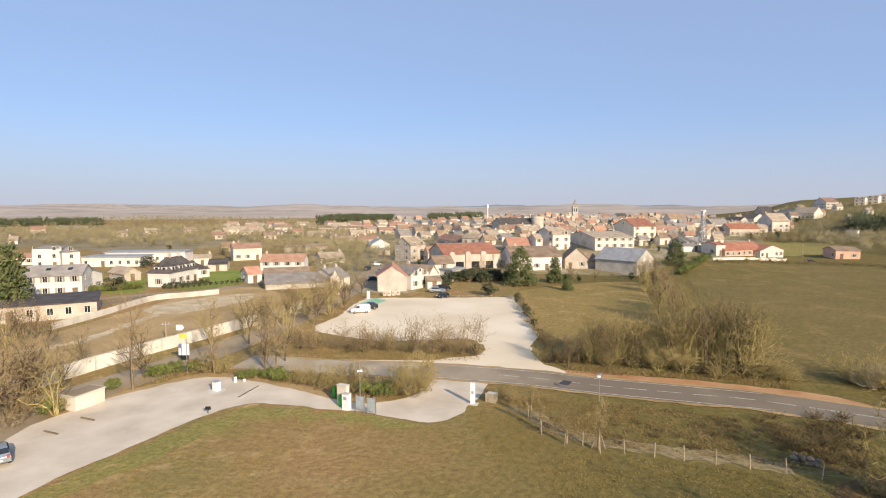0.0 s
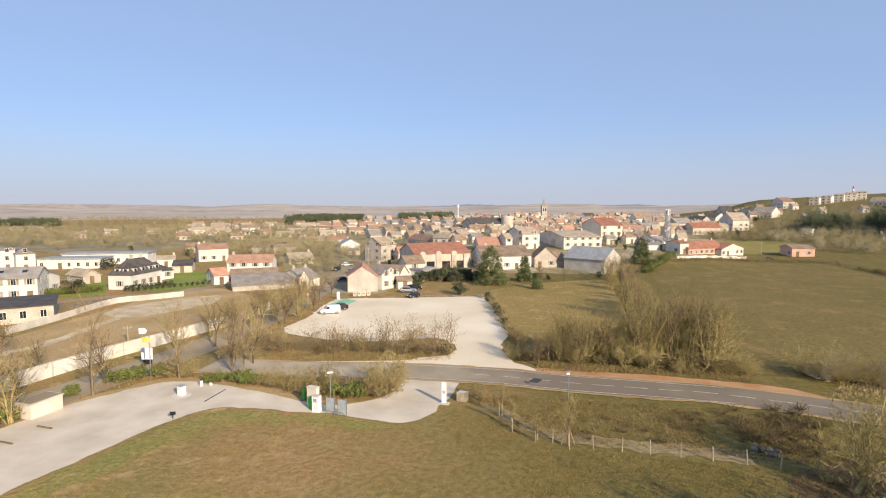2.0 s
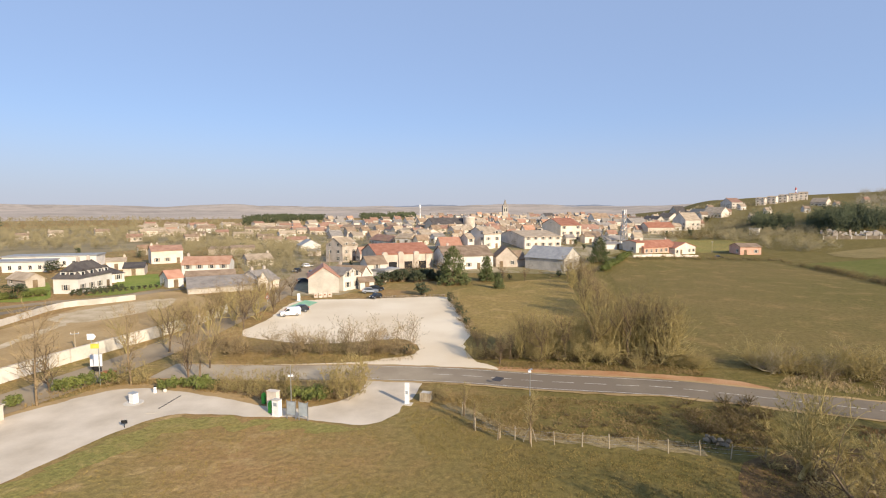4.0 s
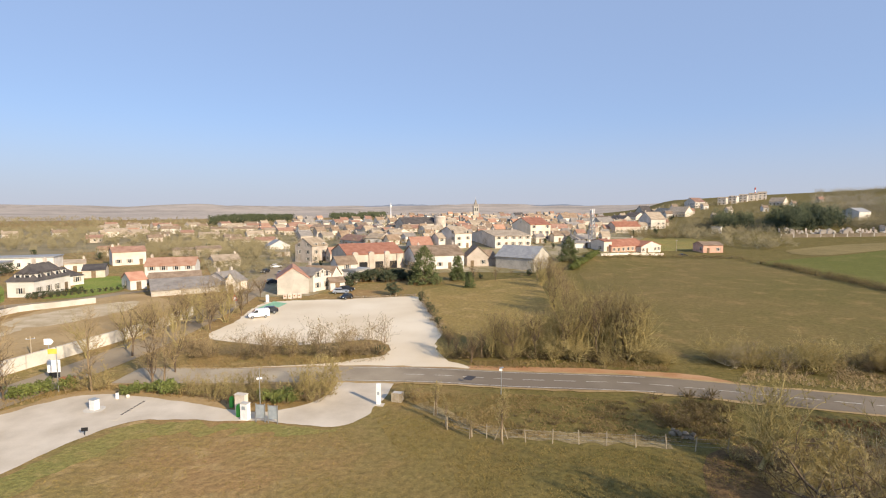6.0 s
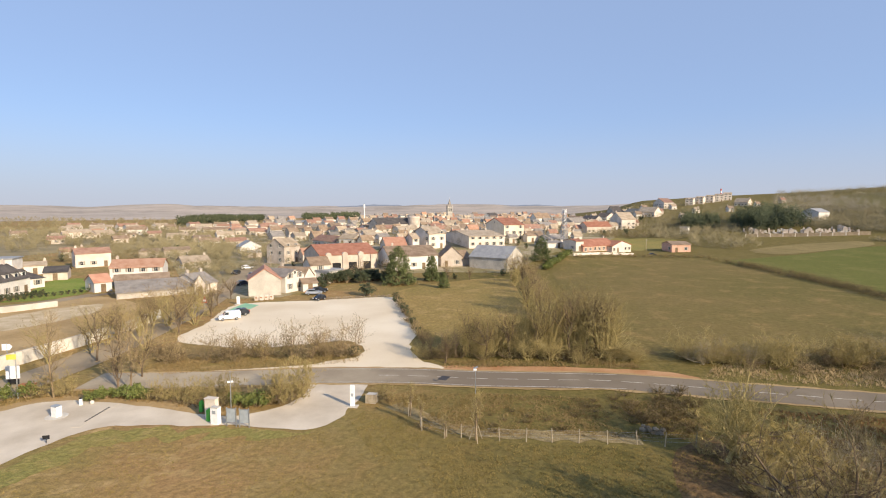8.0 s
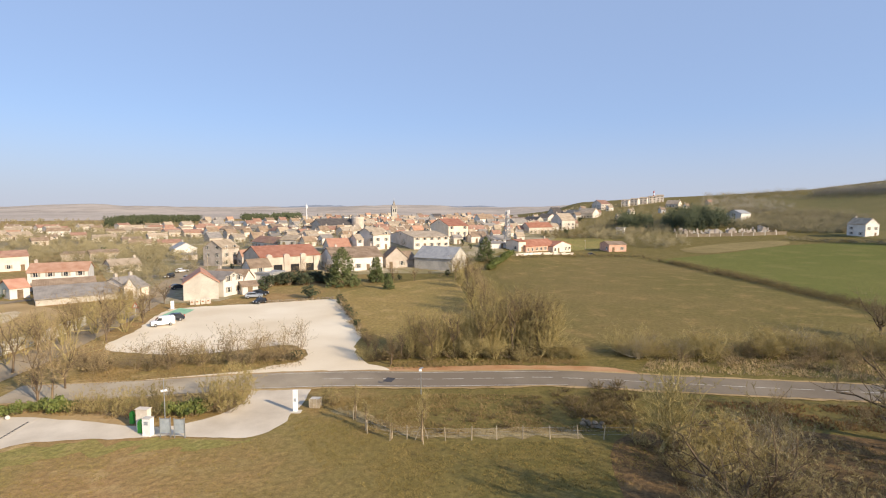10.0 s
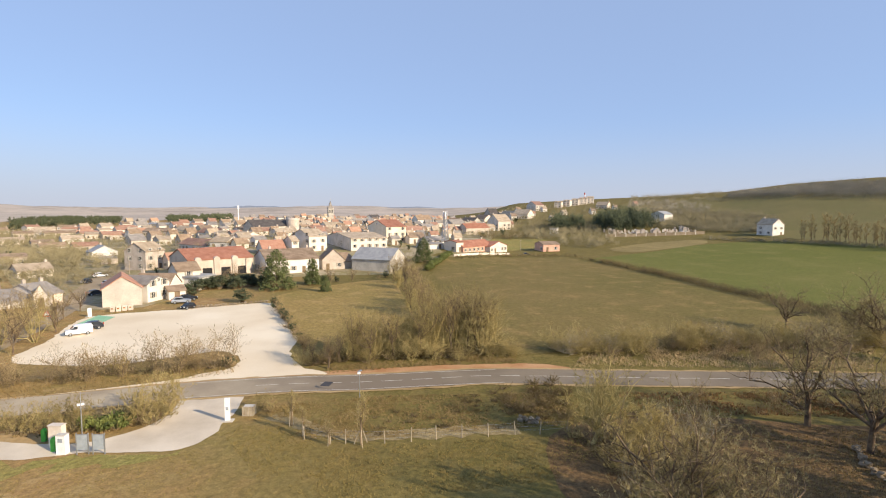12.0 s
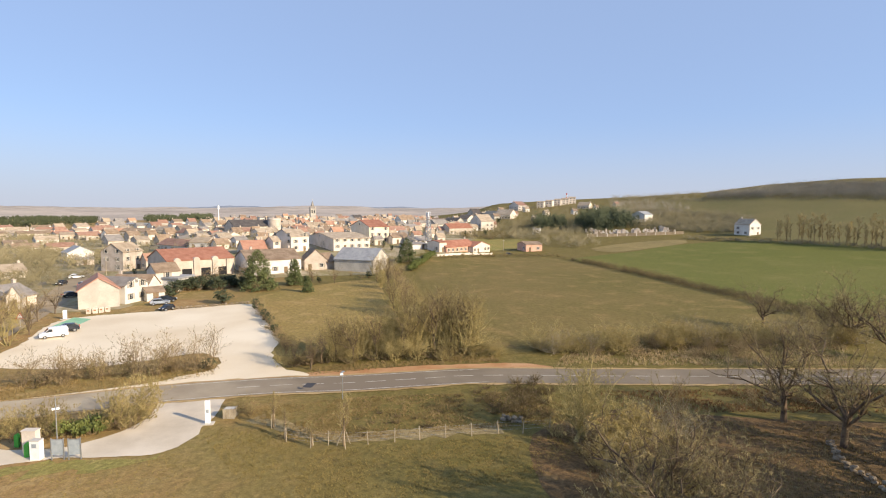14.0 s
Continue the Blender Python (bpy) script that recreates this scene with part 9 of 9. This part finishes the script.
# ---- landmarks of the town ----
def church():
    x, y = CHURCH
    c = thing("church_tower", "pale stone church belfry with a slender pointed spire", "church", x, y, 12)
    h = CHURCH_H
    w = 3.0
    part("tower", Solid().box(-w, w, -w, w, -1, h * 0.62).box(-w - 0.3, w + 0.3, -w - 0.3, w + 0.3, h * 0.62, h * 0.64), "grey", c)
    for s in (-1, 1):
        part("belfry_opening", Solid().box(s * 1.3 - 0.6, s * 1.3 + 0.6, -w - 0.05, -w + 0.02, h * 0.44, h * 0.58), "glass", c)
        part("belfry_opening", Solid().box(-w - 0.05, -w + 0.02, s * 1.3 - 0.6, s * 1.3 + 0.6, h * 0.44, h * 0.58), "glass", c)
    part("spire", Solid().add([(-2.4, -2.4, h * 0.64), (2.4, -2.4, h * 0.64), (2.4, 2.4, h * 0.64), (-2.4, 2.4, h * 0.64), (0, 0, h)], [(0, 1, 4), (1, 2, 4), (2, 3, 4), (3, 0, 4), (3, 2, 1, 0)]), "grey_roof", c)
    for sx in (-1, 1):
        for sy in (-1, 1):
            part("pinnacle", Solid().tube((sx * 2.7, sy * 2.7, h * 0.64), (sx * 2.7, sy * 2.7, h * 0.76), 0.45, 0.05, 6), "beige", c)
    part("cross", Solid().box(-0.08, 0.08, -0.08, 0.08, h - 0.3, h + 1.6).box(-0.5, 0.5, -0.08, 0.08, h + 0.8, h + 1.0), "steel", c)


def castle():
    x, y = KEEP
    c = thing("round_tower", "round pale stone tower beside a big dark roof", "tower", x, y)
    part("wall", Solid().tube((0, 0, -2), (0, 0, KEEP_H), 4.2, 4.2, 24), "beige", c)
    part("parapet", Solid().tube((0, 0, KEEP_H), (0, 0, KEEP_H + 0.8), 4.45, 4.45, 24), "cream", c)


def lattice_mast(x, y, h, w, label, mat="steel", turn=20):
    m = thing("lattice_mast", label, "mast", x, y, turn)
    c = [(-w, -w), (w, -w), (w, w), (-w, w)]
    for px, py in c:
        part("leg", Solid().tube((px, py, 0), (px * 0.35, py * 0.35, h), 0.2, 0.15, 5), mat, m)
    n = 9
    for i in range(n):
        a, b = i / n, (i + 1) / n
        for (p, q), (r, t) in zip(c, c[1:] + c[:1]):
            s = Solid()
            f, g = 1 - 0.65 * a, 1 - 0.65 * b
            s.tube((p * f, q * f, h * a), (r * g, t * g, h * b), 0.1, 0.1, 4, False).tube((r * f, t * f, h * a), (p * g, q * g, h * b), 0.1, 0.1, 4, False)
            part("brace", s, mat, m)
    for k in range(3):
        a = k * 2.1
        part("antenna", Solid().box(math.cos(a) * w * 0.7 - 0.18, math.cos(a) * w * 0.7 + 0.18, math.sin(a) * w * 0.7 - 0.12, math.sin(a) * w * 0.7 + 0.12, h - 2.2, h + 0.3), "plain_white", m)
    return m


def pole_mast(x, y, h, r, label, bands=0):
    m = thing("radio_mast", label, "mast", x, y)
    if bands:
        for i in range(bands):
            part("section", Solid().tube((0, 0, h * i / bands), (0, 0, h * (i + 1) / bands), r, r, 8), "plain_white" if i % 2 else "red_paint", m)
    else:
        part("pole", Solid().tube((0, 0, 0), (0, 0, h), r, r * 0.7, 8), "plain_white", m)
        part("antenna", Solid().tube((0, 0, h * 0.82), (0, 0, h * 0.97), r * 2.0, r * 2.0, 8), "plain_white", m)
    part("tip", Solid().tube((0, 0, h), (0, 0, h * 1.06), r * 0.3, r * 0.2, 5), "steel", m)


church()
castle()
lattice_mast(64.3, 253.2, 16.7, 1.3, "tall grey lattice mast with white antennas")
pole_mast(-69.7, 565.0, 20.4, 0.5, "slim pale radio mast on the skyline")
pole_mast(368.0, 667.2, 13.7, 0.8, "red and white banded mast on the hill", 5)


def staked(x, y, tall, props=3):
    """A young tree and the stakes that prop it."""
    plant("sapling", x, y, tall / 4.2)
    rnd = random.Random(f"{x}{y}")
    s = thing("tree_stakes", "pale timber stakes propping a young tree", "tree stakes", x, y, rnd.uniform(0, 90), "stakes of the young trees")
    foot = 0.75 if props == 3 else 0.3
    for k in range(props):
        a = k * math.tau / props
        part("stake", Solid().tube((math.cos(a) * foot, math.sin(a) * foot, -0.1), (math.cos(a) * 0.16, math.sin(a) * 0.16, 1.5), 0.04, 0.035, 5), "pale_wood", s)
    part("tie", Solid().tube((-0.2, 0, 1.38), (0.2, 0, 1.42), 0.05, 0.05, 6), "wood", s)


staked(4.3, 48.8, 4.3)
staked(-2.2, 55.0, 3.2, 2)
staked(1.4, 49.5, 2.2, 2)
staked(-1.0, 52.2, 2.7, 2)


def cemetery(rows, cols):
    """Rows of tombs behind the stone wall."""
    (x0, y0), (x1, y1) = TOMBS
    d = Vector((x1 - x0, y1 - y0))
    t = math.degrees(math.atan2(d.y, d.x))
    n = Vector((-d.y, d.x)).normalized()
    rnd = random.Random(8)
    meshes = [(Solid().box(-0.6, 0.6, -1.1, 1.1, -0.3, 0.55).box(-0.5, 0.5, 0.8, 1.0, 0.55, 1.0 + 0.35 * k).box(-0.75, 0.75, -1.25, 1.25, -0.3, 0.15), m) for k, m in enumerate(("concrete", "stone", "grey", "beige"))]
    meshes = [a.mesh("slab", M[m]) for a, m in meshes]
    vault = Solid().box(-1.2, 1.2, -1.4, 1.4, -0.3, 2.4).prism([(-1.4, 2.4), (1.4, 2.4), (0, 3.2)], -1.6, 1.6).mesh("chapel", M["beige"])
    for r in range(rows):
        for c in range(cols):
            if rnd.random() < 0.14:
                continue
            p = Vector((x0, y0)) + d * ((c + rnd.uniform(0.3, 0.7)) / cols) + n * (4 + r * 5.0)
            big = rnd.random() < 0.12
            g = tagged(new("tomb"), "small stone burial chapel among the graves" if big else "grey stone tomb with an upright slab", "tomb", "tombs of the cemetery")
            g.matrix_basis = pose(p.x, p.y, float(height(p.x, p.y)), 0, 0, t + rnd.uniform(-3, 3))
            put("chapel" if big else "slab", vault if big else rnd.choice(meshes), g)


cemetery(5, 16)


def ridge(b0, b1, dist, top, mat, label, seed):
    """A far low ridge between two bearings."""
    rnd = random.Random(seed)
    v, f = [], []
    n = 60
    q = [rnd.uniform(0, 6.3) for _ in range(4)]
    for i in range(n + 1):
        u = i / n
        a = radians(b0 + (b1 - b0) * u)
        h = top * (math.sin(math.pi * u) ** 0.6) * (0.9 + 0.05 * math.sin(u * 9 + q[0]) + 0.03 * math.sin(u * 23 + q[1]) + 0.02 * math.sin(u * 61 + q[2]))
        for dd, z in ((-350, 0.0), (0, 1.0), (420, 0.0)):
            v.append(((dist + dd) * math.sin(a), (dist + dd) * math.cos(a), z * h - 5 + (0 if z else 5)))
    for i in range(n):
        for k in range(2):
            f.append((3 * i + k, 3 * i + 3 + k, 3 * i + 4 + k, 3 * i + 1 + k))
    ob = tagged(put("backdrop_ridge", mesh("backdrop_ridge", v, f, M[mat], True)), label, "hill", kind="structure")
    return ob


# two skyline ridges, their haze painted as a blue-grey tone
ridge(-12, 0, 4200, 62, "ridge_haze", "far wooded ridge tinted haze blue on the skyline", 3)
ridge(3, 17, 4300, 58, "ridge_haze", "far ridge tinted haze blue on the skyline", 4)
# plateau ridges wear the far land's colour, haze included
ridge(-62, -24, 4300, 60, "far", "far plateau in pale hazed brown on the skyline", 5)
ridge(-32, -8, 3700, 48, "far", "far plateau in pale hazed brown on the skyline", 6)
ridge(-9, 14, 3500, 46, "far", "far hills in pale hazed brown on the skyline", 7)


def stone_row(points, seed, label, size=0.45):
    """A tumbled dry-stone wall of single stones."""
    rnd = random.Random(seed)
    root = tagged(new("stone_wall"), label, "wall")
    shapes = []
    for k in range(5):
        bm = bmesh.new()
        bmesh.ops.create_icosphere(bm, subdivisions=1, radius=0.5)
        for v in bm.verts:
            v.co = Vector((v.co.x * rnd.uniform(0.9, 1.5), v.co.y * rnd.uniform(0.8, 1.1), v.co.z * rnd.uniform(0.6, 0.9)))
        me = bpy.data.meshes.new("stone")
        bm.to_mesh(me)
        bm.free()
        me.materials.append(M["stone"])
        shapes.append(me)
    for p in curve(points, 0.42):
        for lay in range(2):
            s = size * rnd.uniform(0.7, 1.25)
            put("stone", rnd.choice(shapes), root, pose(p.x + rnd.gauss(0, 0.12), p.y + rnd.gauss(0, 0.12), 0.12 + lay * 0.3, rnd.uniform(-20, 20), rnd.uniform(-20, 20), rnd.uniform(0, 360)) @ Matrix.Scale(s, 4))
    return root


stone_row(STONE_ROW, 4, "low curved dry-stone wall under the bare trees", 0.45)
stone_row(PARK_EDGE, 7, "low rough stone edging behind the gravel car park", 0.5)
stone_row(CULVERT, 6, "heap of pale stones at the ditch culvert", 0.6)
